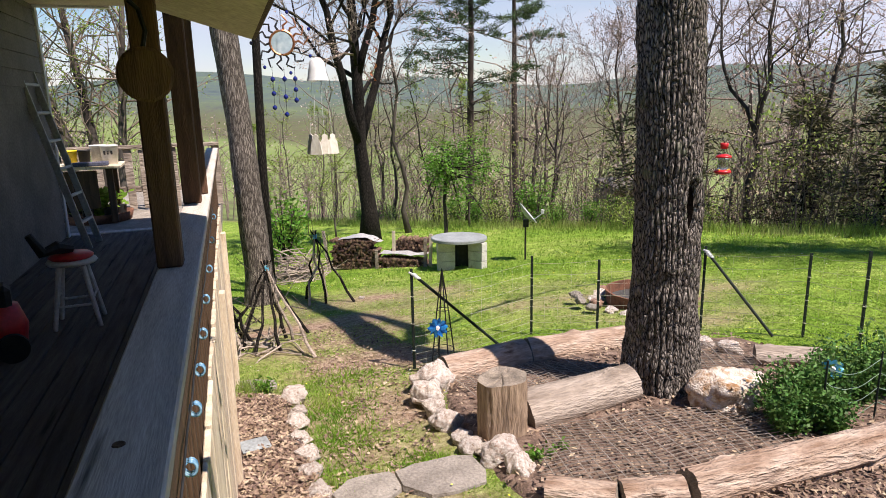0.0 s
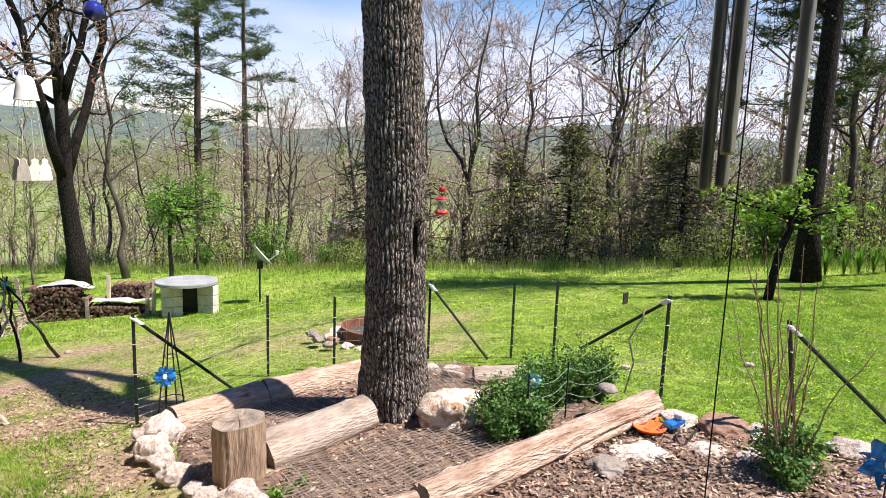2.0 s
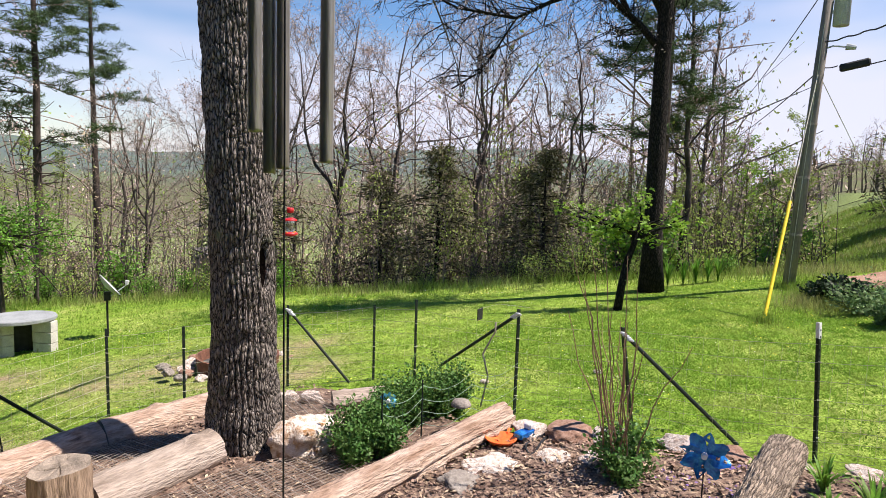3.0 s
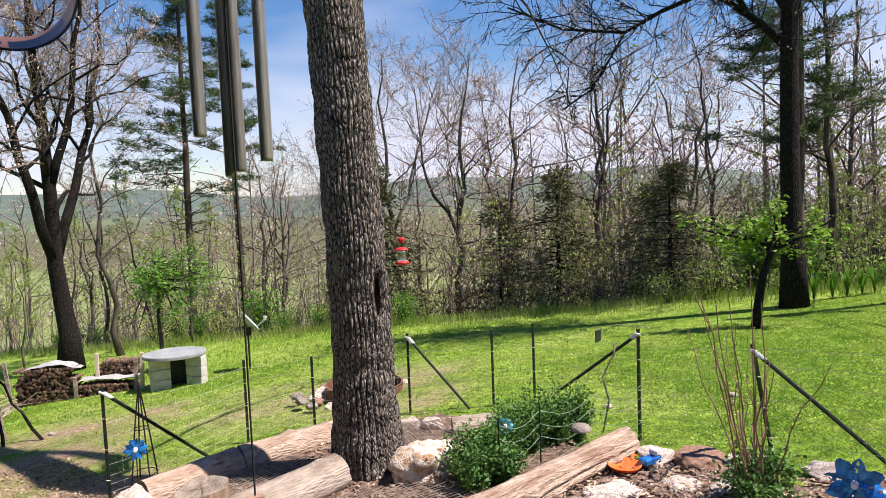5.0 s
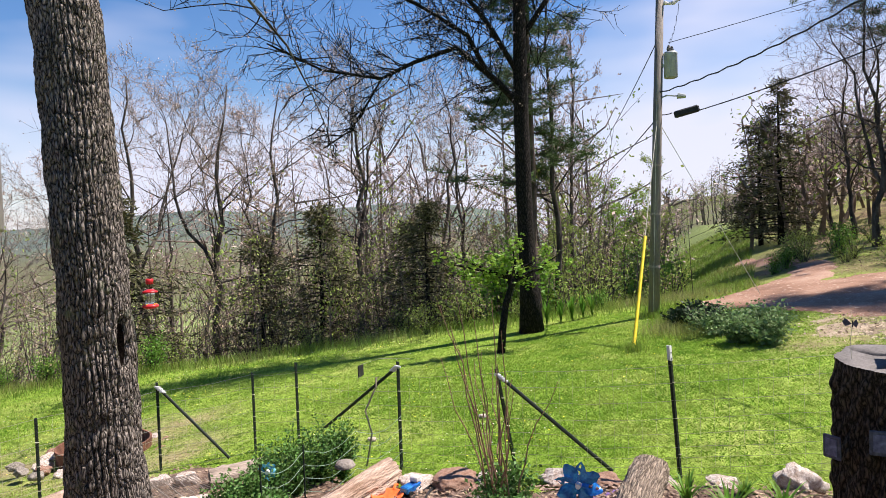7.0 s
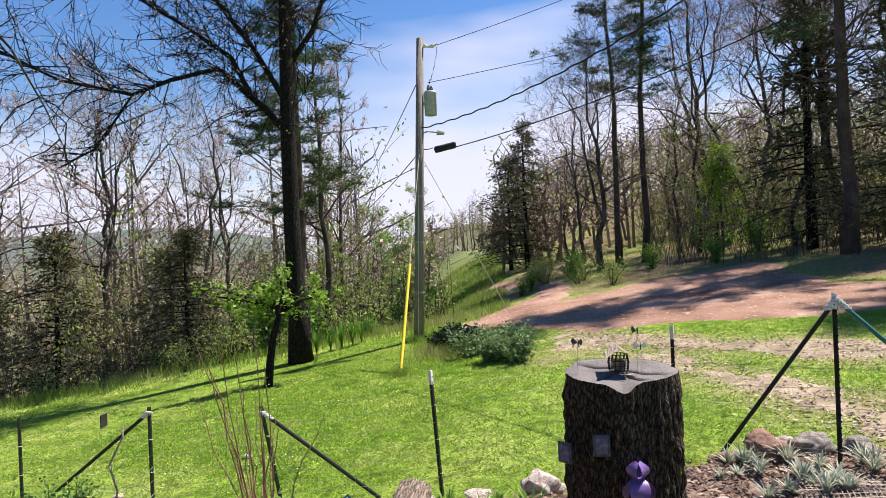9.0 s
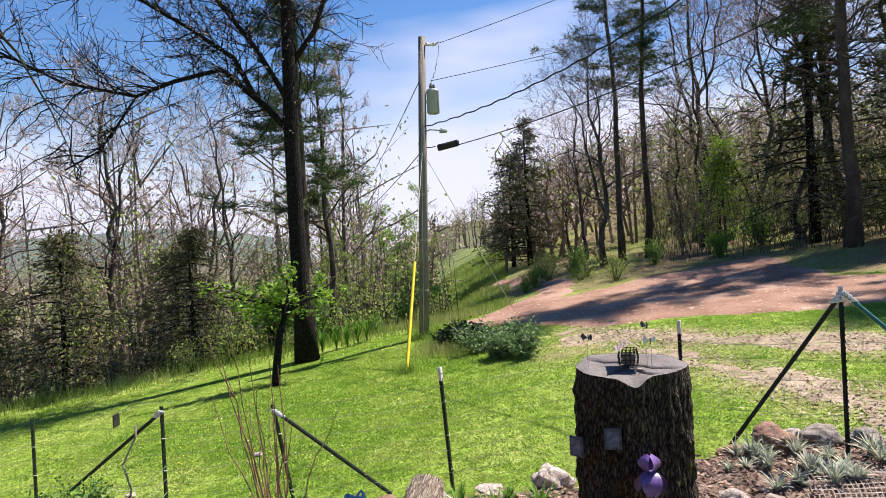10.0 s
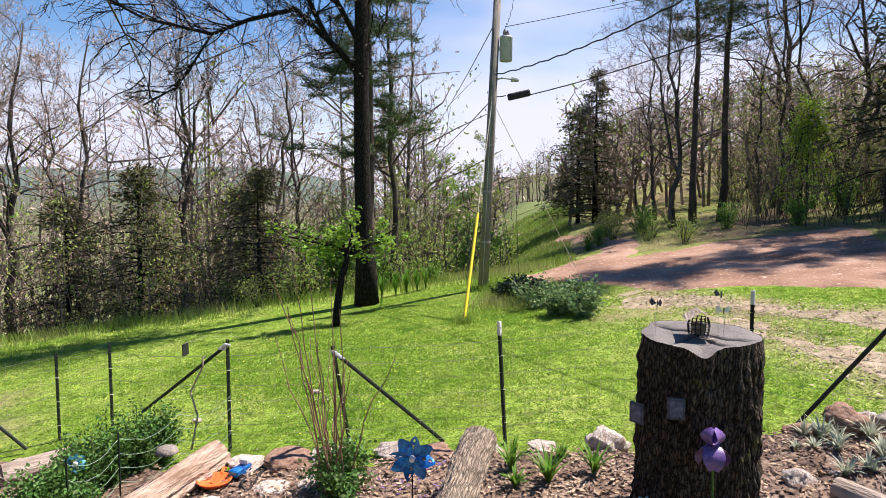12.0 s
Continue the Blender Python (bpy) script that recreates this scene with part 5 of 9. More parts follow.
def lawn_tree():
    x, y = 12.3, 9.05
    root = thing("lawn_tree", "dark-trunked bare tree with a long arching limb over the lawn", "tree", (x, y, h1(x, y) - 0.05))
    rng = np.random.default_rng(77)
    stem = np.array([(0, 0, 0), (-0.03, 0.03, 1.2), (-0.06, 0.06, 3.2), (-0.07, 0.06, 5.4), (-0.05, 0.05, 7.2), (0.05, 0.1, 9.5), (0.1, 0.0, 12), (0.0, 0.1, 14.5)])
    part("trunk", Build().tube(stem, [0.31, 0.205, 0.19, 0.175, 0.15, 0.11, 0.07, 0.025], 14), M["bark_dark"], root, "dark rough bark", smooth=True)
    limb = np.array([(-0.07, 0.06, 5.3), (-0.45, 0.42, 5.9), (-0.70, 0.78, 6.3), (-1.05, 1.15, 6.75), (-1.75, 1.85, 6.45), (-2.3, 2.4, 6.1), (-3.4, 3.2, 6.3), (-4.4, 3.9, 6.9)])
    second = np.array([(-0.6, 0.65, 6.2), (-0.9, 0.9, 7.0), (-1.6, 1.5, 7.6), (-2.6, 2.3, 8.3), (-3.8, 3.2, 9.1)])
    right = np.array([(-0.06, 0.06, 6.8), (0.5, -0.35, 7.8), (0.9, -0.6, 9.2), (1.3, -0.8, 11), (1.5, -0.9, 13)])
    left = np.array([(-0.07, 0.06, 6.0), (-0.6, 0.5, 7.2), (-1.3, 1.1, 8.4), (-2.1, 1.7, 9.8), (-2.8, 2.2, 11.4)])
    high = np.array([(-0.05, 0.05, 7.4), (0.5, 0.4, 8.4), (0.6, 0.7, 10), (0.9, 0.9, 12)])
    drop = np.array([(-2.3, 2.4, 6.1), (-2.6, 2.6, 5.5), (-2.9, 2.9, 4.9), (-3.4, 3.3, 4.5)])
    for pts, r in ((limb, 0.085), (second, 0.065), (right, 0.075), (drop, 0.025), (left, 0.07), (high, 0.06)):
        part("limb", Build().tube(pts, np.linspace(r, 0.02, len(pts)), 9), M["bark_dark"], root, smooth=True)
    for pts, n, reach in ((limb, 40, 2.4), (second, 34, 2.4), (right, 26, 2.4), (left, 34, 2.4), (high, 24, 2.2), (stem[4:], 30, 2.4), (drop, 10, 1.2)):
        fine, leaves = along(pts, int(1.6 * n), rng, reach, 0.016, 2, 0.1, 0.05, 13)
        part("branchwork", fine, M["bark_dark"], root)["kind"] = "stuff"
        part("crown", leaves, M["bud"], root)["kind"] = "stuff"


lawn_tree()


def leafy_tree(name, label, x, y, stem, limbs, clumps, leaf, count, spread, seed, leaf_m="leaf", r0=0.06, wood_m="bark"):
    """A small tree in leaf: crooked stem, a few limbs, leaves in uneven clumps round the limb ends."""
    root = thing(name, label, "tree", (x, y, h1(x, y) - 0.03))
    rng = np.random.default_rng(seed)
    part("trunk", Build().tube(stem, np.linspace(r0, r0 * 0.55, len(stem)), 8), M[wood_m], root, smooth=True)
    wood, leaves, at = Build(), Build(), []
    top = np.array(stem[-1], float)
    for e in limbs:
        e = np.array(e, float)
        s = np.array(stem[-2], float) + (top - np.array(stem[-2])) * rng.uniform(0, 1)
        mid = (s + e) / 2 + rng.normal(0, 0.06, 3)
        wood.tube([s, mid, e], [r0 * 0.5, r0 * 0.35, r0 * 0.12], 5)
        for _ in range(clumps):
            at.append(s + (e - s) * rng.uniform(0.35, 1.1) + rng.normal(0, spread, 3))
    at = np.array(at)
    for c in at:
        s = c + rng.normal(0, spread * 0.7, 3)
        wood.tube([c, (c + s) / 2 + rng.normal(0, 0.03, 3), s], [r0 * 0.1, r0 * 0.08, r0 * 0.05], 3, cap=False)
    p = np.repeat(at, count, 0) + rng.normal(0, spread * 0.45, (len(at) * count, 3))
    w = rand_dirs(rng, len(p))
    w[:, 2] *= 0.5
    leaves.cards(p, leaf * rng.uniform(0.6, 1.3, len(p)), leaf * rng.uniform(0.4, 0.6, len(p)), w, cross_unit(w, rand_dirs(rng, len(p))))
    part("branchwork", wood, M[wood_m], root)["kind"] = "stuff"
    part("crown", leaves, M[leaf_m], root)
    return root


leafy_tree("apple_tree", "small crooked fruit tree in fresh leaf on the lawn", 10.12, 8.13, [(0, 0, 0), (0.08, 0.0, 0.5), (0.2, 0, 1.0), (0.32, -0.05, 1.35), (0.36, -0.06, 1.6)],
           [(-0.5, 0.9, 1.85), (-0.2, 0.5, 1.75), (-0.45, 0.75, 2.0), (0.45, 0.0, 2.2), (0.3, 0.2, 1.95), (0.7, -0.4, 1.85), (0.95, -0.75, 1.95), (0.95, -0.7, 1.75), (0.1, 0.35, 1.9)], 6, 0.115, 24, 0.15, 5, "leaf_bright", 0.085, "bark_dark")
rs = np.random.default_rng(9)
leafy_tree("redbud_tree", "small round tree in full green leaf behind the stone table", 0.05, 16.95, [(0, 0, 0), (0.05, 0, 0.7), (0.02, 0.05, 1.4), (0.06, 0, 2.1), (0.1, 0, 2.8)],
           [(0.1 + 1.2 * math.cos(a) * k, 1.1 * math.sin(a) * k, z) for a, k, z in zip(rs.uniform(0, 6.28, 30), rs.uniform(0.35, 1.05, 30), rs.uniform(0.95, 3.25, 30))], 4, 0.10, 26, 0.20, 6, "leaf", 0.06)
leafy_tree("sapling", "bright yellow-green sapling on the far bank", 28.9, 0.75, [(0, 0, 0), (0.05, 0, 1.2), (0, 0.05, 2.4), (0.04, 0, 3.8), (0, 0, 4.4)],
           [(1.45 * math.cos(a) * k * (1.1 - z / 5), 1.45 * math.sin(a) * k * (1.1 - z / 5), z) for a, k, z in zip(rs.uniform(0, 6.28, 44), rs.uniform(0.3, 1.1, 44), rs.uniform(0.3, 4.1, 44))], 4, 0.15, 24, 0.26, 7, "leaf_lime", 0.05)


def leaning_tree():
    x, y = -3.72, 12.4
    root = thing("leaning_tree", "leaning grey tree trunk beside the stick tripods", "tree", (x, y, h1(x, y) - 0.05))
    rng = np.random.default_rng(8)
    stem = np.array([(0.09, 0, 0), (0.06, 0.02, 0.8), (-0.01, 0.05, 2.2), (-0.09, 0.1, 3.6), (-0.20, 0.1, 5.0), (-0.34, 0.1, 6.5), (-0.6, 0.2, 8.5), (-0.7, 0.3, 11)])
    b = Build()
    n = 40
    f = np.linspace(0, 1, n) * (len(stem) - 1)
    line = np.array([[np.interp(v, range(len(stem)), stem[:, k]) for k in range(3)] for v in f])
    r = np.interp(line[:, 2], [0, 0.5, 4, 5, 11], [0.36, 0.27, 0.225, 0.24, 0.08]) * (1 + 0.03 * np.sin(line[:, 2] * 5))
    b.tube(line, r, 18, ring=1 + 0.05 * np.sin(np.arange(18) * 2.3))
    part("trunk", b, M["bark_grey"], root, "grey bark with a swollen collar", smooth=True)
    for pts in (np.array([(-0.32, 0.1, 6.2), (-1.4, 0.5, 7.2), (-2.2, 0.8, 8.6), (-2.8, 1.0, 10)]), np.array([(-0.34, 0.1, 6.6), (0.2, 0.4, 7.8), (0.9, 0.6, 9.2), (1.4, 0.9, 11)])):
        part("limb", Build().tube(pts, np.linspace(0.13, 0.03, 4), 8), M["bark"], root, smooth=True)
        fine, leaves = along(pts, 22, rng, 2.2, 0.03, 3)
        part("branchwork", fine, M["twig"], root)["kind"] = "stuff"
        part("crown", leaves, M["bud"], root)["kind"] = "stuff"
    # a slim second stem close behind
    part("second_stem", Build().tube([(0.02, 0.9, 0), (0.06, 0.9, 2.5), (0.12, 0.95, 5), (0.2, 1.0, 9)], [0.12, 0.09, 0.08, 0.05], 10), M["bark_dark"], root, smooth=True)


leaning_tree()


def porch_tree():
    x, y = -8.6, 17.0
    root = thing("forked_tree", "bare many-stemmed tree behind the picket fence", "tree", (x, y, h1(x, y) - 0.1))
    rng = np.random.default_rng(18)
    for tx, ty, r in ((-5.0, 1.0, 0.15), (-3.2, 0.5, 0.17), (-1.4, 0.8, 0.14), (0.6, 1.0, 0.12)):
        pts = np.array([(0.1 * tx, 0, 0), (0.2 * tx, 0.1 * ty, 2.2), (0.45 * tx, 0.4 * ty, 4.6), (0.75 * tx, 0.7 * ty, 7.2), (tx, ty, 10.5)])
        part("stem", Build().tube(pts, np.array([1.3, 1, 0.8, 0.55, 0.2]) * r, 9), M["bark"], root, smooth=True)
        fine, leaves = along(pts[1:], 46, rng, 2.9, 0.03, 4, 0.0, 0.09)
        part("branchwork", fine, M["twig"], root)["kind"] = "stuff"
        part("crown", leaves, M["bud_green"], root)["kind"] = "stuff"


porch_tree()

# ---- far woods and underbrush, too many to count ----


def far_woods():
    r = np.random.default_rng(40)
    wood, buds, greens = Build(), Build(), Build()
    lines, rad, at, gr = [], [], [], []
    for _ in range(1600):
        if r.uniform() < 0.62:
            s, w = 30 + 120 * r.uniform() ** 1.7, r.uniform(-150, 45)
            x, y = 0.71 * s + 0.70 * w, 0.70 * s - 0.71 * w
            if (96 < s < 150 and w < -8) or (w < -12 and r.uniform() < 0.55):
                continue
        else:
            x, y = 36 + 85 * r.uniform() ** 1.5, r.uniform(-60, 26)
            if y > 0.42 * x and y < 0.46 * x:
                continue
        if 0.37 < math.atan2(y + 0.5, x - 0.3) < 0.455 and math.hypot(x, y) < 75:
            continue
        z, tall = h1(x, y), r.uniform(8, 14) * (0.5 if math.atan2(y, x) < 0.56 else 1)
        p0, p1 = np.array([x, y, z]), np.array([x + r.normal(0, 0.6), y + r.normal(0, 0.6), z + tall])
        lines.append((p0, (p0 + p1) / 2 + r.normal(0, 0.25, 3), p1))
        rad.append((0.10, 0.07, 0.02))
        n = 9
        for _ in range(n):
            u = r.uniform(0.22, 0.95)
            s0 = p0 + (p1 - p0) * u
            e = s0 + np.array([r.normal(0, 1), r.normal(0, 1), r.uniform(0.4, 1.4)]) * tall * 0.16
            lines.append((s0, (s0 + e) / 2 + r.normal(0, 0.15, 3), e))
            rad.append((0.06, 0.04, 0.015))
            (gr if r.uniform() < 0.36 else at).append(s0 + (e - s0) * r.uniform(0.3, 1.1, (14, 1)) + r.normal(0, 0.45, (14, 3)))
    wood.tubes(lines, rad, 3)
    for b, pts in ((buds, at), (greens, gr)):
        pts = np.concatenate(pts)
        w = rand_dirs(r, len(pts))
        b.cards(pts, r.uniform(0.14, 0.34, len(pts)), r.uniform(0.07, 0.17, len(pts)), w, cross_unit(w, rand_dirs(r, len(pts))))
    tagged(part("far_woods", wood, M["twig"]), "bare grey woods down the valley slope", "woods", kind="stuff")
    tagged(part("far_foliage", buds, M["bud"]), "pinkish haze of spring buds in the far woods", "foliage", kind="stuff")
    tagged(part("far_foliage", greens, M["bud_green"]), "yellow-green spring leaves in the far woods", "foliage", kind="stuff")


far_woods()


def underbrush():
    r = np.random.default_rng(41)
    wood, buds, greens = Build(), Build(), Build()
    lines, rad, at, gr = [], [], [], []
    for k in range(4600):
        if k % 2:
            s, w = r.uniform(17.2, 40), r.uniform(-30, 7)
            if w < -8 and s > 19 and r.uniform() < 0.7:
                continue
            x, y = 0.71 * s + 0.70 * w, 0.70 * s - 0.71 * w
        else:
            x, y = r.uniform(25, 48), r.uniform(-16, 8)
            if inside(np.array(x), np.array(y), DIRT) or (y > 2.5 + 0.2 * (x - 25)):
                continue
        p = np.array([x, y, h1(x, y)])
        tall = r.uniform(0.6, 3.2)
        e = p + np.array([r.normal(0, 0.25), r.normal(0, 0.25), 1]) * tall
        m = (p + e) / 2 + r.normal(0, 0.12, 3)
        lines.append((p, e))
        rad.append((0.012, 0.005))
        for _ in range(3):
            s0 = p + (e - p) * r.uniform(0.3, 0.95)
            e2 = s0 + np.array([r.normal(0, 0.5), r.normal(0, 0.5), r.uniform(0.1, 0.7)]) * tall * 0.4
            lines.append((s0, e2))
            rad.append((0.007, 0.003))
            (gr if r.uniform() < 0.42 else at).append(s0 + (e2 - s0) * r.uniform(0.3, 1.1, (3, 1)) + r.normal(0, 0.06, (3, 3)))
    wood.tubes(lines, rad, 3)
    for b, pts in ((buds, at), (greens, gr)):
        pts = np.concatenate(pts)
        w = rand_dirs(r, len(pts))
        b.cards(pts, r.uniform(0.05, 0.12, len(pts)), r.uniform(0.025, 0.06, len(pts)), w, cross_unit(w, rand_dirs(r, len(pts))))
    tagged(part("underbrush", wood, M["bark"]), "tangle of grey brush along the wood edge", "brush", kind="stuff")
    tagged(part("underbrush_leaves", buds, M["bud_brown"]), "brown buds and dry leaves on the brush", "foliage", kind="stuff")
    tagged(part("underbrush_leaves", greens, M["bud_green"]), "small green leaves on the brush", "foliage", kind="stuff")


underbrush()


def understory():
    """Young growth between the trunks: thin stems with a haze of buds and small leaves."""
    r = np.random.default_rng(43)
    wood, buds, greens = Build(), Build(), Build()
    lines, rad, at, gr = [], [], [], []
    for k in range(1050):
        if k % 2:
            s, w = r.uniform(18.6, 36), r.uniform(-32, 5)
            if w < -8 and r.uniform() < 0.7:
                continue
            x, y = 0.71 * s + 0.70 * w, 0.70 * s - 0.71 * w
        else:
            x, y = r.uniform(27, 52), r.uniform(-18, 8)
            if inside(np.array(x), np.array(y), DIRT) or y > 2.5 + 0.2 * (x - 25):
                continue
        if 0.37 < math.atan2(y + 0.5, x - 0.3) < 0.455:
            continue
        p = np.array([x, y, h1(x, y) - 0.03])
        tall = r.uniform(2.2, 6.5)
        e = p + np.array([r.normal(0, 0.14), r.normal(0, 0.14), 1]) * tall
        mid = (p + e) / 2 + r.normal(0, 0.07 * tall, 3) * (1, 1, 0)
        lines.append((p, mid))
        lines.append((mid, e))
        rad += [(0.010 + 0.003 * tall, 0.008 + 0.001 * tall), (0.008 + 0.001 * tall, 0.004)]
        leafy = r.uniform() < 0.62
        for _ in range(9):
            u = r.uniform(0.2, 1.0)
            s0 = p + (mid - p) * 2 * u if u < 0.5 else mid + (e - mid) * (2 * u - 1)
            e2 = s0 + np.array([r.normal(0, 0.6), r.normal(0, 0.6), r.uniform(0.2, 0.9)]) * tall * 0.2
            lines.append((s0, e2))
            rad.append((0.010, 0.004))
            (gr if leafy else at).append(s0 + (e2 - s0) * r.uniform(0.2, 1.15, (11, 1)) + r.normal(0, 0.14, (11, 3)))
    wood.tubes(lines, rad, 3)
    for b, pts in ((buds, at), (greens, gr)):
        pts = np.concatenate(pts)
        w = rand_dirs(r, len(pts))
        w[:, 2] = np.abs(w[:, 2]) + 0.2
        w /= np.linalg.norm(w, axis=1, keepdims=True)
        b.cards(pts, r.uniform(0.07, 0.15, len(pts)), r.uniform(0.04, 0.08, len(pts)), w, cross_unit(w, rand_dirs(r, len(pts))))
    tagged(part("understory", wood, M["twig"]), "thin grey saplings between the trunks of the wood", "brush", kind="stuff")
    tagged(part("understory_buds", buds, M["bud_brown"]), "olive brown buds on the young growth", "foliage", kind="stuff")
    tagged(part("understory_leaves", greens, M["bud_green"]), "yellow-green young leaves in the wood", "foliage", kind="stuff")


understory()

# ---- grass ----


def blades(name, x, y, tall, wide, mat, label, seed, per=3, lean=0.5):
    r = np.random.default_rng(seed)
    x, y = np.repeat(x, per), np.repeat(y, per)
    n = len(x)
    x, y = x + r.normal(0, max(tall * 0.35, 0.05), n), y + r.normal(0, max(tall * 0.35, 0.05), n)
    ln = tall * r.uniform(0.55, 1.3, n)
    way = np.column_stack([r.normal(0, lean, n), r.normal(0, lean, n), np.ones(n)])
    way /= np.linalg.norm(way, axis=1, keepdims=True)
    side = cross_unit(way, np.column_stack([r.normal(0, 1, n), r.normal(0, 1, n), np.zeros(n)]))
    at = np.column_stack([x, y, height(x, y) - 0.005])
    w = (wide * r.uniform(0.7, 1.3, n))[:, None] / 2
    b = Build().add(np.stack([at - side * w, at + side * w, at + way * ln[:, None]], 1).reshape(-1, 3), np.arange(3 * n).reshape(n, 3))
    return tagged(part(name, b, M[mat]), label, "grass", kind="stuff")


def grass_at(n, seed, area, keep):
    r = np.random.default_rng(seed)
    p = r.uniform(area[0], area[1], (n, 2))
    return p[keep(p[:, 0], p[:, 1], r)]


def on_lawn(x, y, r):
    s, w = 0.71 * x + 0.70 * y, 0.70 * x - 0.71 * y
    ok = (s < 16.4 + 0.4 * waves(x, y, 1.5, 3)) | (w > 5)
    for poly in (DIRT, TREE_BED, FRONT_BED, PORCH_BED, BANK):
        ok &= ~inside(x, y, poly)
    ok &= np.hypot(x, y + 0.4) > 3.2
    ok &= r.uniform(0, 1, len(x)) > 1.3 * worn(x, y)
    for lane in ([(14.2, 3.4), (12.9, 1.3), (11.8, -0.6), (11.4, -1.9), (11.6, -6), (10.2, -6), (10.4, -1.8), (11.1, -0.7), (12.4, 2.9)],
                 [(12.2, 2.0), (9.8, -0.3), (9.2, -0.9), (8.3, -1.5), (7.6, -5), (6.6, -5), (7.2, -1.4), (8.6, -0.6), (9.5, 0.0)]):
        ok &= ~inside(x + r.normal(0, 0.28, len(x)), y + r.normal(0, 0.28, len(x)), lane) | (r.uniform(0, 1, len(x)) < 0.3)
    return ok


near = grass_at(58000, 1, ((-5, 3), (13, 15)), on_lawn)
keep_near = np.random.default_rng(3).uniform(0, 1, len(near)) < np.clip(1.5 - 0.07 * np.hypot(*near.T), 0.35, 1)
blades("lawn_grass", *near[keep_near].T, 0.042, 0.012, "grass", "short green lawn grass", 4, 6, 1.2)
side_lawn = grass_at(40000, 2, ((6, -5), (19, 9)), on_lawn)
blades("lawn_grass", *side_lawn.T, 0.045, 0.014, "grass", "short green lawn grass up to the drive", 5, 6, 1.2)
back = grass_at(17000, 6, ((-10, 13), (16, 24)), on_lawn)
blades("lawn_grass", *back.T, 0.075, 0.018, "grass", "short green lawn grass", 7, 3, 0.55)


def rough_edge(x, y, r):
    s, w = 0.71 * x + 0.70 * y, 0.70 * x - 0.71 * y
    ok = (s > 16.0 + 0.4 * waves(x, y, 1.5, 3)) & (s < 20.5) & (w < 7)
    ok |= (np.abs(s - 17.0) < 1.6) & (w >= 5) & (w < 9)
    return ok & ~inside(x, y, DIRT)


tall_p = grass_at(52000, 8, ((-14, 4), (20, 32)), rough_edge)
blades("tall_grass", *tall_p.T, 0.30, 0.016, "grass_tall", "tall unmown grass along the wood edge", 9, 3, 0.3)
def lane_bank(x, y, r):
    a = np.arctan2(y + 0.5, x - 0.3)
    return (a > 0.36) & (a < 0.56) & (x > 16.5) & ~inside(x, y, DIRT)


lane_p = grass_at(26000, 12, ((16, 6), (52, 24)), lane_bank)
blades("tall_grass", *lane_p.T, 0.26, 0.030, "grass_tall", "rough pasture grass beside the lane", 14, 3, 0.4)
tufts = [(10.78, 5.55, 0.16, 90), (12.6, 5.4, 0.75, 700), (13.4, 5.9, 0.55, 450), (14.0, 6.85, 0.3, 180), (-2.35, 6.95, 0.25, 160), (16.5, 8.5, 0.9, 600), (17.8, 8.8, 0.8, 500)]
r = np.random.default_rng(10)
tp = np.concatenate([np.array([x, y]) + r.normal(0, s * 0.5, (n, 2)) for x, y, s, n in tufts])
blades("grass_tufts", *tp.T, 0.22, 0.012, "grass_tall", "long grass left round the poles and posts", 11, 3, 0.35)


low = np.concatenate([np.array([x, y]) + r.normal(0, s * 0.5, (n, 2)) for x, y, s, n in [(-1.25, 6.3, 0.5, 500), (-1.0, 5.5, 0.45, 420), (-1.3, 7.2, 0.5, 350), (-0.2, 4.9, 0.3, 200), (-0.95, 4.7, 0.35, 200)]])
blades("grass_tufts", *low.T, 0.07, 0.012, "grass", "low ragged grass along the trodden path", 13, 3, 0.6)


def flowers(name, mat, n, seed, label, size):
    p = grass_at(n, seed, ((-5, 4), (15, 16)), on_lawn)
    r = np.random.default_rng(seed)
    p = p[(waves(p[:, 0], p[:, 1], 2.0, seed) > -0.25)]
    at = np.column_stack([p, height(p[:, 0], p[:, 1]) + 0.05])
    w = rand_dirs(r, len(at)) * (1, 1, 0.3)
    b = Build().cards(at, size, size, w, cross_unit(w, np.tile((0, 0, 1.0), (len(at), 1))))
    tagged(part(name, b, M[mat]), label, "flowers", kind="stuff")


flowers("lawn_flowers", "dandelion", 2600, 21, "tiny yellow flowers scattered in the lawn", 0.024)
flowers("lawn_flowers", "clover", 2200, 22, "tiny white flowers scattered in the lawn", 0.020)

# ---- stones and logs ----


def rock_mesh(seed, size, mat, rough=0.22):
    """A lumpy, pitted stone with flat breaks."""
    bm = bmesh.new()
    bmesh.ops.create_icosphere(bm, subdivisions=4, radius=1)
    rng = np.random.default_rng(seed)
    off = Vector(rng.uniform(-50, 50, 3))
    cuts = [(Vector(rand_dirs(rng, 1)[0]), rng.uniform(0.55, 0.85)) for _ in range(7)]
    for v in bm.verts:
        p = v.co.copy()
        for n, d in cuts:
            k = p.dot(n) - d
            if k > 0:
                p -= n * k * 0.85
        p *= 1 + rough * noise.noise(p * 1.6 + off) + rough * 0.5 * noise.noise(p * 4.5 + off) + rough * 0.22 * noise.noise(p * 11 + off)
        v.co = Vector((p.x * size[0], p.y * size[1], p.z * size[2]))
    return Build().from_bm(bm).mesh("rock", M[mat], True)


ROCKS = {(m, k): rock_mesh(10 * k + len(m), (1, 0.85, 0.8), m, 0.26) for m in ("stone", "stone_grey", "stone_red", "stone_rust") for k in range(4)}


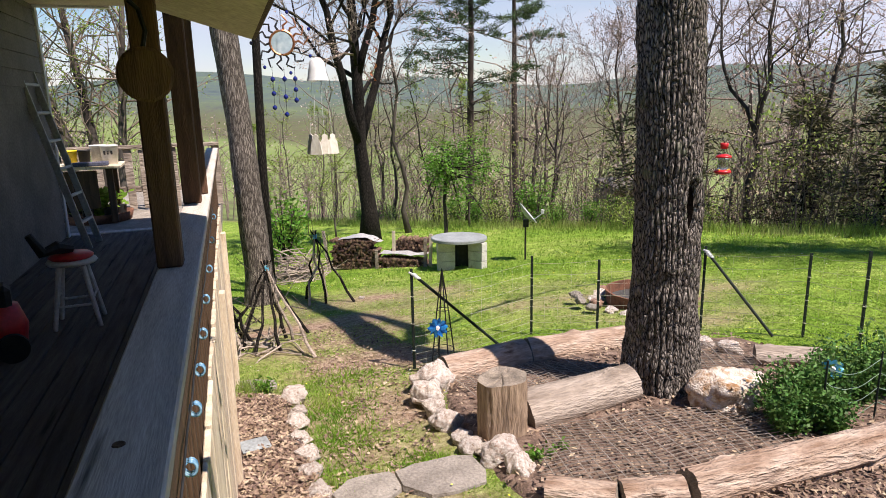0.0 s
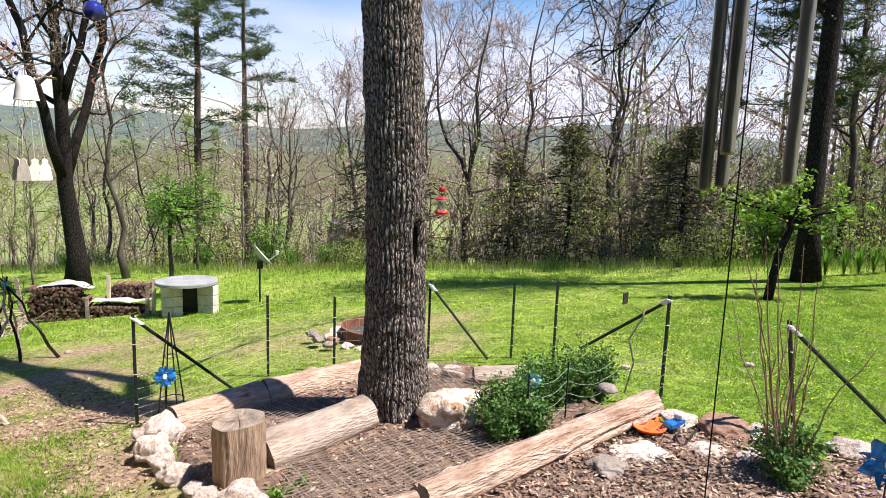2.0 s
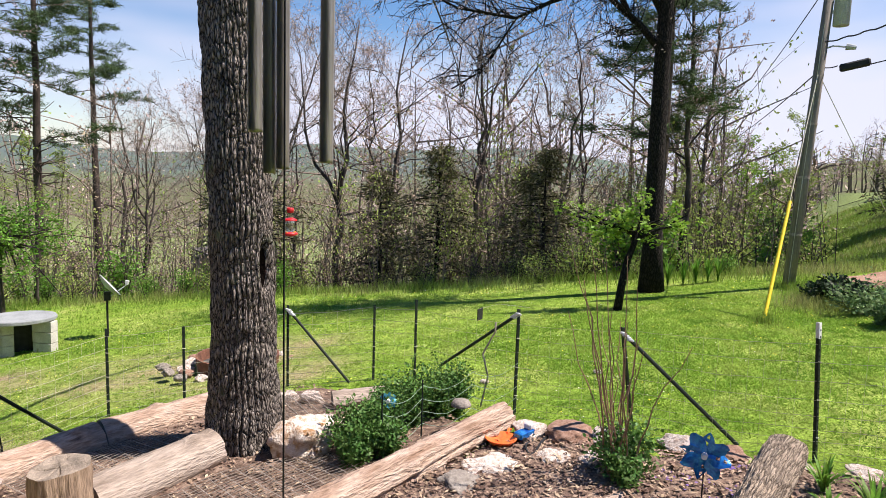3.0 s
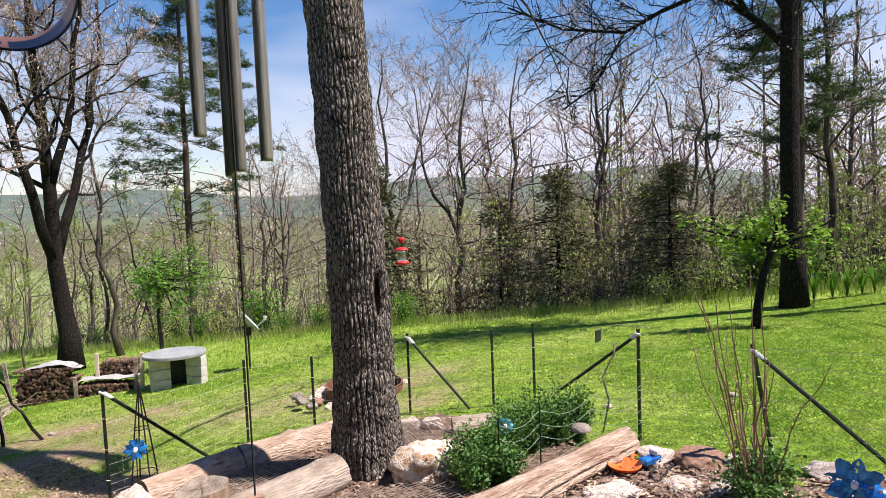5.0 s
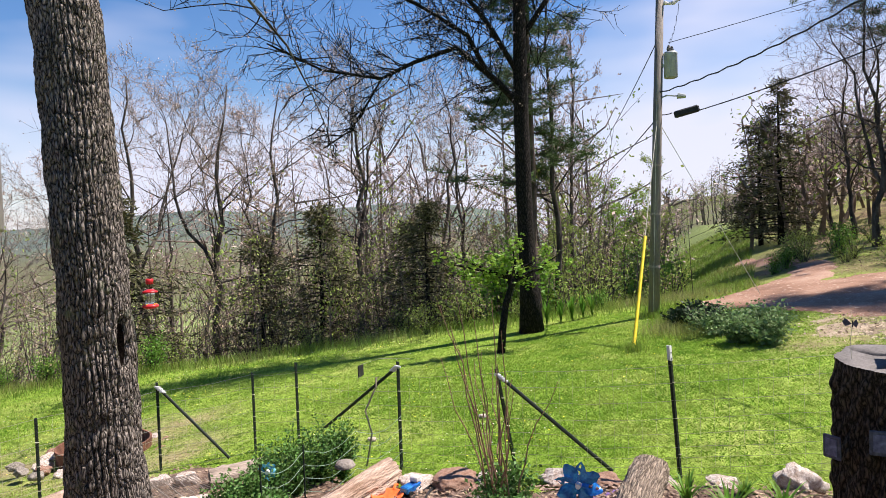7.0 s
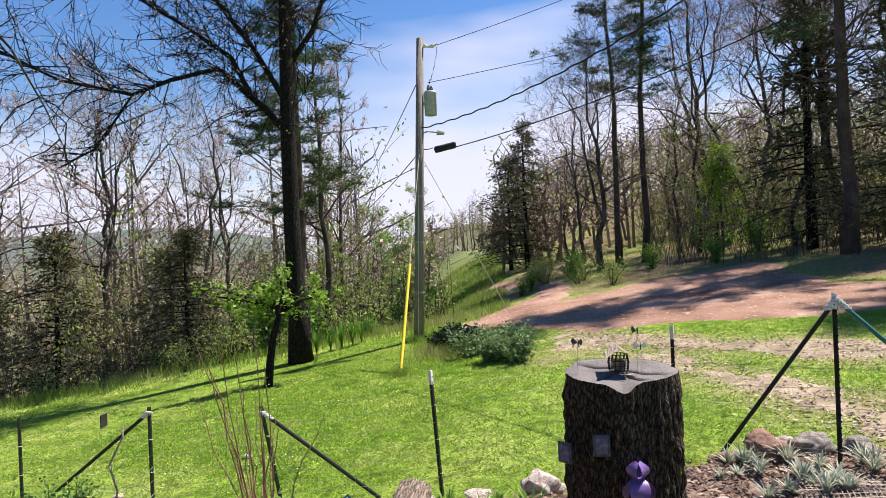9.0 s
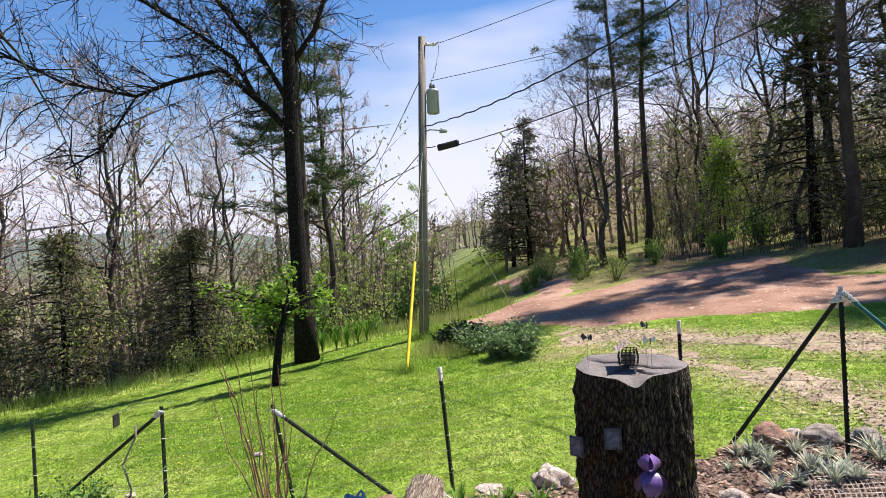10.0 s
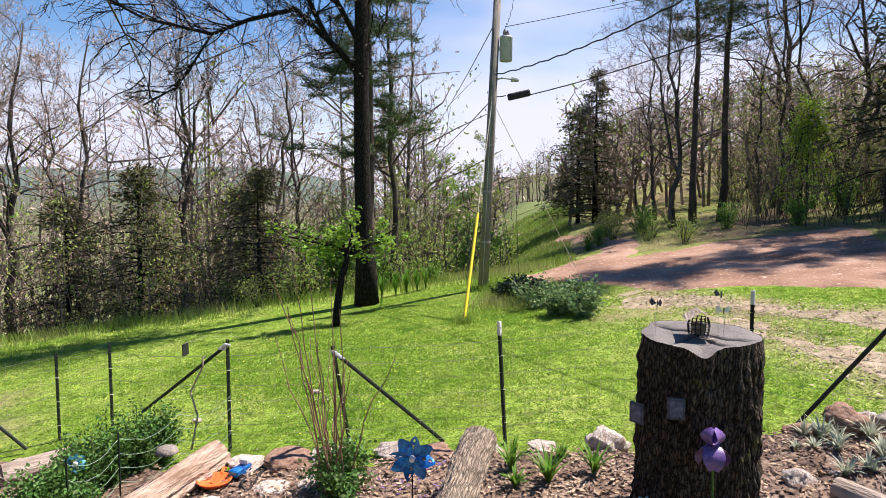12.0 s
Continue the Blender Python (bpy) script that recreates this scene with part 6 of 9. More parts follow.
def rock(x, y, r, mat="stone", k=0, flat=1.0, turn=0.0, label="pale pitted limestone rock edging the bed", sink=0.35, group="rocks round the beds", lift=0.0):
    ob = new("rock", ROCKS[(mat, k % 4)])
    ob.matrix_world = pose(x, y, h1(x, y) + r * 0.8 * flat * (1 - sink) + lift, 0, 0, turn) @ Matrix.Diagonal((r, r, r * flat, 1))
    return tagged(ob, label, "rock", group)


for i, (x, y, r, flat) in enumerate([(-0.16, 6.62, 0.23, 1.2), (-0.2, 6.22, 0.20, 1.1), (-0.12, 5.9, 0.15, 0.9), (0.02, 5.62, 0.17, 0.9), (0.14, 5.3, 0.12, 0.8), (0.2, 5.08, 0.13, 0.8), (0.44, 4.86, 0.19, 0.9),
                                     (0.56, 4.58, 0.16, 0.9), (0.35, 5.0, 0.1, 0.8)]):
    rock(x, y, r, "stone", i, flat, i * 67)
for i, (x, y, r, flat) in enumerate([(-1.68, 6.6, 0.18, 0.8), (-1.55, 6.2, 0.1, 0.8), (-1.5, 5.85, 0.15, 0.8), (-1.38, 5.5, 0.13, 0.7), (-1.22, 5.15, 0.13, 0.8), (-1.12, 4.82, 0.12, 0.8), (-1.0, 4.5, 0.14, 0.8), (-0.93, 4.2, 0.13, 0.8),
                                     (-2.1, 6.75, 0.07, 0.7), (-1.9, 6.7, 0.06, 0.7)]):
    rock(x, y, r, "stone", i + 1, flat, i * 51, "pale stone edging the bed beside the porch")
rock(2.62, 5.52, 0.36, "stone_rust", 2, 0.95, 20, "large pale brown-pitted boulder against the oak", 0.3)
rock(2.95, 5.85, 0.22, "stone", 1, 0.8, 120, "pale pitted boulder behind the oak")
for i, (x, y, r, flat) in enumerate([(2.75, 7.55, 0.13, 0.8), (3.05, 7.2, 0.16, 0.9), (3.25, 6.9, 0.17, 0.9), (2.3, 7.7, 0.12, 0.8), (1.55, 7.75, 0.09, 0.8), (1.1, 7.6, 0.08, 0.8), (3.55, 6.5, 0.15, 0.8)]):
    rock(x, y, r, "stone", i, flat, i * 77, "pale stone along the back of the oak bed")
for i, (x, y, r, flat, m) in enumerate([(3.72, 4.0, 0.27, 0.35, "stone"), (3.3, 3.88, 0.22, 0.45, "stone_grey"), (4.45, 4.32, 0.22, 0.6, "stone"), (4.72, 4.0, 0.27, 0.5, "stone_red"), (4.98, 3.72, 0.22, 0.5, "stone"), (4.25, 3.75, 0.2, 0.4, "stone"),
                                        (4.5, 3.5, 0.18, 0.4, "stone"), (5.25, 3.2, 0.2, 0.6, "stone"), (5.35, 2.75, 0.17, 0.6, "stone_red"), (5.6, 2.3, 0.13, 0.5, "stone"), (5.75, 1.85, 0.17, 0.45, "stone"), (5.93, 1.28, 0.2, 0.9, "stone"),
                                        (5.70, -0.22, 0.14, 0.9, "stone"), (5.9, -0.45, 0.09, 0.7, "stone"), (6.88, -0.52, 0.24, 0.8, "stone_red"), (6.72, -0.2, 0.18, 0.5, "stone_red"), (7.0, -0.9, 0.2, 0.8, "stone_grey"),
                                        (6.95, -1.25, 0.17, 0.8, "stone_grey"), (2.6, 3.5, 0.2, 0.3, "stone_grey"), (2.9, 3.2, 0.16, 0.3, "stone_red"), (7.05, -0.7, 0.14, 0.9, "stone")]):
    name = {"stone": "flat pale limestone at the fenced bed's edge", "stone_grey": "grey weathered stone in the wood chips", "stone_red": "reddish brown stone at the fenced bed's edge"}[m]
    rock(x, y, r, m, i, flat, i * 43, name)


def flagstone(x, y, w, d, turn, seed, label):
    rng = np.random.default_rng(seed)
    n = 9
    a = np.linspace(0, 2 * np.pi, n, endpoint=False) + rng.uniform(-0.2, 0.2, n)
    rr = rng.uniform(0.8, 1.1, n)
    top = np.column_stack([np.cos(a) * rr * w, np.sin(a) * rr * d, np.full(n, 0.05)])
    b = Build()
    v = np.concatenate([top * (1, 1, 0), top * (0.97, 0.97, 1), [[0, 0, 0.055]]])
    k = np.arange(n)
    b.add(v, np.stack([k, (k + 1) % n, n + (k + 1) % n, n + k], 1))
    b.f.append(np.stack([n + k, n + (k + 1) % n, np.full(n, 2 * n)], 1))
    ob = part("flagstone", b, M["stone_grey"])
    ob.matrix_world = pose(x, y, h1(x, y) + 0.0, 0, 0, turn)
    tagged(ob, label, "flagstone", "flagstones of the path")


flagstone(-0.02, 4.62, 0.42, 0.30, 10, 1, "large grey flagstone on the path by the bed")
flagstone(-0.62, 4.5, 0.30, 0.22, 30, 2, "grey flagstone on the trodden path")
flagstone(-2.3, 7.15, 0.35, 0.2, 10, 3, "grey stepping stone beside the porch steps")


def log(name, p, q, r, mat, label, seed, sides=26, rings=40, ends="log_end", taper=0.92, knots=3, cracks=1.0):
    """A fallen log: uneven round, lengthwise cracks and knots, cut ends as parts."""
    p, q = Vector(p), Vector(q)
    way = q - p
    ln = way.length
    root = thing(name, label, "log")
    root.matrix_world = Matrix.Translation(p) @ way.to_track_quat("X", "Z").to_matrix().to_4x4()
    rng = np.random.default_rng(seed)
    x = np.linspace(0, ln, rings)
    a = np.linspace(0, 2 * np.pi, sides, endpoint=False)
    X, A = np.meshgrid(x, a, indexing="ij")
    R = r * (1 + (taper - 1) * X / ln)
    R = R * (1 + 0.05 * waves(X * 1.2, np.cos(A) * 1.5, 1.0, seed) + 0.035 * np.sin(3 * A + X * 0.8 + seed) + 0.03 * waves(X * 6, A * 2.0, 1.0, seed + 1))
    for _ in range(int(7 * cracks)):
        ca, cx, cl = rng.uniform(0, 6.28), rng.uniform(0, ln), rng.uniform(0.2, 0.5) * ln
        da = (A - ca - 0.25 * np.sin(X * 2) + np.pi) % (2 * np.pi) - np.pi
        R = R - 0.14 * r * np.exp(-(da * 9) ** 2) * np.exp(-((X - cx) / cl) ** 4)
    for _ in range(knots):
        ca, cx = rng.uniform(0, 6.28), rng.uniform(0.1 * ln, 0.9 * ln)
        da = (A - ca + np.pi) % (2 * np.pi) - np.pi
        R = R + 0.25 * r * np.exp(-((da * r / (0.35 * r)) ** 2 + ((X - cx) / (0.4 * r)) ** 2))
    v = np.stack([X, R * np.cos(A), R * np.sin(A)], -1)
    i, j = np.meshgrid(np.arange(rings - 1), np.arange(sides), indexing="ij")
    f = np.stack([i * sides + j, i * sides + (j + 1) % sides, (i + 1) * sides + (j + 1) % sides, (i + 1) * sides + j], -1).reshape(-1, 4)
    part("bark_surface", Build().add(v.reshape(-1, 3), f), M[mat], root, smooth=True)
    for ring, x0, out in ((v[0], 0, -1), (v[-1], ln, 1)):
        b = Build()
        k = np.arange(sides)
        inner = ring * (1, 0.55, 0.55) + (0.012 * out * r / 0.15, 0, 0)
        b.add(np.concatenate([ring, inner, [[x0 + 0.006 * out, 0, 0]]]), np.stack([k, (k + 1) % sides, sides + (k + 1) % sides, sides + k], 1)[:, ::out])
        b.f.append(np.stack([sides + k, sides + (k + 1) % sides, np.full(sides, 2 * sides)], 1)[:, ::out])
        part("cut_end", b, M[ends], root)
    return root


def zg(x, y, up):
    return (x, y, h1(x, y) + up)


log("border_log", zg(0.71, 4.12, 0.10), zg(1.17, 3.97, 0.10), 0.14, "log", "short rotting piece of weathered log at the front of the bed", 1, 30, 40, cracks=2)
log("border_log", zg(1.20, 3.96, 0.10), zg(1.63, 3.96, 0.11), 0.145, "log", "short weathered debarked log at the front of the bed", 8, 30, 40, cracks=2)
log("border_log", zg(1.67, 4.00, 0.12), zg(4.42, 4.66, 0.17), 0.16, "log", "long pale weathered debarked log with cracks and knots", 2, 44, 150, knots=7, cracks=3)
log("bed_log", zg(-0.02, 6.85, 0.10), zg(0.95, 7.30, 0.12), 0.20, "log", "weathered pinkish log along the back of the oak bed", 3)
log("bed_log", zg(1.0, 7.33, 0.10), zg(2.25, 7.62, 0.10), 0.19, "log", "weathered pinkish log along the back of the oak bed", 4)
log("grey_log", zg(0.72, 5.52, 0.12), zg(1.82, 5.90, 0.18), 0.22, "log_grey", "grey rotting log lying against the oak", 5, knots=1)
log("log_offcut", zg(3.35, 6.55, 0.12), zg(3.95, 6.35, 0.12), 0.13, "log_grey", "short grey log offcut behind the green plants", 6)
log("garden_log", zg(3.1, 3.0, 0.04), zg(4.1, 2.85, 0.04), 0.06, "log", "thin pale branch lying in the wood chips", 7, 12, 24)
log("rock_log", zg(5.55, -0.45, 0.10), zg(5.25, -0.95, 0.08), 0.09, "log_grey", "grey driftwood piece among the stones", 9, 14, 20)


def stump(name, x, y, r, tall, mat, top_m, label, seed, bark=0.012, flare=0.15, ridges=20, nz=60, na=120, notch=0.0, crack=0.02):
    root = thing(name, label, "tree stump", (x, y, h1(x, y) - 0.03))
    zz = np.linspace(0, tall, nz)
    a = np.linspace(0, 2 * np.pi, na, endpoint=False)
    A, Z = np.meshgrid(a, zz)
    X, Y = np.cos(A), np.sin(A)
    ph = ridges * A + 2.4 * waves(X * 3, Z * 4 + Y * 3, 1.0, seed)
    d = bark * (1 - (1 - np.abs(np.sin(ph / 2)) ** 2) ** 2) * (0.6 + 0.4 * waves(X * 4, Z * 9, 1.0, seed + 1)) + bark * 0.5 * waves(X * 12, Z * 14 + Y * 12, 1.0, seed + 2)
    d = d * (1 - 0.75 * smooth(0.86, 1.0, Z / tall))
    lobes = 0.05 * np.sin(3 * A + seed) + 0.035 * np.sin(5 * A + 2 * seed) + 0.02 * np.sin(8 * A)
    R = r * (1 + lobes + flare * np.maximum(0, 1 - Z / (0.35 * tall)) ** 2) + d
    v = np.stack([R * np.cos(A), R * np.sin(A), Z + 0.02 * np.cos(A) * (Z / tall) - notch * np.exp(-((A - 3.42) * 5.5) ** 2) * smooth(0.8, 1.0, Z / tall)], -1)
    i, j = np.meshgrid(np.arange(nz - 1), np.arange(na), indexing="ij")
    f = np.stack([i * na + j, i * na + (j + 1) % na, (i + 1) * na + (j + 1) % na, (i + 1) * na + j], -1).reshape(-1, 4)
    part("side", Build().add(v.reshape(-1, 3), f), M[mat], root, smooth=True)
    b = Build()
    rings = [v[-1] * (s, s, 1) + (0, 0, 0.006 * math.sin(s * 9) - 0.004) for s in (1, 0.93, 0.75, 0.5, 0.25, 0.02)]
    for k, ring in enumerate(rings):
        ring[:, 2] += notch * np.exp(-((a - 3.42) * 5.5) ** 2) * (0, 0.25, 0.8, 1, 1, 1)[k]
        for ca in (1.2, 2.75, 3.9, 4.6):
            da = (a - ca + np.pi) % (2 * np.pi) - np.pi
            ring[:, 2] -= crack * np.exp(-(da * (6 + 10 * (1 - k / 6))) ** 2) * (0.3 < k / 5 < 0.95)
    k = np.arange(na)
    b.add(np.concatenate(rings), np.concatenate([np.stack([m * na + k, m * na + (k + 1) % na, (m + 1) * na + (k + 1) % na, (m + 1) * na + k], 1) for m in range(5)]))
    part("sawn_top", b, M[top_m], root, "cracked grey sawn top", smooth=True)
    return root


M["stump_bark"] = plate_bark("dark stump bark", (0.008, 0.006, 0.004), (0.13, 0.10, 0.078), 46, 0.22, 0.025, ((0.15, 0.15, 0.03), 0.62, 3.0))
M["stump_top"] = material("grey sawn stump top", [(0.10, 0.093, 0.085), (0.175, 0.16, 0.148)], 5, 0.8, 0.4, 60, spots=((0.07, 0.06, 0.05), 6.0, 0.64))
M["seat_side"] = material("split grey-brown stump side", [(0.22, 0.15, 0.10), (0.40, 0.29, 0.20)], 8, 0.9, 0.8, 40, stretch=(3, 3, 0.35), spots=((0.10, 0.07, 0.05), 5, 0.62))
stump("stump_seat", 0.50, 5.32, 0.215, 0.62, "seat_side", "log_end", "short upright stump with a flat sawn top beside the grey log", 3, 0.012, 0.06, 26)
stump("big_stump", 4.98, 0.41, 0.375, 1.36, "stump_bark", "stump_top", "tall dark sawn tree stump with rough bark", 5, 0.036, 0.10, 30, 110, 260, 0.055, 0.05)

lean = stump("bark_log", 4.56, 2.10, 0.128, 0.92, "bark_log", "log_end", "short rough-barked log leaning up at the bed's edge", 9, 0.022, 0.05, 34, 60, 150)
lean["category"] = "log"
lean.matrix_world = pose(4.10, 1.93, h1(4.85, 2.02), 0, 57, 6)

# ---- wire fence ----
POSTS = [(-0.38, 7.40, 1.07), (1.20, 8.49, 0.93), (2.05, 8.24, 0.92), (3.35, 8.02, 1.12), (4.35, 7.41, 1.15), (4.64, 6.80, 1.31), (4.84, 5.00, 1.51), (5.0, 3.70, 1.57), (5.79, 2.32, 1.82), (7.10, 0.28, 2.11), (6.59, -1.07, 2.47)]
LEAN = {7: (0.42, 0.13), 8: (0.05, -0.06)}
fence = thing("wire_fence", "welded wire garden fence on dark green steel posts", "fence")


def t_post(n):
    x, y, top = POSTS[n]
    z = h1(x, y) - 0.1
    dx, dy = LEAN.get(n, (0, 0))
    m = Matrix.Translation((x, y, 0)) @ Matrix(((1, 0, -dx / (top - z), dx * top / (top - z)), (0, 1, -dy / (top - z), dy * top / (top - z)), (0, 0, 1, 0), (0, 0, 0, 1)))
    b = Build()
    b.box((-0.017, -0.003, z), (0.017, 0.003, top), m)
    b.box((-0.003, 0.003, z), (0.003, 0.03, top), m)
    for s in np.arange(z + 0.25, top - 0.05, 0.055):
        b.box((-0.006, -0.009, s), (0.006, -0.003, s + 0.015), m)
    ob = part("steel_post", b, M["post"], fence)
    if n >= 8:
        t = Build().box((-0.019, -0.005, top - 0.13), (0.019, 0.005, top + 0.003), m)
        t.box((-0.005, 0.005, top - 0.13), (0.005, 0.032, top + 0.003), m)
        part("painted_tip", t, M["post_top"], ob, "white painted tip")
    for s in (0.25, 0.5, 0.75):
        q = m @ Vector((0, -0.006, z + (top - z) * s))
        c = Build().tube([q + Vector((-0.022, 0, 0.004)), q + Vector((0, -0.012, 0)), q + Vector((0.022, 0, -0.004))], 0.004, 5)
        part("wire_clip", c, M["wire"], ob)


for n in range(len(POSTS)):
    t_post(n)


def brace(p, q, mat="post"):
    part("brace", Build().tube([p, q], 0.019, 8), M[mat], fence, "dark slanting steel brace")
    p, w = Vector(p), (Vector(q) - Vector(p)).normalized()
    b = Build()
    for k in range(4):
        c = p + w * (0.01 + 0.03 * k)
        b.tube([c + Vector((-0.035, 0, 0.012)), c + Vector((0, -0.03, 0)), c + Vector((0.035, 0, -0.012)), c + Vector((0, 0.03, 0)), c + Vector((-0.035, 0, 0.01))], 0.013, 5)
    part("lashing", b, M["tape"], fence, "silvery tape lashing")


def top_of(n, down=0.05):
    x, y, z = POSTS[n]
    return (x, y, z - down)


brace(top_of(0), zg(0.75, 8.02, 0.0))
brace(top_of(3), zg(3.98, 7.40, 0.05), "post")
brace(top_of(6), zg(4.70, 6.30, 0.35))
brace(top_of(7), zg(5.72, 2.90, 0.0))
brace(top_of(10), zg(6.92, -0.10, 0.0))
M["teal"] = material("teal painted steel", [(0.01, 0.10, 0.09), (0.02, 0.15, 0.13)], 8, 0.45, 0.1, 40, spec=0.5)
brace(top_of(10), zg(6.35, -2.3, 0.1), "teal")


def wire_panels(route, base, tall, rows, step, mat, parent, name="wire_panel", r=0.0019, sag=0.012, seed=0):
    """Welded wire from post to post: a panel a span."""
    rng = np.random.default_rng(seed)
    for (x0, y0), (x1, y1) in zip(route, route[1:]):
        ln = math.hypot(x1 - x0, y1 - y0)
        b = Build()
        n = 9
        t = np.linspace(0, 1, n)
        lines = []
        px, py = x0 + (x1 - x0) * t, y0 + (y1 - y0) * t
        g = height(px, py)
        bow = sag * np.sin(np.pi * t)
        for z in rows:
            w = rng.normal(0, 0.006, n)
            w[[0, -1]] = 0
            lines.append(np.column_stack([px + w, py + w, g + base + z * tall - bow * 2 + rng.normal(0, 0.003, n)]))
        b.tubes(lines, np.full((len(lines), n), r * 1.25), 3)
        m = max(2, int(ln / step))
        ups = []
        for k in range(1, m):
            u = k / m
            x, y = x0 + (x1 - x0) * u, y0 + (y1 - y0) * u
            z = h1(x, y)
            ups.append([(x, y, z + base), (x + rng.normal(0, 0.004), y, z + base + tall * 0.5), (x, y, z + base + tall * max(rows) - sag * 2 * math.sin(math.pi * u))])
        b.tubes(ups, np.full((len(ups), 3), r * 0.6), 3)
        part(name, b, M[mat], parent)["kind"] = "stuff"


ROUTE = [p[:2] for p in POSTS]
wire_panels(ROUTE[:7], 0.03, 1.0, [0, 0.07, 0.16, 0.26, 0.38, 0.52, 0.68, 0.84, 1.0], 0.16, "wire", fence, seed=1)
wire_panels([ROUTE[6], (5.30, 3.80), ROUTE[8], ROUTE[9], ROUTE[10], (5.4, -4.6)], 0.03, 1.0, [0, 0.07, 0.16, 0.26, 0.38, 0.52, 0.68, 0.84, 1.0], 0.12, "wire", fence, seed=2, r=0.0017)
low_fence = thing("low_wire_fence", "low green wire fence round the leafy plants", "fence")
M["wire_green"] = material("pale green coated wire", [(0.28, 0.42, 0.30), (0.40, 0.52, 0.42)], 20, 0.5, 0)
wire_panels([(3.08, 4.86), (3.6, 4.98), (4.25, 5.02), (4.84, 4.98)], 0.08, 0.52, [0, 0.25, 0.5, 0.75, 1.0], 0.30, "wire_green", low_fence, seed=3, r=0.0022, sag=0.05)
for x, y in ((3.08, 4.86), (3.6, 4.98)):
    part("stake", Build().tube([zg(x, y, 0), zg(x, y, 0.66)], 0.008, 6), M["post"], low_fence)
part("bent_rod", Build().tube([zg(4.55, 5.25, 0.1), zg(4.6, 5.2, 0.45), zg(4.58, 5.28, 0.7), zg(4.68, 5.2, 0.95), zg(4.7, 5.22, 1.05)], 0.010, 6), M["wire_dark"], low_fence, "bent dark rod")
panel = thing("hanging_plate", "small black plate hung beside the fence brace", "plate", (4.92, 5.80, 1.30), 30)
part("plate", Build().slab((-0.075, -0.006, -0.08), (0.075, 0.006, 0.06), 0.003), M["black"], panel)
part("hanger_wire", Build().tube([(0, 0, 0.06), (0.1, -0.2, 0.12), (0.02, -0.62, 0.14)], 0.0015, 4), M["wire"], panel)


def wire_mat(poly, step, label, seed, lift, turn=0.4):
    """Wire netting laid flat on the mulch."""
    poly = np.asarray(poly, float)
    rng = np.random.default_rng(seed)
    c, s = math.cos(turn), math.sin(turn)
    lines = []
    span = 2.6
    mid = poly.mean(0)
    for ax in (0, 1):
        st = step if ax == 0 else step * 2.2
        for k in np.arange(-span, span, st):
            t = np.arange(-span, span, 0.07)
            u, w = (t, np.full_like(t, k)) if ax == 0 else (np.full_like(t, k), t)
            x, y = mid[0] + u * c - w * s, mid[1] + u * s + w * c
            y = y + 0.02 * np.sin(x * 7 + k * 3)
            ok = inside(x, y, poly)
            z = height(x, y) + lift + 0.02 * waves(x, y, 0.35, seed)
            run = []
            for q, g in zip(np.column_stack([x, y, z]), ok):
                if g:
                    run.append(q)
                else:
                    if len(run) > 3:
                        lines.append(np.array(run))
                    run = []
            if len(run) > 3:
                lines.append(np.array(run))
    b = Build()
    for ln in lines:
        b.tubes(ln[None], np.full((1, len(ln)), 0.0042), 3)
    tagged(part("wire_netting", b, M["wire_dark"]), label, "netting", kind="stuff")


wire_mat([(0.65, 4.3), (1.6, 4.15), (2.9, 4.45), (2.75, 5.2), (1.9, 5.45), (0.85, 5.3)], 0.055, "rusty wire netting laid over the mulch before the oak", 1, 0.11, 0.15)
wire_mat([(0.05, 6.6), (0.5, 5.7), (1.6, 6.2), (1.75, 6.9), (1.4, 7.2), (0.3, 6.8)], 0.06, "rusty wire netting laid over the mulch behind the log", 2, 0.11, 0.35)
wire_mat([(2.55, 6.2), (3.3, 6.2), (3.3, 6.9), (2.6, 7.5)], 0.05, "rusty wire netting laid over the mulch behind the oak", 3, 0.16, -0.1)
wire_mat([(5.2, -0.6), (6.3, -0.75), (6.3, -1.9), (5.2, -1.9)], 0.035, "grey wire netting laid flat in the bed", 4, 0.09, 0.1)

# ---- garden plants ----


M["sage"] = material("grey green perennial leaves", [(0.10, 0.18, 0.06), (0.22, 0.31, 0.13)], 4, 0.7, 0, island=0.35, through_light=0.3)


def leafy_clump(name, label, x, y, tall, wide, leaf, count, seed, mat, stems=12):
    wood, leaves = shrub(seed, tall, wide, leaf, count, stems, 0.1)
    root = thing(name, label, "plant", (x, y, h1(x, y)))
    part("stem_mass", wood, M["weed"], root)["kind"] = "stuff"
    part("leaves", leaves, M[mat], root)["kind"] = "stuff"
    return root


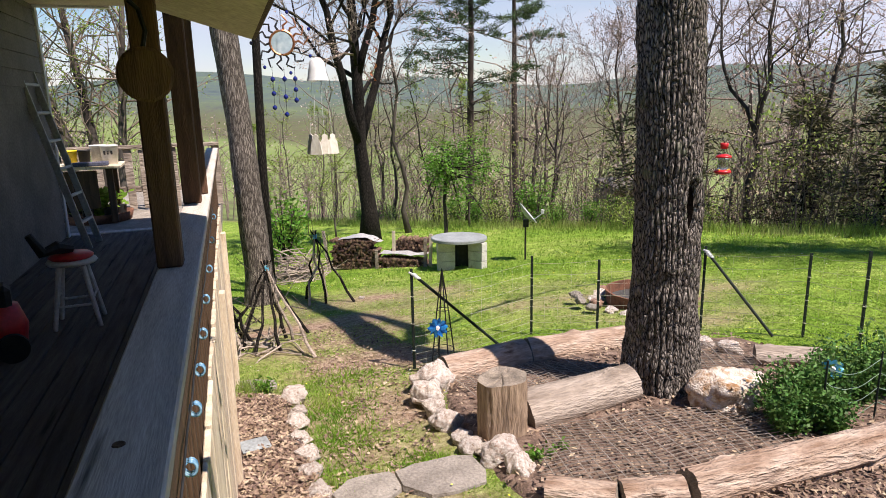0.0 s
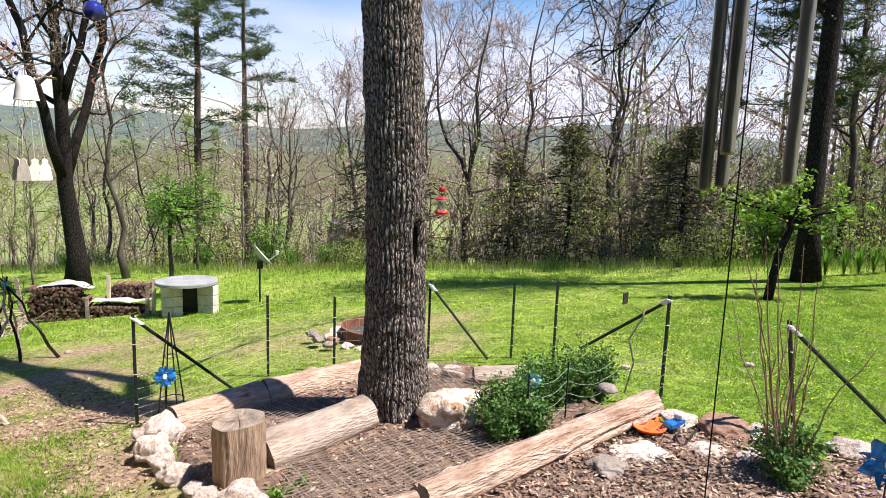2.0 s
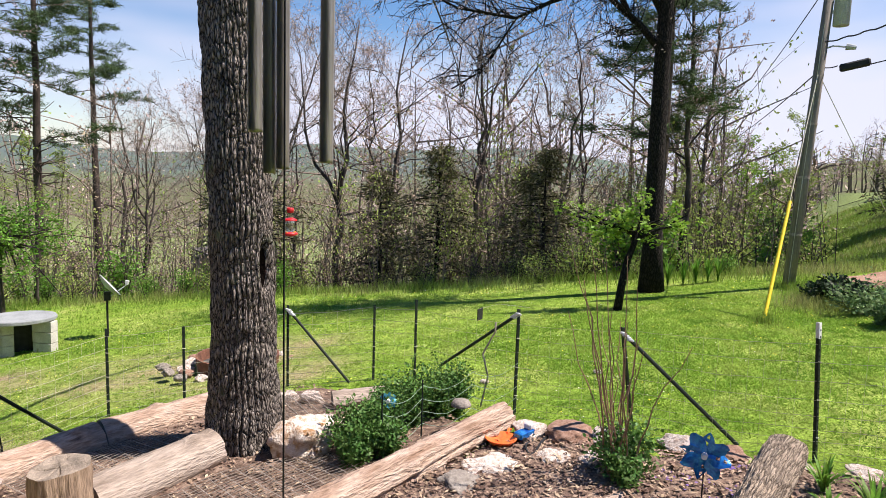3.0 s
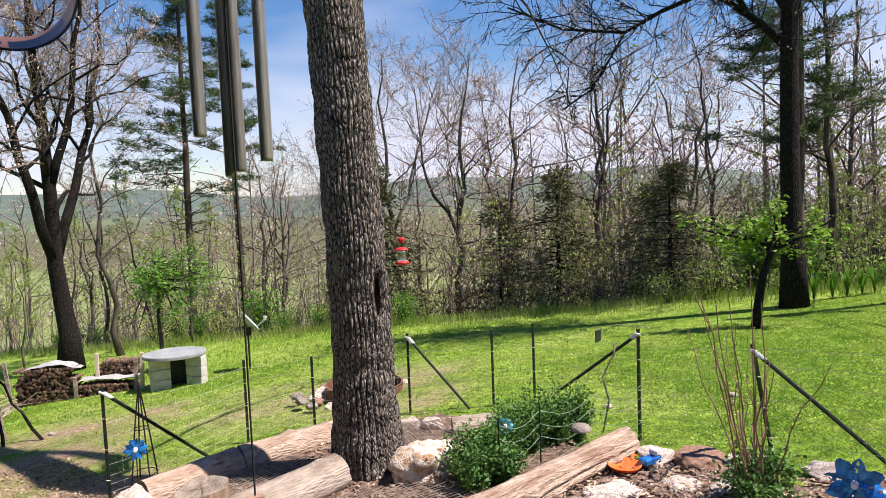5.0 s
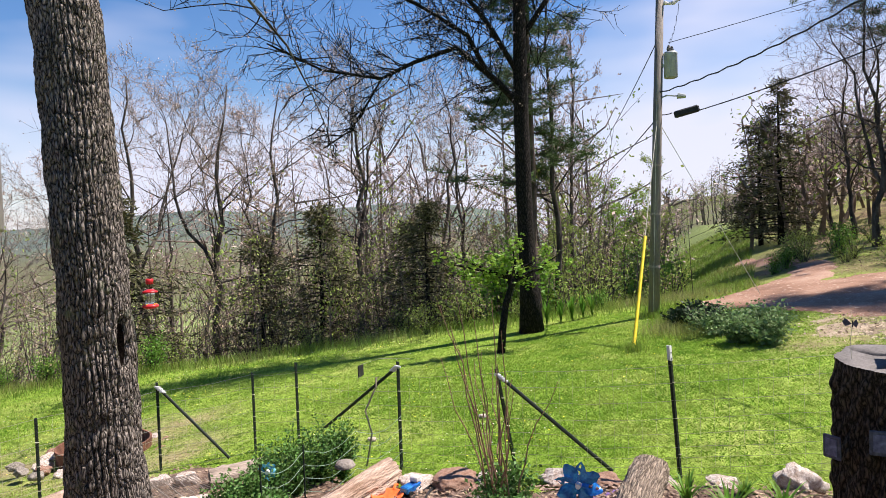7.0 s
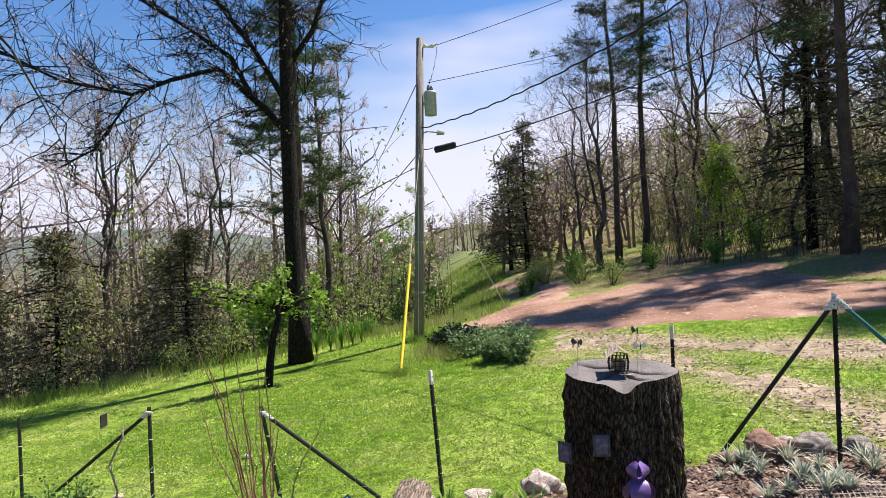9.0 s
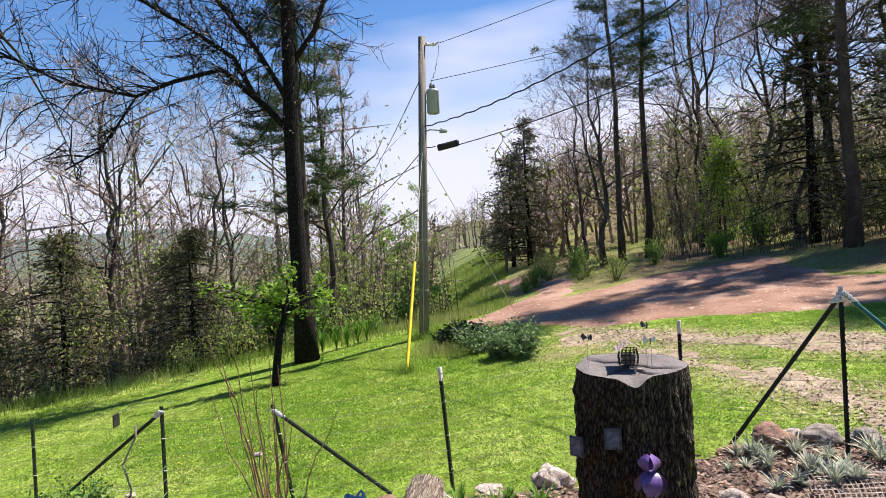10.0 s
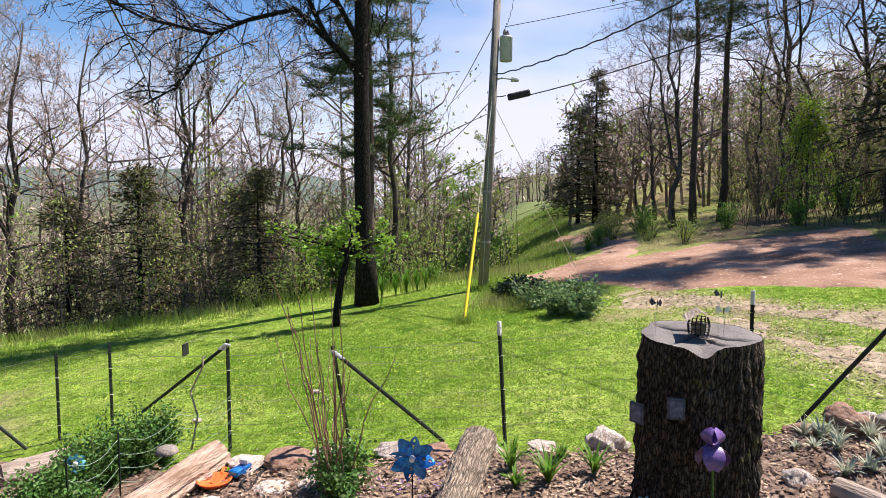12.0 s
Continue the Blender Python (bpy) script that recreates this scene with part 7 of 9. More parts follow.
for i, (x, y, t, w) in enumerate([(2.86, 5.08, 0.55, 0.27), (3.15, 5.10, 0.50, 0.25), (3.45, 5.25, 0.60, 0.28), (3.75, 5.35, 0.62, 0.28), (4.05, 5.42, 0.62, 0.28), (4.3, 5.4, 0.55, 0.25), (3.5, 5.55, 0.5, 0.28), (3.0, 4.98, 0.45, 0.22), (2.78, 4.82, 0.42, 0.2), (3.12, 4.78, 0.42, 0.2)]):
    leafy_clump("mint_plant", "dense green leafy herb behind low wire", x, y, t * 1.2, w, 0.045, 2100, 60 + i, "weed", 30)["group"] = "leafy herbs beside the oak"
for i, (x, y, t, w, m, n) in enumerate([(2.75, 4.85, 0.12, 0.12, "weed", 160), (0.72, 4.75, 0.14, 0.16, "leaf", 220), (0.95, 4.9, 0.12, 0.12, "leaf", 120), (1.45, 7.35, 0.16, 0.09, "leaf_bright", 90), (-2.1, 6.95, 0.22, 0.2, "leaf", 220),
                                        (4.42, 3.14, 0.48, 0.32, "weed", 2300), (4.28, 2.98, 0.34, 0.26, "weed", 1100), (11.5, 3.95, 0.55, 0.42, "weed", 1100), (11.35, 3.4, 0.5, 0.40, "weed", 1000), (11.9, 3.6, 0.6, 0.45, "weed", 900), (12.3, 4.6, 0.6, 0.6, "weed", 900)]):
    leafy_clump("leafy_weed", "low green leafy weed at the bed's edge" if n < 300 else "bushy green perennial clump", x, y, t, w, 0.05 if x < 10 else 0.08, n if x < 10 else int(n * 1.4), 80 + i, m if x < 10 else "sage")


# dark clumps added where the grass beside the bush only lies in shadow
M["shadow_leaf"] = material("dark leaves in place of a shadow", [(0.012, 0.028, 0.010), (0.03, 0.055, 0.02)], 4, 0.6, 0, island=0.35, through_light=0.1)
for i, (x, y, t, w) in enumerate([(12.75, 5.05, 0.40, 0.42), (13.25, 5.35, 0.42, 0.45), (12.95, 5.65, 0.38, 0.4)]):
    leafy_clump("low_evergreen", "low dark clump put in place of a shadow beside the drive", x, y, t, w, 0.10, 1300, 180 + i, "shadow_leaf", 16)


def strappy(name, label, x, y, tall, count, seed, mat, wide=0.028, spread=0.6):
    """Long arching leaves from one base."""
    rng = np.random.default_rng(seed)
    b = Build()
    for _ in range(count):
        az, out = rng.uniform(0, 6.28), rng.uniform(0.15, spread)
        ln = tall * rng.uniform(0.6, 1.15)
        d = np.array([math.cos(az), math.sin(az), 0])
        sd = np.array([-d[1], d[0], 0]) * wide / 2
        t = np.linspace(0, 1, 6)[:, None]
        mid = d * out * ln * (t ** 1.6) + np.array([0, 0, 1]) * ln * (t - 0.45 * out * t ** 2.5)
        w = np.array([0.6, 1, 1, 0.85, 0.55, 0.04])[:, None]
        v = np.concatenate([mid - sd * w, mid + sd * w])
        k = np.arange(5)
        b.add(v, np.stack([k, k + 1, 6 + k + 1, 6 + k], 1))
    root = thing(name, label, "plant", (x, y, h1(x, y) + 0.03))
    part("leaves", b, M[mat], root)["kind"] = "stuff"
    return root


for i, (x, y, t) in enumerate([(5.22, 1.92, 0.36), (5.08, 1.52, 0.34), (5.36, 1.24, 0.32), (5.55, 1.6, 0.2), (4.95, 1.75, 0.22)]):
    strappy("daylily", "clump of bright green strappy lily leaves", x, y, t, 34, 100 + i, "leaf", 0.026, 0.8)["group"] = "lilies along the bed"
for i, (x, y) in enumerate([(12.95, 9.1), (13.25, 8.9), (13.5, 8.75), (13.75, 8.6), (12.75, 9.35), (14.0, 8.5)]):
    strappy("iris_clump", "clump of upright green iris leaves by the dark tree", x, y, 0.62, 26, 120 + i, "leaf", 0.05, 0.35)["group"] = "irises by the dark tree"
rng = np.random.default_rng(56)
for i in range(26):
    x, y = rng.uniform(5.75, 6.75), rng.uniform(-1.3, -0.12)
    strappy("lambs_ear", "silvery woolly-leaved plant in the wood chips", x, y, rng.uniform(0.12, 0.27), int(rng.uniform(22, 48)), 140 + i, "silver_leaf", 0.017, 0.95)["group"] = "silvery plants among the stones"
rng = np.random.default_rng(55)
wand = thing("wand_shrub", "bare reddish wand shrub with tiny leaf buds", "shrub", zg(4.35, 3.12, 0))
wood_b, bud_b, at = Build(), Build(), []
for k in range(17):
    az, out = rng.uniform(0, 6.28), rng.uniform(0.05, 0.5)
    tall = rng.uniform(1.0, 1.95)
    p = np.array([0.06 * math.cos(az), 0.06 * math.sin(az), 0])
    q = [p + np.array([math.cos(az) * out * s ** 1.3, math.sin(az) * out * s ** 1.3, tall * s]) + rng.normal(0, 0.018, 3) * (s > 0) for s in np.linspace(0, 1, 8)]
    wood_b.tube(q, np.linspace(0.009, 0.003, 8), 5)
    at += [q[int(f)] + (q[min(int(f) + 1, 7)] - q[int(f)]) * (f % 1) for f in rng.uniform(1, 7, 22)]
at = np.array(at) + rng.normal(0, 0.008, (len(at), 3))
w = rand_dirs(rng, len(at))
bud_b.cards(at, 0.022, 0.011, w, cross_unit(w, rand_dirs(rng, len(at))))
M["wand"] = material("reddish tan wands", [(0.20, 0.11, 0.07), (0.33, 0.20, 0.13)], 8, 0.8, 0)
part("stem_mass", wood_b, M["wand"], wand)["kind"] = "stuff"
part("leaf_buds", bud_b, M["leaf"], wand)["kind"] = "stuff"
p = np.column_stack([rng.uniform(4.5, 5.3, 120), rng.uniform(2.15, 3.0, 120)])
p3 = np.column_stack([p, height(*p.T) + 0.08])
w = rand_dirs(rng, 120) * (1, 1, 0.3)
tagged(part("creeping_flowers", Build().cards(p3, 0.03, 0.03, w, cross_unit(w, np.tile((0, 0, 1.0), (120, 1)))), M["purple"]), "tiny purple flowers by the leaning log", "flowers", kind="stuff")

# ---- yard things ----


def firewood_stack():
    root = thing("firewood_stack", "stacked split firewood between leaning boards, partly under grey plastic", "woodpile", (-2.82, 15.67, h1(-2.82, 15.67)), -16.8)
    rng = np.random.default_rng(2)
    meshes = []
    for k in range(5):
        n = rng.integers(5, 8)
        a = np.sort(rng.uniform(0, 6.28, n))
        rr = rng.uniform(0.75, 1.1, n)
        b = Build()
        v = np.array([(math.cos(q) * w * 0.044, y, math.sin(q) * w * 0.044) for y in (0, 0.36) for q, w in zip(a, rr)])
        i = np.arange(n)
        b.add(np.concatenate([v, [[0, -0.004, 0], [0, 0.364, 0]]]), np.stack([i, (i + 1) % n, n + (i + 1) % n, n + i], 1))
        b.f.append(np.stack([np.full(n, 2 * n), (i + 1) % n, i], 1))
        b.f.append(np.stack([np.full(n, 2 * n + 1), n + i, n + (i + 1) % n], 1))
        meshes.append(b.mesh("split_log", M["firewood"]))
    for u0, u1, tall, back in ((0.05, 1.25, 0.82, 0.0), (1.28, 2.5, 0.42, 0.0), (1.5, 2.4, 0.78, 0.45)):
        z = 0.10
        row = 0
        while z < tall:
            for u in np.arange(u0 + 0.038 * (row % 2), u1, 0.076):
                if z > tall - 0.2 and abs(u - (u0 + u1) / 2) > (u1 - u0) * rng.uniform(0.35, 0.55):
                    continue
                if back and z < 0.42:
                    continue
                ob = new("split_log", meshes[rng.integers(0, 5)])
                ob.parent = root
                ob.matrix_local = pose(u + rng.normal(0, 0.008), back + rng.normal(0, 0.02), z + rng.normal(0, 0.006), 0, rng.uniform(0, 360), 0)
            z += 0.067
            row += 1
    for y in (0.06, 0.3):
        part("skid", Build().slab((0, y, 0.0), (2.6, y + 0.06, 0.05), 0.004), M["log_grey"], root)
    for u, lean, tall in ((-0.02, -0.10, 1.02), (1.27, 0.0, 0.6), (2.5, 0.03, 0.95), (2.62, 0.05, 1.05), (1.55, 0.02, 1.0)):
        part("board", Build().slab((-0.04, -0.03, 0), (0.04, 0.0, tall), 0.004, pose(u, -0.02 if u != 1.55 else 0.4, 0, 0, math.degrees(lean), 0)), M["wood_pale" if u in (1.55, 2.62) else "log_grey"], root)
    for u0, u1, z0, y0, seed in ((0.15, 1.3, 0.88, 0.0, 3), (1.3, 2.5, 0.50, 0.0, 4)):
        X, Y = np.meshgrid(np.linspace(u0, u1, 26), np.linspace(y0 + 0.04, y0 + 0.4, 12), indexing="ij")
        Z = z0 - 0.12 * (2 * (X - u0) / (u1 - u0) - 1) ** 2 * (z0 > 0.6) + 0.03 * waves(X * 5, Y * 6, 1.0, seed) 
        part("plastic_cover", Build().add(np.stack([X, Y, Z], -1).reshape(-1, 3), grid_faces(26, 12)), M["tarp"], root, "crumpled grey plastic", smooth=True)


firewood_stack()


def stone_table():
    x, y = 0.37, 14.45
    root = thing("stone_table", "grey round slab table on concrete block legs", "table", (x, y, h1(x, y)), -3)
    n = 40
    a = np.linspace(0, 2 * np.pi, n, endpoint=False)
    b = Build()
    ring = np.column_stack([np.cos(a) * 0.64, np.sin(a) * 0.55, np.zeros(n)])
    v = np.concatenate([ring * 0.98 + (0, 0, 0.66), ring + (0, 0, 0.67), ring + (0, 0, 0.72), ring * 0.985 + (0, 0, 0.735), [[0, 0, 0.737], [0, 0, 0.66]]])
    k = np.arange(n)
    b.add(v, np.concatenate([np.stack([m * n + k, m * n + (k + 1) % n, (m + 1) * n + (k + 1) % n, (m + 1) * n + k], 1) for m in range(3)]))
    b.f.append(np.stack([3 * n + k, 3 * n + (k + 1) % n, np.full(n, 4 * n)], 1))
    b.f.append(np.stack([k, np.full(n, 4 * n + 1), (k + 1) % n], 1))
    part("table_top", b, M["slate"], root)
    # black panel put in for the deep shade under the table top
    part("back_board", Build().slab((-0.40, 0.10, 0.01), (0.40, 0.125, 0.64), 0.004), M["black"], root, "black panel standing for the shade between the legs")
    for ux, uy, turn in ((-0.30, -0.15, 8), (0.42, -0.15, -6)):
        for lv in range(3):
            w = Build()
            m = pose(ux, uy, 0.0, 0, 0, turn + lv * 2 + (90 if ux < 0 else 55))
            z0, z1 = 0.005 + lv * 0.217, 0.005 + lv * 0.217 + 0.205
            for y0, y1 in ((-0.2, -0.165), (-0.02, 0.015), (0.165, 0.2)):
                w.slab((-0.095, y0, z0), (0.095, y1, z1), 0.004, m)
            w.slab((-0.095, -0.166, z0), (-0.06, 0.166, z1), 0.003, m)
            w.slab((0.06, -0.166, z0), (0.095, 0.166, z1), 0.003, m)
            part("concrete_block", w, M["concrete"], root)


stone_table()


def fire_pit():
    x, y = 3.22, 9.85
    root = thing("fire_pit", "stone-ringed fire pit with a rusty steel rim", "fire pit", (x, y, h1(x, y)))
    n = 36
    a = np.linspace(0, 2 * np.pi, n, endpoint=False)
    k = np.arange(n)
    ring = np.column_stack([np.cos(a), np.sin(a), np.zeros(n)])
    b = Build()
    v = np.concatenate([ring * (0.62, 0.62, 1) + (0, 0, 0.0), ring * (0.64, 0.64, 1) + (0, 0, 0.21), ring * (0.61, 0.61, 1) + (0, 0, 0.21), ring * (0.59, 0.59, 1)])
    b.add(v, np.concatenate([np.stack([m * n + k, m * n + (k + 1) % n, (m + 1) * n + (k + 1) % n, (m + 1) * n + k], 1) for m in range(3)]))
    part("steel_rim", b, M["rust"], root, "rusty steel rim")
    c = Build().add(np.concatenate([ring * (0.6, 0.6, 1) + (0, 0, 0.05), [[0, 0, 0.09]]]), np.stack([k, (k + 1) % n, np.full(n, n)], 1))
    part("ash_bed", c, M["ash"], root)
    rng = np.random.default_rng(3)
    for i in range(17):
        t = i / 17 * 6.283 + rng.uniform(-0.08, 0.08)
        r = rng.uniform(0.09, 0.14)
        d = rng.uniform(0.76, 0.86)
        ob = new("pit_stone", ROCKS[("stone" if i % 3 else "stone_red", i % 4)])
        ob.parent = root
        ob.matrix_local = pose(math.cos(t) * d, math.sin(t) * d, r * 0.25, 0, 0, rng.uniform(0, 360)) @ Matrix.Diagonal((r * 1.15, r, r * 0.75, 1))
    for i in range(3):
        t = 3.0 + i * 0.3
        ob = new("pit_stone", ROCKS[("stone_grey", i)])
        ob.parent = root
        ob.matrix_local = pose(math.cos(t) * 1.1, math.sin(t) * 1.1, 0.1, 0, 0, i * 70) @ Matrix.Diagonal((0.11, 0.10, 0.09, 1))


fire_pit()


def satellite_dish():
    x, y = 1.96, 15.0
    z = h1(x, y)
    root = thing("satellite_dish", "old grey satellite dish tilted on a thin pole", "satellite dish", (x, y, z))
    part("pole", Build().tube([(0, 0, -0.1), (0, 0, 0.85)], 0.022, 8), M["iron"], root)
    part("mount", Build().slab((-0.06, -0.05, 0.80), (0.07, 0.05, 0.99), 0.01), M["iron"], root, "black mounting bracket")
    n, m = 28, 6
    b = Build()
    rows = []
    for i in range(m + 1):
        r = i / m
        rows.append([(math.cos(t) * 0.30 * r, math.sin(t) * 0.30 * r, 0.09 * r * r) for t in np.linspace(0, 2 * np.pi, n, endpoint=False)])
    mat = pose(0.0, 0, 1.08, 0, 50, -3)
    v = np.array([mat @ Vector(p) for row in rows for p in row])
    back = np.array([mat @ (Vector(p) + Vector((0, 0, -0.012))) for row in rows for p in row])
    k = np.arange(n)
    f = np.concatenate([np.stack([i * n + k, i * n + (k + 1) % n, (i + 1) * n + (k + 1) % n, (i + 1) * n + k], 1) for i in range(m)])
    b.add(v, f)
    b.add(back, f[:, ::-1])
    part("dish", b, M["steel_grey"], root, smooth=True)
    part("feed_arm", Build().tube([(0, 0, 0.85), mat @ Vector((0.2, 0, 0.02)), mat @ Vector((0.22, 0, 0.34))], 0.012, 6), M["steel_grey"], root)
    part("feed_horn", Build().tube([mat @ Vector((0.22, 0, 0.32)), mat @ Vector((0.16, 0, 0.39))], [0.03, 0.045], 10), M["white_paint"], root)


satellite_dish()


def tripod(x, y, tall, feet, seed, label, extra=0):
    root = thing("stick_tripod", label, "plant support", zg(x, y, 0))
    rng = np.random.default_rng(seed)
    top = np.array([0, 0, tall])
    for i, (fx, fy) in enumerate(feet):
        f = np.array([fx, fy, h1(x + fx, y + fy) - h1(x, y)])
        q = [f + (top - f) * s * 1.12 + rng.normal(0, 0.025, 3) * (0 < s < 0.95) for s in np.linspace(0, 1, 7)]
        part("stick", Build().tube(q, np.linspace(0.028, 0.012, 7), 6), M["bark_dark" if i % 3 else "log_grey"], root)
        for _ in range(2):
            s = q[rng.integers(2, 6)]
            part("side_twig", Build().tube([s, s + rng.normal(0, 0.12, 3) + (0, 0, 0.12), s + rng.normal(0, 0.2, 3) + (0, 0, 0.3)], [0.009, 0.007, 0.004], 4), M["bark"], root)
    b = Build()
    for k in range(4):
        z = tall - 0.02 + 0.02 * k
        b.tube([(math.cos(t) * 0.035, math.sin(t) * 0.035, z + 0.004 * t) for t in np.linspace(0, 6.28, 8)], 0.006, 5, cap=False)
    part("twine", b, M["cyan"], root, "pale blue twine")
    return root


tripod(-2.6, 9.2, 1.15, [(-0.55, 0.3), (-0.35, -0.3), (0.15, 0.25), (0.85, -1.0), (0.25, -0.5), (-0.7, -0.1), (0.3, 0.05), (-0.1, -0.55), (0.45, 0.45)], 1, "leaning tripod of crooked sticks tied at the top")
tripod(-3.2, 9.0, 0.95, [(-0.3, 0.35), (-0.45, -0.25), (0.35, 0.1), (0.3, -0.5), (0.05, 0.6)], 2, "low tripod of crooked grey sticks")
tripod(-2.45, 12.15, 1.25, [(-0.1, -0.45), (0.2, -0.35), (0.75, -0.4), (0.1, 0.3), (-0.3, 0.25)], 3, "tripod of sticks tied with blue twine")
rng = np.random.default_rng(71)
for k in range(9):
    x, y = -2.7 + rng.uniform(-0.8, 0.8), 8.2 + rng.uniform(-0.9, 1.2)
    a, ln = rng.uniform(0, 6.28), rng.uniform(0.4, 1.1)
    e = (x + math.cos(a) * ln, y + math.sin(a) * ln)
    ob = part("fallen_stick", Build().tube([zg(x, y, 0.02), zg((x + e[0]) / 2, (y + e[1]) / 2 + 0.05, 0.05), zg(*e, 0.03)], [0.014, 0.011, 0.006], 5), M["log_grey"])
    tagged(ob, "dry grey stick lying on the trodden ground", "stick", "sticks on the ground")


def brush_pile(x, y, label, seed, count=150, wide=0.9, tall=0.75):
    r = np.random.default_rng(seed)
    b = Build()
    lines = []
    for _ in range(count):
        p = np.array([r.normal(0, wide * 0.4), r.normal(0, wide * 0.3), abs(r.normal(0, tall * 0.4))])
        d = r.normal(0, 1, 3) * (1, 0.8, 0.35)
        d /= np.linalg.norm(d)
        ln = r.uniform(0.4, 1.1)
        q = np.array([p - d * ln / 2, p + r.normal(0, 0.05, 3), p + d * ln / 2])
        q[:, 2] = np.maximum(q[:, 2], 0.01)
        lines.append(q)
    b.tubes(lines, np.tile((0.016, 0.013, 0.007), (count, 1)), 4)
    ob = part("brush_pile", b, M["log_grey"])
    ob.location = zg(x, y, 0)
    tagged(ob, label, "brush pile", kind="stuff")


brush_pile(-3.55, 14.9, "heap of grey cut branches beside the woodpile", 5)
brush_pile(-3.1, 8.9, "scatter of thin sticks under the tripods", 6, 45, 1.2, 0.25)


def obelisk():
    x, y = -0.02, 7.35
    root = thing("garden_obelisk", "slim black wire obelisk beside the fence post", "plant support", zg(x, y, 0))
    for i in range(4):
        a = i * math.pi / 2 + 0.4
        part("leg", Build().tube([(math.cos(a) * 0.16, math.sin(a) * 0.16, 0), (math.cos(a) * 0.08, math.sin(a) * 0.08, 0.7), (0, 0, 1.25)], 0.008, 5), M["iron"], root)
    for z, r in ((0.25, 0.135), (0.5, 0.105), (0.75, 0.075)):
        part("hoop", Build().tube([(math.cos(t) * r, math.sin(t) * r, z) for t in np.linspace(0, 6.283, 14)], 0.005, 5, cap=False), M["iron"], root)


obelisk()


def pinwheel(name, label, at, r, petals, mat, stake_z, face, holes=False, tilt=75):
    """A wind spinner: curled petals round a hub on a stake."""
    root = thing(name, label, "wind spinner", at, face)
    z0 = stake_z - at[2]
    part("stake", Build().tube([(0, 0.02, z0), (0, 0.02, 0)], 0.006 if r > 0.1 else 0.004, 6), M["iron"], root)
    hub = Build().tube([(0, -0.045, 0), (0, 0.025, 0)], [0.02, 0.024], 10)
    part("hub", hub, M["white"], root)
    for i in range(petals):
        a = 2 * math.pi * i / petals + 0.2
        m = pose(0, 0, 0, tilt - 75, math.degrees(a), 0) @ pose(0, 0, 0, 0, 0, 30 if i % 2 else -14)
        n = 7
        v = []
        for j in range(n):
            s = j / (n - 1)
            w = math.sin(math.pi * (0.08 + 0.86 * s) ** 0.85) * 0.30 * r
            for side in (-1, -0.5, 0, 0.5, 1):
                v.append(m @ Vector((side * w, -0.10 * r * side * math.sin(s * 2.4) - 0.10 * r * s * s + 0.012 * abs(side) * (j % 2), 0.12 * r + 0.88 * r * s)))
        f = [(j * 5 + c, j * 5 + c + 1, (j + 1) * 5 + c + 1, (j + 1) * 5 + c) for j in range(n - 1) for c in range(4) if not (holes and j in (2, 4) and c in (1, 2) and i % 2 == 0 and (j + c) % 2)]
        b = Build().add(np.array(v), np.array(f))
        part("petal", b, M[mat], root, smooth=True)
    return root


pinwheel("flower_pinwheel", "large metallic blue flower pinwheel on a stake", (4.43, 2.40, 0.95), 0.185, 8, "blue", h1(4.43, 2.4), -60, True)
pinwheel("small_pinwheel", "small glossy blue pinwheel by the fence", (-0.08, 7.12, 0.43), 0.12, 10, "blue", h1(-0.08, 7.12), 0)
pinwheel("small_pinwheel", "small pale cyan pinwheel among the herbs", (3.28, 5.10, 0.72), 0.09, 9, "cyan", h1(3.28, 5.1), -35)
pinwheel("small_pinwheel", "small cyan flower spinner at the stump's foot", (4.52, 0.62, 0.98), 0.075, 8, "cyan", h1(4.52, 0.62), -80)


def hummingbird_feeder():
    x, y, z = 2.60, 5.98, 2.28
    root = thing("hummingbird_feeder", "red hummingbird feeder with a glass bottle hung beside the oak", "bird feeder", (x, y, z))

    def turned(profile, n=20):
        a = np.linspace(0, 2 * np.pi, n, endpoint=False)
        v = np.concatenate([np.column_stack([np.cos(a) * r, np.sin(a) * r, np.full(n, h)]) for r, h in profile])
        k = np.arange(n)
        return Build().add(v, np.concatenate([np.stack([m * n + k, m * n + (k + 1) % n, (m + 1) * n + (k + 1) % n, (m + 1) * n + k], 1) for m in range(len(profile) - 1)]))

    part("base", turned([(0.002, 0), (0.055, 0.002), (0.078, 0.02), (0.072, 0.035), (0.05, 0.045), (0.002, 0.047)]), M["red"], root, "red feeding dish", smooth=True)
    part("bottle", turned([(0.045, 0.046), (0.05, 0.06), (0.044, 0.11), (0.05, 0.155)]), M["glass"], root, "clear glass bottle", smooth=True)
    part("cap", turned([(0.002, 0.152), (0.073, 0.155), (0.068, 0.168), (0.03, 0.186), (0.002, 0.188)]), M["red"], root, smooth=True)
    part("ant_cup", turned([(0.002, 0.235), (0.034, 0.236), (0.036, 0.285), (0.030, 0.287), (0.002, 0.25)]), M["red"], root, smooth=True)
    part("hook", Build().tube([(0, 0, 0.186), (0, 0, 0.30), (-0.03, 0.02, 0.325), (-0.12, 0.06, 0.31), (-0.3, 0.12, 0.27)], 0.004, 6), M["iron"], root)
    for i in range(5):
        a = i * 1.257
        part("feeding_port", Build().tube([(math.cos(a) * 0.055, math.sin(a) * 0.055, 0.036), (math.cos(a) * 0.062, math.sin(a) * 0.062, 0.048)], [0.010, 0.005], 8), M["yellow"], root)
    return turned


turned = hummingbird_feeder()


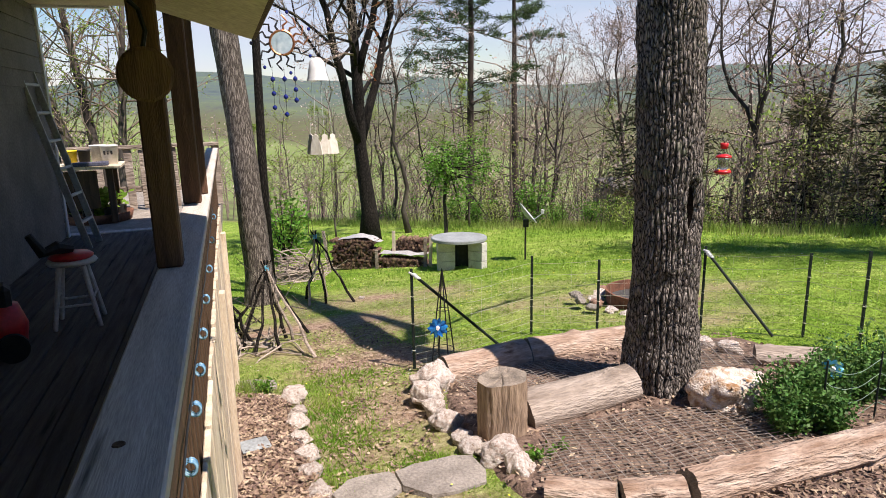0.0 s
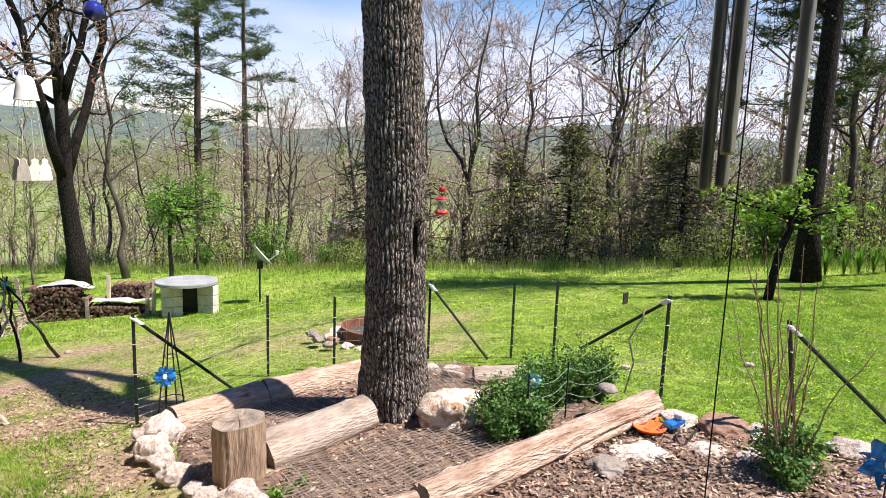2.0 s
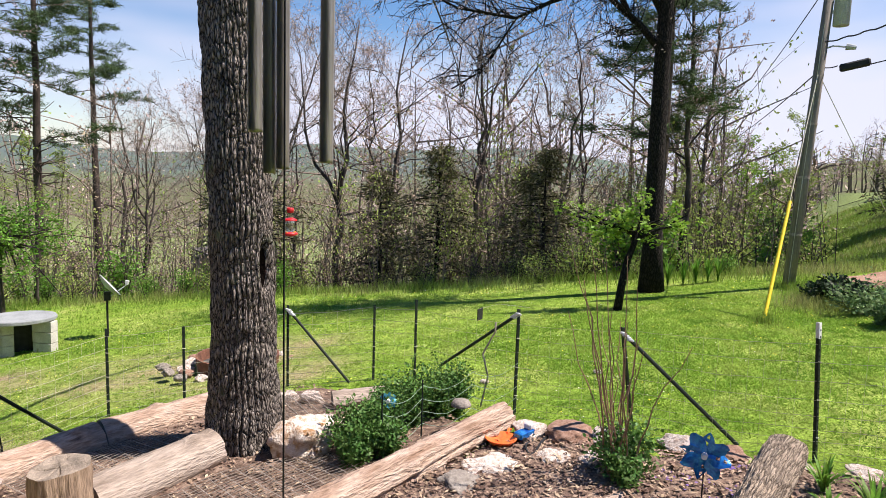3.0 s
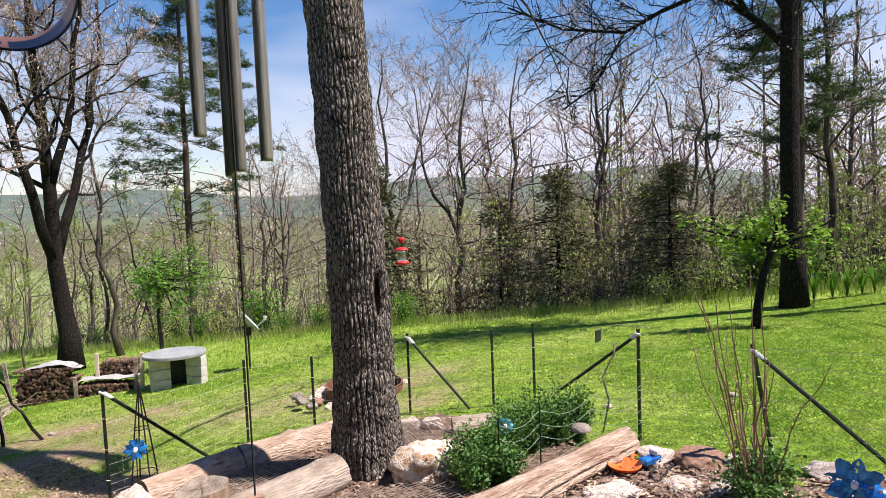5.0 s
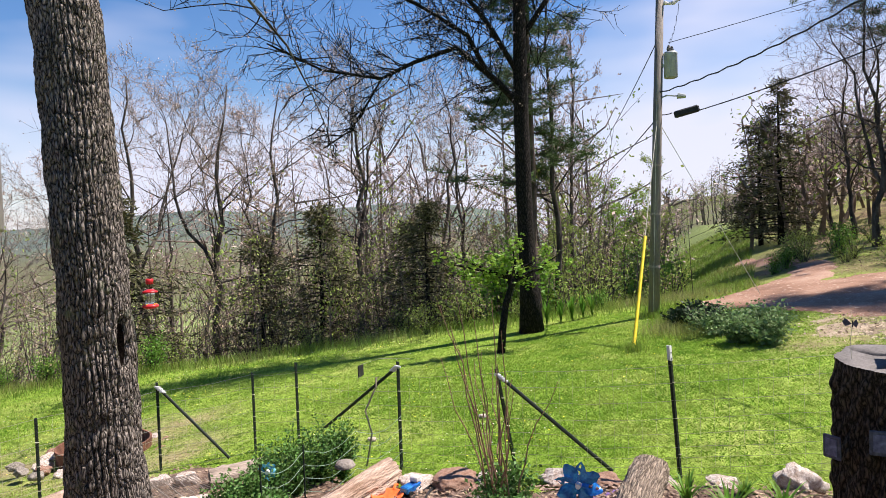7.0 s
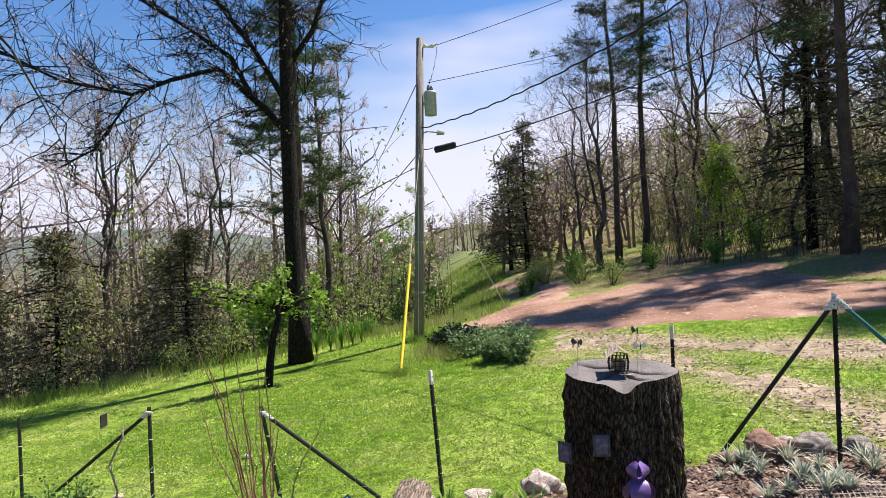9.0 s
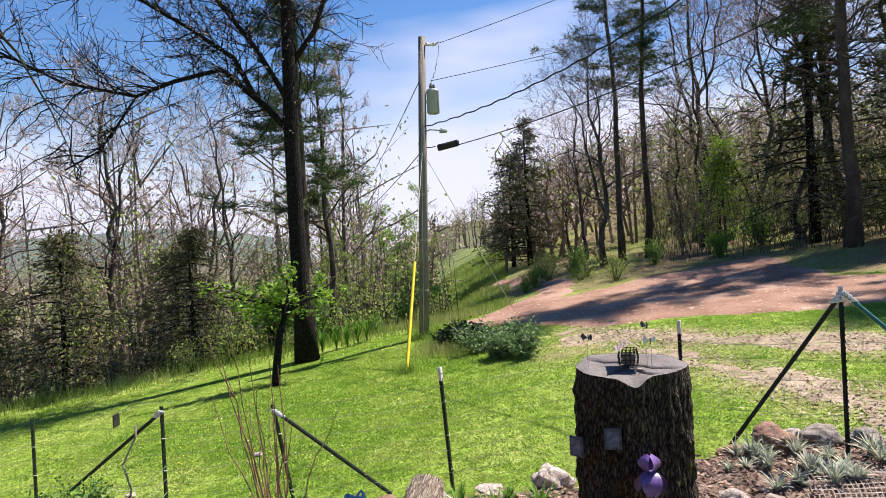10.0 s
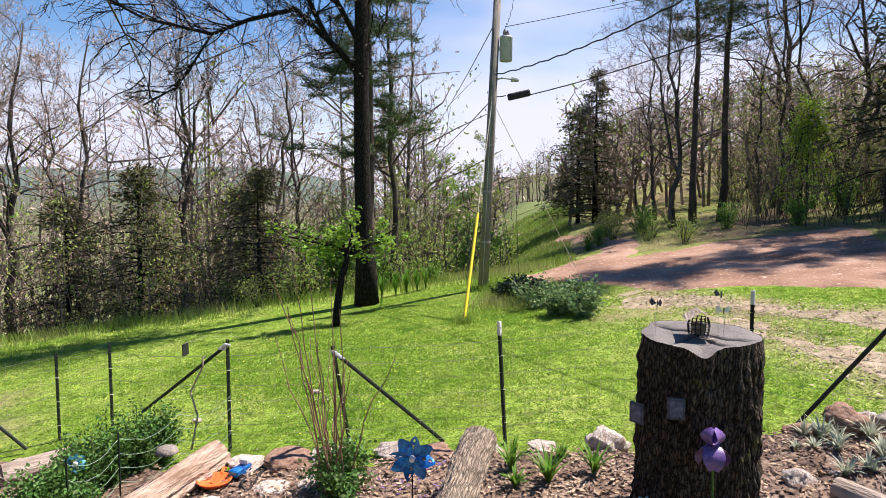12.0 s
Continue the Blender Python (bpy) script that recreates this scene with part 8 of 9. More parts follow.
def stump_ornaments():
    z = h1(4.98, 0.34) - 0.03 + 1.36
    cage = thing("wire_basket", "small twig and wire basket house on the stump", "ornament", (4.93, 0.40, z), 20)
    cage.scale = (0.85, 0.85, 0.85)
    b = Build()
    for i in range(14):
        a = i / 14 * 6.283
        b.tube([(math.cos(a) * 0.075, math.sin(a) * 0.075, 0.0), (math.cos(a) * 0.085, math.sin(a) * 0.085, 0.07), (math.cos(a) * 0.07, math.sin(a) * 0.07, 0.14)], 0.0035, 4)
    for h, r in ((0.01, 0.077), (0.05, 0.084), (0.09, 0.083), (0.135, 0.072)):
        b.tube([(math.cos(t) * r, math.sin(t) * r, h) for t in np.linspace(0, 6.283, 18)], 0.003, 4, cap=False)
    part("basket_wire", b, M["iron"], cage)["kind"] = "stuff"
    part("feed_block", Build().slab((-0.045, -0.045, 0.004), (0.045, 0.045, 0.09), 0.008), M["log_grey"], cage, "grey block inside")
    r = Build()
    r.add([(-0.13, -0.11, 0.125), (0.13, -0.11, 0.125), (0.12, 0, 0.20), (-0.12, 0, 0.20), (0.13, 0.11, 0.125), (-0.13, 0.11, 0.125)], [(0, 1, 2, 3), (3, 2, 4, 5)])
    part("roof", r, M["log_grey"], cage)
    ring = Build().tube([(-0.15 + math.cos(t) * 0.06, -0.03 + math.sin(t) * 0.05, 0.006) for t in np.linspace(0, 6.283, 16)], 0.004, 4, cap=False)
    part("loose_wire", ring, M["wire_dark"], cage)
    for x, y, up, m, turn in ((5.0, 0.28, 0.27, "plaque", 40), (4.95, 0.25, 0.17, "white", -60), (4.85, 0.66, 0.20, "plaque", 70)):
        bf = thing("butterfly_stake", "small butterfly ornament on a wire stake", "ornament", (x, y, z), turn, "butterfly ornaments on the stump")
        part("wire_stake", Build().tube([(0, 0, -0.02 if y < 0.6 else -0.3), (0.01, 0, up * 0.5), (0, 0, up)], 0.002, 4), M["wire"], bf)
        for s in (-1, 1):
            v = [(0, 0, up), (s * 0.035, 0.012, up + 0.035), (s * 0.05, 0.016, up + 0.01), (s * 0.035, 0.012, up - 0.018)]
            part("wing", Build().add(v, [(0, 1, 2, 3)]), M[m], bf)
        part("body", Build().tube([(0, -0.004, up - 0.02), (0, -0.004, up + 0.02)], 0.004, 5), M["black"], bf)
    for x, y, zz, turn in ((4.535, 0.45, 1.66, -72), (4.625, 0.72, 1.56, -112), (4.55, 0.27, 0.98, -75)):
        pl = thing("plaque", "small blue-grey enamel plaque nailed to the stump", "plaque", (x, y, zz), turn, "plaques on the stump")
        part("board", Build().slab((-0.055, -0.006, -0.07), (0.055, 0.01, 0.07), 0.004), M["plaque"], pl)
        part("picture", Build().slab((-0.038, -0.010, -0.05), (0.038, -0.0055, 0.05), 0.002), M["plaque_face"], pl, "pale blue picture face")
    iris = thing("iris_ornament", "purple metal iris flower on a green stake by the stump", "ornament", (4.50, 0.22, h1(4.5, 0.22)), -75)
    top = 1.47 - h1(4.5, 0.22)
    part("stem", Build().tube([(0, 0.01, 0), (0.01, 0, top * 0.5), (0, 0, top)], 0.007, 6), M["weed"], iris)
    for a, ln, drop, m in ((-1.57, 0.11, -1, "purple"), (0.52, 0.10, -1, "purple"), (2.62, 0.10, -1, "purple"), (-0.52, 0.12, 1, "purple"), (1.57, 0.12, 1, "purple"), (3.67, 0.12, 1, "purple")):
        v = []
        for j in range(7):
            s = j / 6
            w = (0.066 if drop < 0 else 0.058) * math.sin(math.pi * (0.12 + 0.80 * s)) ** 0.7
            out = (0.088 if drop < 0 else 0.052) * math.sin(s * (2.0 if drop < 0 else 2.9))
            zz = top + (ln * s if drop > 0 else 0.015 - 0.14 * s ** 1.5)
            for c in (-1, 0, 1):
                v.append((math.cos(a) * out - math.sin(a) * w * c, math.sin(a) * out + math.cos(a) * w * c, zz + 0.01 * (c == 0)))
        part("petal", Build().add(v, [(j * 3 + c, j * 3 + c + 1, (j + 1) * 3 + c + 1, (j + 1) * 3 + c) for j in range(6) for c in range(2)]), M[m], iris, smooth=True)
    part("beard", Build().tube([(0, -0.03, top), (0, -0.07, top - 0.03)], [0.012, 0.006], 6), M["bone"], iris, "pale beard")
    for s in (-1, 1):
        t = np.linspace(0, 1, 7)[:, None]
        mid = np.column_stack([s * 0.16 * t ** 1.5, -0.02 * t, 0.06 + 0.36 * t - 0.03 * t * t])
        w = 0.018 * np.sin(np.pi * (0.15 + 0.8 * t)) * np.array([0, 1, 0])
        k = np.arange(6)
        part("blade", Build().add(np.concatenate([mid - w, mid + w]), np.stack([k, k + 1, 8 + k, 7 + k], 1)), M["silver_leaf"], iris)
    blue = thing("glass_gazing_ball", "small dark blue ball at the stump's foot", "ornament", zg(4.56, 0.80, 0.09))
    part("ball", turned([(0.001, -0.08), (0.06, -0.055), (0.08, 0), (0.06, 0.055), (0.001, 0.08)]), M["blue_glass"], blue, smooth=True)


stump_ornaments()


def bed_clutter():
    pan = thing("orange_dish", "bright orange plastic dish in the stones", "dish", zg(4.07, 4.30, 0.08), 25)
    part("dish", turned([(0.002, 0.0), (0.11, 0.005), (0.15, 0.045), (0.155, 0.055), (0.142, 0.05), (0.105, 0.02), (0.002, 0.015)]), M["orange"], pan, smooth=True)
    part("handle", Build().tube([(0.14, 0, 0.045), (0.22, 0.02, 0.06), (0.27, 0.02, 0.04)], 0.014, 6), M["orange"], pan)
    toy = thing("toy_truck", "small blue and black plastic toy beside the dish", "toy", zg(4.32, 4.24, 0.06), 10)
    part("body", Build().slab((-0.12, -0.05, 0.03), (0.10, 0.05, 0.10), 0.012), M["blue"], toy)
    part("cab", Build().slab((0.02, -0.045, 0.10), (0.09, 0.045, 0.16), 0.012), M["white_paint"], toy)
    for u in (-0.08, 0.06):
        for s in (-1, 1):
            part("wheel", Build().tube([(u, s * 0.045, 0.03), (u, s * 0.065, 0.03)], 0.032, 12), M["black"], toy)
    hose = thing("black_hose", "loop of black hose lying among the stones", "hose", zg(4.4, 4.1, 0.06))
    part("hose_line", Build().tube([(-0.05 + 0.25 * math.cos(t), 0.12 * math.sin(t * 1.3) - 0.05, 0.02 + 0.02 * math.sin(t * 3)) for t in np.linspace(0, 5.5, 20)], 0.012, 6), M["black"], hose)
    cup = thing("pale_dish", "upturned pale grey dish on the long log", "dish", (3.95, 4.80, h1(3.95, 4.8) + 0.36), 0)
    part("bowl", turned([(0.10, 0.0), (0.105, 0.01), (0.08, 0.05), (0.03, 0.06), (0.001, 0.061)]), M["stone_grey"], cup, smooth=True)
    for x, y in ((-1.6, 12.0), (5.35, 6.2), (6.6, 5.4)):
        rock(x, y, 0.07, "stone", 1, 0.5, 30, "small white stone lying in the grass", 0.3, "")
    patch = part("slate_tile", Build().slab((-0.13, -0.1, 0), (0.13, 0.1, 0.012), 0.003), M["slate"])
    patch.matrix_world = pose(*zg(-1.75, 5.35, 0.09), 3, 2, 30)
    tagged(patch, "dark slate piece lying on the wood chips", "slate")


bed_clutter()

# ---- utility pole ----


def utility_pole():
    base, top = Vector((14.06, 6.90, 0.6)), Vector((14.20, 6.62, 8.02))
    root = thing("utility_pole", "weathered wooden utility pole with transformer and wires", "utility pole")
    way = (top - base).normalized()
    part("pole", Build().tube([base, base + (top - base) * 0.5, top], [0.125, 0.105, 0.085], 14), M["pole_wood"], root, smooth=True)

    def up(z):
        return base + way * ((z - base.z) / way.z)

    rt = Vector((0.42, -0.90, 0.0))
    c = up(6.45) + rt * 0.26
    tank = turned([(0.001, -0.29), (0.135, -0.29), (0.15, -0.27), (0.15, 0.22), (0.16, 0.24), (0.135, 0.285), (0.001, 0.29)])
    ob = part("transformer", tank, M["steel_grey"], root, "grey steel transformer can", smooth=True)
    ob.location = c
    for dx in (-0.07, 0.07):
        part("bushing", Build().tube([(dx, 0, 0.28), (dx, 0, 0.35), (dx, 0, 0.43)], [0.035, 0.05, 0.02], 8), M["stump_top"], ob)
    part("bracket", Build().box((-0.3, -0.03, -0.03), (0.0, 0.03, 0.03), pose(*(c - rt * 0.02), 0, 0, -65)), M["steel_grey"], root)
    p = up(7.82)
    part("insulator", Build().tube([p, p + rt * 0.12 + Vector((0, 0, 0.02)), p + rt * 0.2, p + rt * 0.3, p + rt * 0.42 + Vector((0, 0, 0.06))], [0.02, 0.05, 0.03, 0.05, 0.02], 8), M["white_paint"], root)
    p = up(5.72)
    part("lamp_arm", Build().tube([p, p + rt * 0.2 + Vector((0, 0, 0.06)), p + rt * 0.45 + Vector((0, 0, 0.02))], 0.018, 6), M["steel_grey"], root)
    part("lamp_head", Build().tube([p + rt * 0.42 + Vector((0, 0, 0.03)), p + rt * 0.6], [0.07, 0.04], 8), M["steel_grey"], root)
    q = up(5.38) + rt * 0.62
    part("splice_box", Build().slab((-0.27, -0.075, -0.075), (0.27, 0.075, 0.075), 0.03, pose(q.x, q.y, q.z, 0, -12, -65)), M["black"], root, "black cable splice closure")
    for z in (1.9, 3.1, 4.2):
        part("band", Build().tube([up(z), up(z + 0.05)], 0.132 - 0.004 * z, 14), M["wire_dark"], root)

    def span(name, a, b, sag, r, mat="black", n=24, twist=0.0):
        a, b = Vector(a), Vector(b)
        pts = [a + (b - a) * t - Vector((0, 0, sag * 4 * t * (1 - t))) + Vector((0, 0, twist * math.sin(t * 150))) for t in np.linspace(0, 1, n)]
        return part(name, Build().tube(pts, r, 5), M[mat], root)

    drop = span("service_cable", up(5.85), (7.8, -4.6, 8.3), 0.75, 0.015, "black", 90, 0.014)
    drop["label"] = "thick twisted black service cable"
    span("line_wire", up(7.85) + rt * 0.42, (24, -3.5, 14.2), 0.3, 0.008)
    span("line_wire", up(6.95) + rt * 0.2, (30, -6.5, 13.5), 0.35, 0.008)
    span("phone_cable", q + rt * 0.25, (12.6, -6.0, 8.6), 0.5, 0.013)
    span("phone_cable", q - rt * 0.3, up(5.38), 0.03, 0.012)
    span("line_wire", up(7.1), (62, 42, 9.0), 1.2, 0.012)
    span("phone_cable", up(5.3), (62, 42, 7.0), 0.8, 0.014)
    span("jumper_wire", up(7.82) + rt * 0.42, up(6.95) + rt * 0.22, 0.15, 0.006, n=20, twist=0.05)
    anchor = Vector((10.81, 5.57, 0.62))
    span("guy_wire", up(5.35), anchor, 0.0, 0.008, "wire", 4)
    back = up(5.3) + Vector((2.6, -1.2, -4.2))
    span("guy_wire", up(5.25), back, 0.0, 0.008, "wire", 4)
    tip = anchor + (up(5.35) - anchor) * 0.43
    part("guy_guard", Build().tube([anchor, tip], 0.032, 10), M["yellow"], root, "bright yellow plastic guy guard")
    part("ground_wire", Build().tube([up(0.9) + Vector((-0.13, -0.05, 0)), up(4) + Vector((-0.115, -0.04, 0)), up(6.2) + Vector((-0.1, -0.03, 0))], 0.006, 4), M["wire"], root)


utility_pole()

# ---- a shed down in the trees ----
sx, sy = 9.5, 32.4
shed = thing("shed", "small weathered grey shed among the trees", "shed", (sx, sy, h1(sx, sy)), 20)
for k in range(14):
    part("wall_board", Build().slab((-1.0 + 0.143 * k, -0.02, 0), (-1.0 + 0.143 * k + 0.138, 0.0, 3.4), 0.004), M["log_grey"], shed)
part("side_wall", Build().slab((-1.0, 0.0, 0), (1.0, 1.8, 3.3), 0.01), M["log_grey"], shed)
part("roof", Build().slab((-1.2, -0.25, 3.42), (1.2, 2.0, 3.50), 0.01, pose(0, 0, 0, 8, 0, 0)), M["roofing"], shed)

# ---- the porch ----
PORCH = pose(-0.41, 0.83, 0, 0, 0, 18)  # local x outward, y along the rail, rail edge at x = 0
DECK = 1.50


def at_porch(ob):
    ob.matrix_world = PORCH @ ob.matrix_world
    return ob


def porch_thing(name, label, category, at=(0, 0, 0), turn=0.0, group="", kind=""):
    ob = thing(name, label, category, (0, 0, 0), 0, group, kind)
    ob.matrix_world = PORCH @ pose(*at, 0, 0, turn)
    return ob


deck = porch_thing("deck_floor", "weathered grey plank deck in the porch's shade", "deck", kind="structure")
rng = np.random.default_rng(90)
plank = None
y0 = -3.6
for k in range(14):
    x1 = -0.08 - 0.142 * k
    b = Build().slab((x1 - 0.136, -3.6, DECK - 0.035), (x1, 7.75, DECK + rng.uniform(-0.002, 0.002)), 0.004)
    part("plank", b, M["deck"], deck)
part("joist", Build().slab((-2.05, -3.6, DECK - 0.22), (-0.06, 7.75, DECK - 0.04), 0.005), M["wood_dark"], deck)
patio = porch_thing("patio", "brownish grey stone patio beyond the deck", "patio", kind="structure")
part("slab", Build().slab((-6.5, 7.78, DECK - 0.25), (-0.05, 12.4, DECK - 0.02), 0.01), M["stone_grey"], patio)
part("step_edge", Build().slab((-2.05, 7.76, DECK - 0.03), (-0.08, 7.90, DECK + 0.01), 0.006), M["wood_grey"], patio)

rail = porch_thing("porch_rail", "broad weathered grey porch rail with hung glass coils", "railing")
part("cap_board", Build().slab((-0.14, -3.4, 2.412), (0.0, 8.30, 2.45), 0.005), M["wood_grey"], rail, "broad grey cap board")
part("side_board", Build().slab((-0.05, -3.4, 2.30), (-0.012, 8.28, 2.410), 0.004), M["wood_dark"], rail)
part("bottom_board", Build().slab((-0.135, -3.4, 1.60), (-0.098, 8.28, 1.69), 0.004), M["wood_dark"], rail)
bal = Build().slab((-0.018, -0.018, 1.62), (0.018, 0.018, 2.41), 0.003).mesh("baluster", M["wood_dark"])
for k in range(76):
    ob = new("baluster", bal)
    ob.parent = rail
    ob.location = (-0.075, -3.3 + 0.152 * k, 0)
part("knot", Build().tube([(-0.085, 0.19, 2.449), (-0.085, 0.19, 2.4525)], [0.012, 0.010], 10), M["wood_dark"], rail)
coil_m = material("blue and white glass coil", [(0.05, 0.22, 0.42), (0.35, 0.55, 0.68)], 30, 0.15, 0, spec=0.7, through_light=0.3)
M["coil"] = coil_m
coil = Build()
for t in range(3):
    coil.tube([(math.cos(a) * 0.012, 0.007 * (t - 1), math.sin(a) * 0.015) for a in np.linspace(0, 6.283, 14)], 0.0028, 5, cap=False)
coil_me = coil.mesh("glass_coil", M["coil"], True)
for k, y in enumerate((0.02, 0.28, 0.52, 0.78, 1.05, 1.4, 1.9, 2.5, 3.2)):
    ob = new("glass_coil", coil_me)
    ob.parent = rail
    ob.location = (0.012, y, 2.33 + 0.006 * (k % 3))
part("light_string", Build().tube([(0.006, y, 2.372 - 0.012 * math.sin(y * 9) ** 2) for y in np.linspace(-0.6, 3.4, 60)], 0.0025, 4), M["black"], rail)
pebble = new("pebble", ROCKS[("stone_red", 2)])
pebble.matrix_world = PORCH @ pose(-0.085, -0.045, 2.462, 0, 0, 20) @ Matrix.Diagonal((0.034, 0.022, 0.015, 1))
tagged(pebble, "reddish brown flat pebble lying on the porch rail", "pebble")

for x, y, w, top, turn in ((-0.095, 1.50, 0.086, 3.46, 0), (-0.09, 3.1, 0.10, 4.0, 0), (-0.06, 3.5, 0.09, 4.0, 3)):
    post = porch_thing("porch_post", "reddish brown square timber porch post standing on the rail", "post", (x, y, 2.452), turn, "porch posts")
    n = 14
    b = Build()
    b.slab((-w / 2, -w / 2, 0), (w / 2, w / 2, top - 2.452), 0.006)
    part("timber", b, M["post_wood"], post)
dial = thing("wooden_disc", "round brown wooden disc hung behind the porch post", "ornament", (-0.700, 1.600, 3.075), 23.5)
part("disc", Build().tube([(0, -0.014, 0), (0, -0.010, 0), (0, 0.010, 0), (0, 0.014, 0)], [0.056, 0.064, 0.064, 0.056], 32), M["post_wood"], dial, smooth=False)
part("hook", Build().tube([(0, 0, 0.06), (0.01, 0.01, 0.10), (0.0, 0.02, 0.15), (-0.02, 0.01, 0.17)], 0.006, 6), M["iron"], dial)
lower = porch_thing("porch_posts_below", "timber posts carrying the deck", "post", (0, 0, 0))
for y in (-2.5, 0.0, 2.5, 5.0, 7.4):
    w = PORCH @ Vector((-0.11, y, 0))
    part("support_post", Build().slab((-0.16, y - 0.05, h1(w.x, w.y) - 0.2), (-0.06, y + 0.05, 1.6), 0.005), M["wood_pale"], lower)
skirt = porch_thing("deck_skirt", "pale sun-bleached boards closing the side of the deck", "skirting")
y = 0.6
while y < 7.5:
    wd = 0.27 + 0.05 * math.sin(y * 7)
    w = PORCH @ Vector((-0.04, y, 0))
    part("skirt_board", Build().slab((-0.058, y, h1(w.x, w.y) + 0.03), (-0.035 + 0.006 * math.sin(y * 5), y + wd - 0.012, 1.74 + 0.012 * math.sin(y * 9)), 0.004), M["wood_pale"], skirt)
    y += wd
part("corner_board", Build().slab((-0.06, 4.05, h1(-1.7, 4.8)), (0.012, 4.15, 1.62), 0.004), M["wood_pale"], skirt)
part("corner_board", Build().slab((-0.06, 6.5, h1(-2.4, 7.0) - 0.05), (0.02, 6.62, 1.62), 0.004), M["wood_pale"], skirt)

# roof over the near part, falling outward
roof = porch_thing("porch_roof", "tan boarded porch roof seen from below", "roof", kind="structure")
slope = 0.30
for k in range(9):
    a, b_ = 0.27 - 0.30 * k, 0.27 - 0.30 * (k + 1)
    z0, z1 = 3.27 + slope * (0.27 - a), 3.27 + slope * (0.27 - b_)
    v = [(a, -3.6, z0), (b_, -3.6, z1), (b_, 2.07, z1), (a, 2.07, z0)]
    v += [(p[0], p[1], p[2] + 0.02) for p in v]
    part("soffit_board", Build().add(np.array(v) - (0, 0, 0), [(0, 3, 2, 1), (4, 5, 6, 7), (0, 1, 5, 4), (2, 3, 7, 6), (0, 4, 7, 3), (1, 2, 6, 5)]), M["soffit"], roof)
part("fascia", Build().slab((0.262, -3.6, 3.272), (0.29, 2.09, 3.40), 0.004), M["wood_dark"], roof)
v = np.array([(0.30, -3.65, 3.31), (-2.5, -3.65, 4.15), (-2.5, 2.12, 4.15), (0.30, 2.12, 3.31)])
part("shingle_cover", Build().add(np.concatenate([v, v + (0, 0, 0.04)]), [(0, 3, 2, 1), (4, 5, 6, 7), (0, 1, 5, 4), (2, 3, 7, 6), (0, 4, 7, 3), (1, 2, 6, 5)]), M["roofing"], roof)
# roof added above the view to keep sun off the deck; only its beam shows
roof_b = porch_thing("rear_roof", "flat roof added to keep the far deck in shade", "roof", kind="structure")
part("deck_cover", Build().slab((-2.6, 2.165, 4.12), (0.5, 7.6, 4.24), 0.01), M["soffit"], roof_b)
# unseen board added to stop sun leaking in between the two roofs
v = np.array([(-2.6, 2.135, 4.135), (0.28, 2.135, 3.30), (0.28, 2.135, 4.22), (-2.6, 2.135, 4.22)])
part("gable_board", Build().add(np.concatenate([v, v + (0, 0.025, 0)]), [(0, 1, 2, 3), (7, 6, 5, 4), (0, 4, 5, 1), (1, 5, 6, 2), (2, 6, 7, 3), (3, 7, 4, 0)]), M["soffit"], roof_b)
part("beam", Build().slab((-2.2, 7.62, 4.10), (-1.0, 7.72, 4.24), 0.006), M["white_paint"], roof_b)

wall = porch_thing("wall_west", "dirty grey lapped siding of the house wall", "wall", kind="structure")
part("wall_core", Build().slab((-1.99, -3.6, 0.2), (-1.80, 7.7, 4.9), 0.005), M["siding"], wall)
for k in range(17):
    z = DECK + 0.02 + 0.17 * k
    v = [(-1.798, -3.6, z), (-1.770, -3.6, z), (-1.785, -3.6, z + 0.172), (-1.798, -3.6, z + 0.172)]
    v2 = [(p[0], 7.7, p[2]) for p in v]
    part("siding_board", Build().add(np.array(v + v2), [(0, 1, 2, 3), (7, 6, 5, 4), (0, 4, 5, 1), (1, 5, 6, 2), (2, 6, 7, 3), (3, 7, 4, 0)]), M["siding"], wall)
part("corner_trim", Build().slab((-1.805, 7.64, DECK), (-1.755, 7.73, 4.6), 0.004), M["white_paint"], wall)
wall2 = porch_thing("wall_south", "end wall of the porch behind the viewer", "wall", kind="structure")
part("wall_core", Build().slab((-2.25, -3.85, 0.2), (0.0, -3.65, 4.9), 0.005), M["siding"], wall2)


def ladder():
    root = porch_thing("step_ladder", "grey aluminium ladder leaning on the house wall", "ladder", (-1.40, 6.85, DECK), -4)
    for yy in (0, 0.42):
        part("side_rail", Build().slab((-0.035, yy - 0.012, 0), (0.035, yy + 0.012, 2.35), 0.004, pose(0, 0, 0, 0, -13, 0)), M["steel_grey"], root)
    for k in range(7):
        part("rung", Build().slab((-0.03, 0, 0.28 + 0.3 * k), (0.03, 0.42, 0.31 + 0.3 * k), 0.004, pose(0, 0, 0, 0, -13, 0)), M["steel_grey"], root)


ladder()


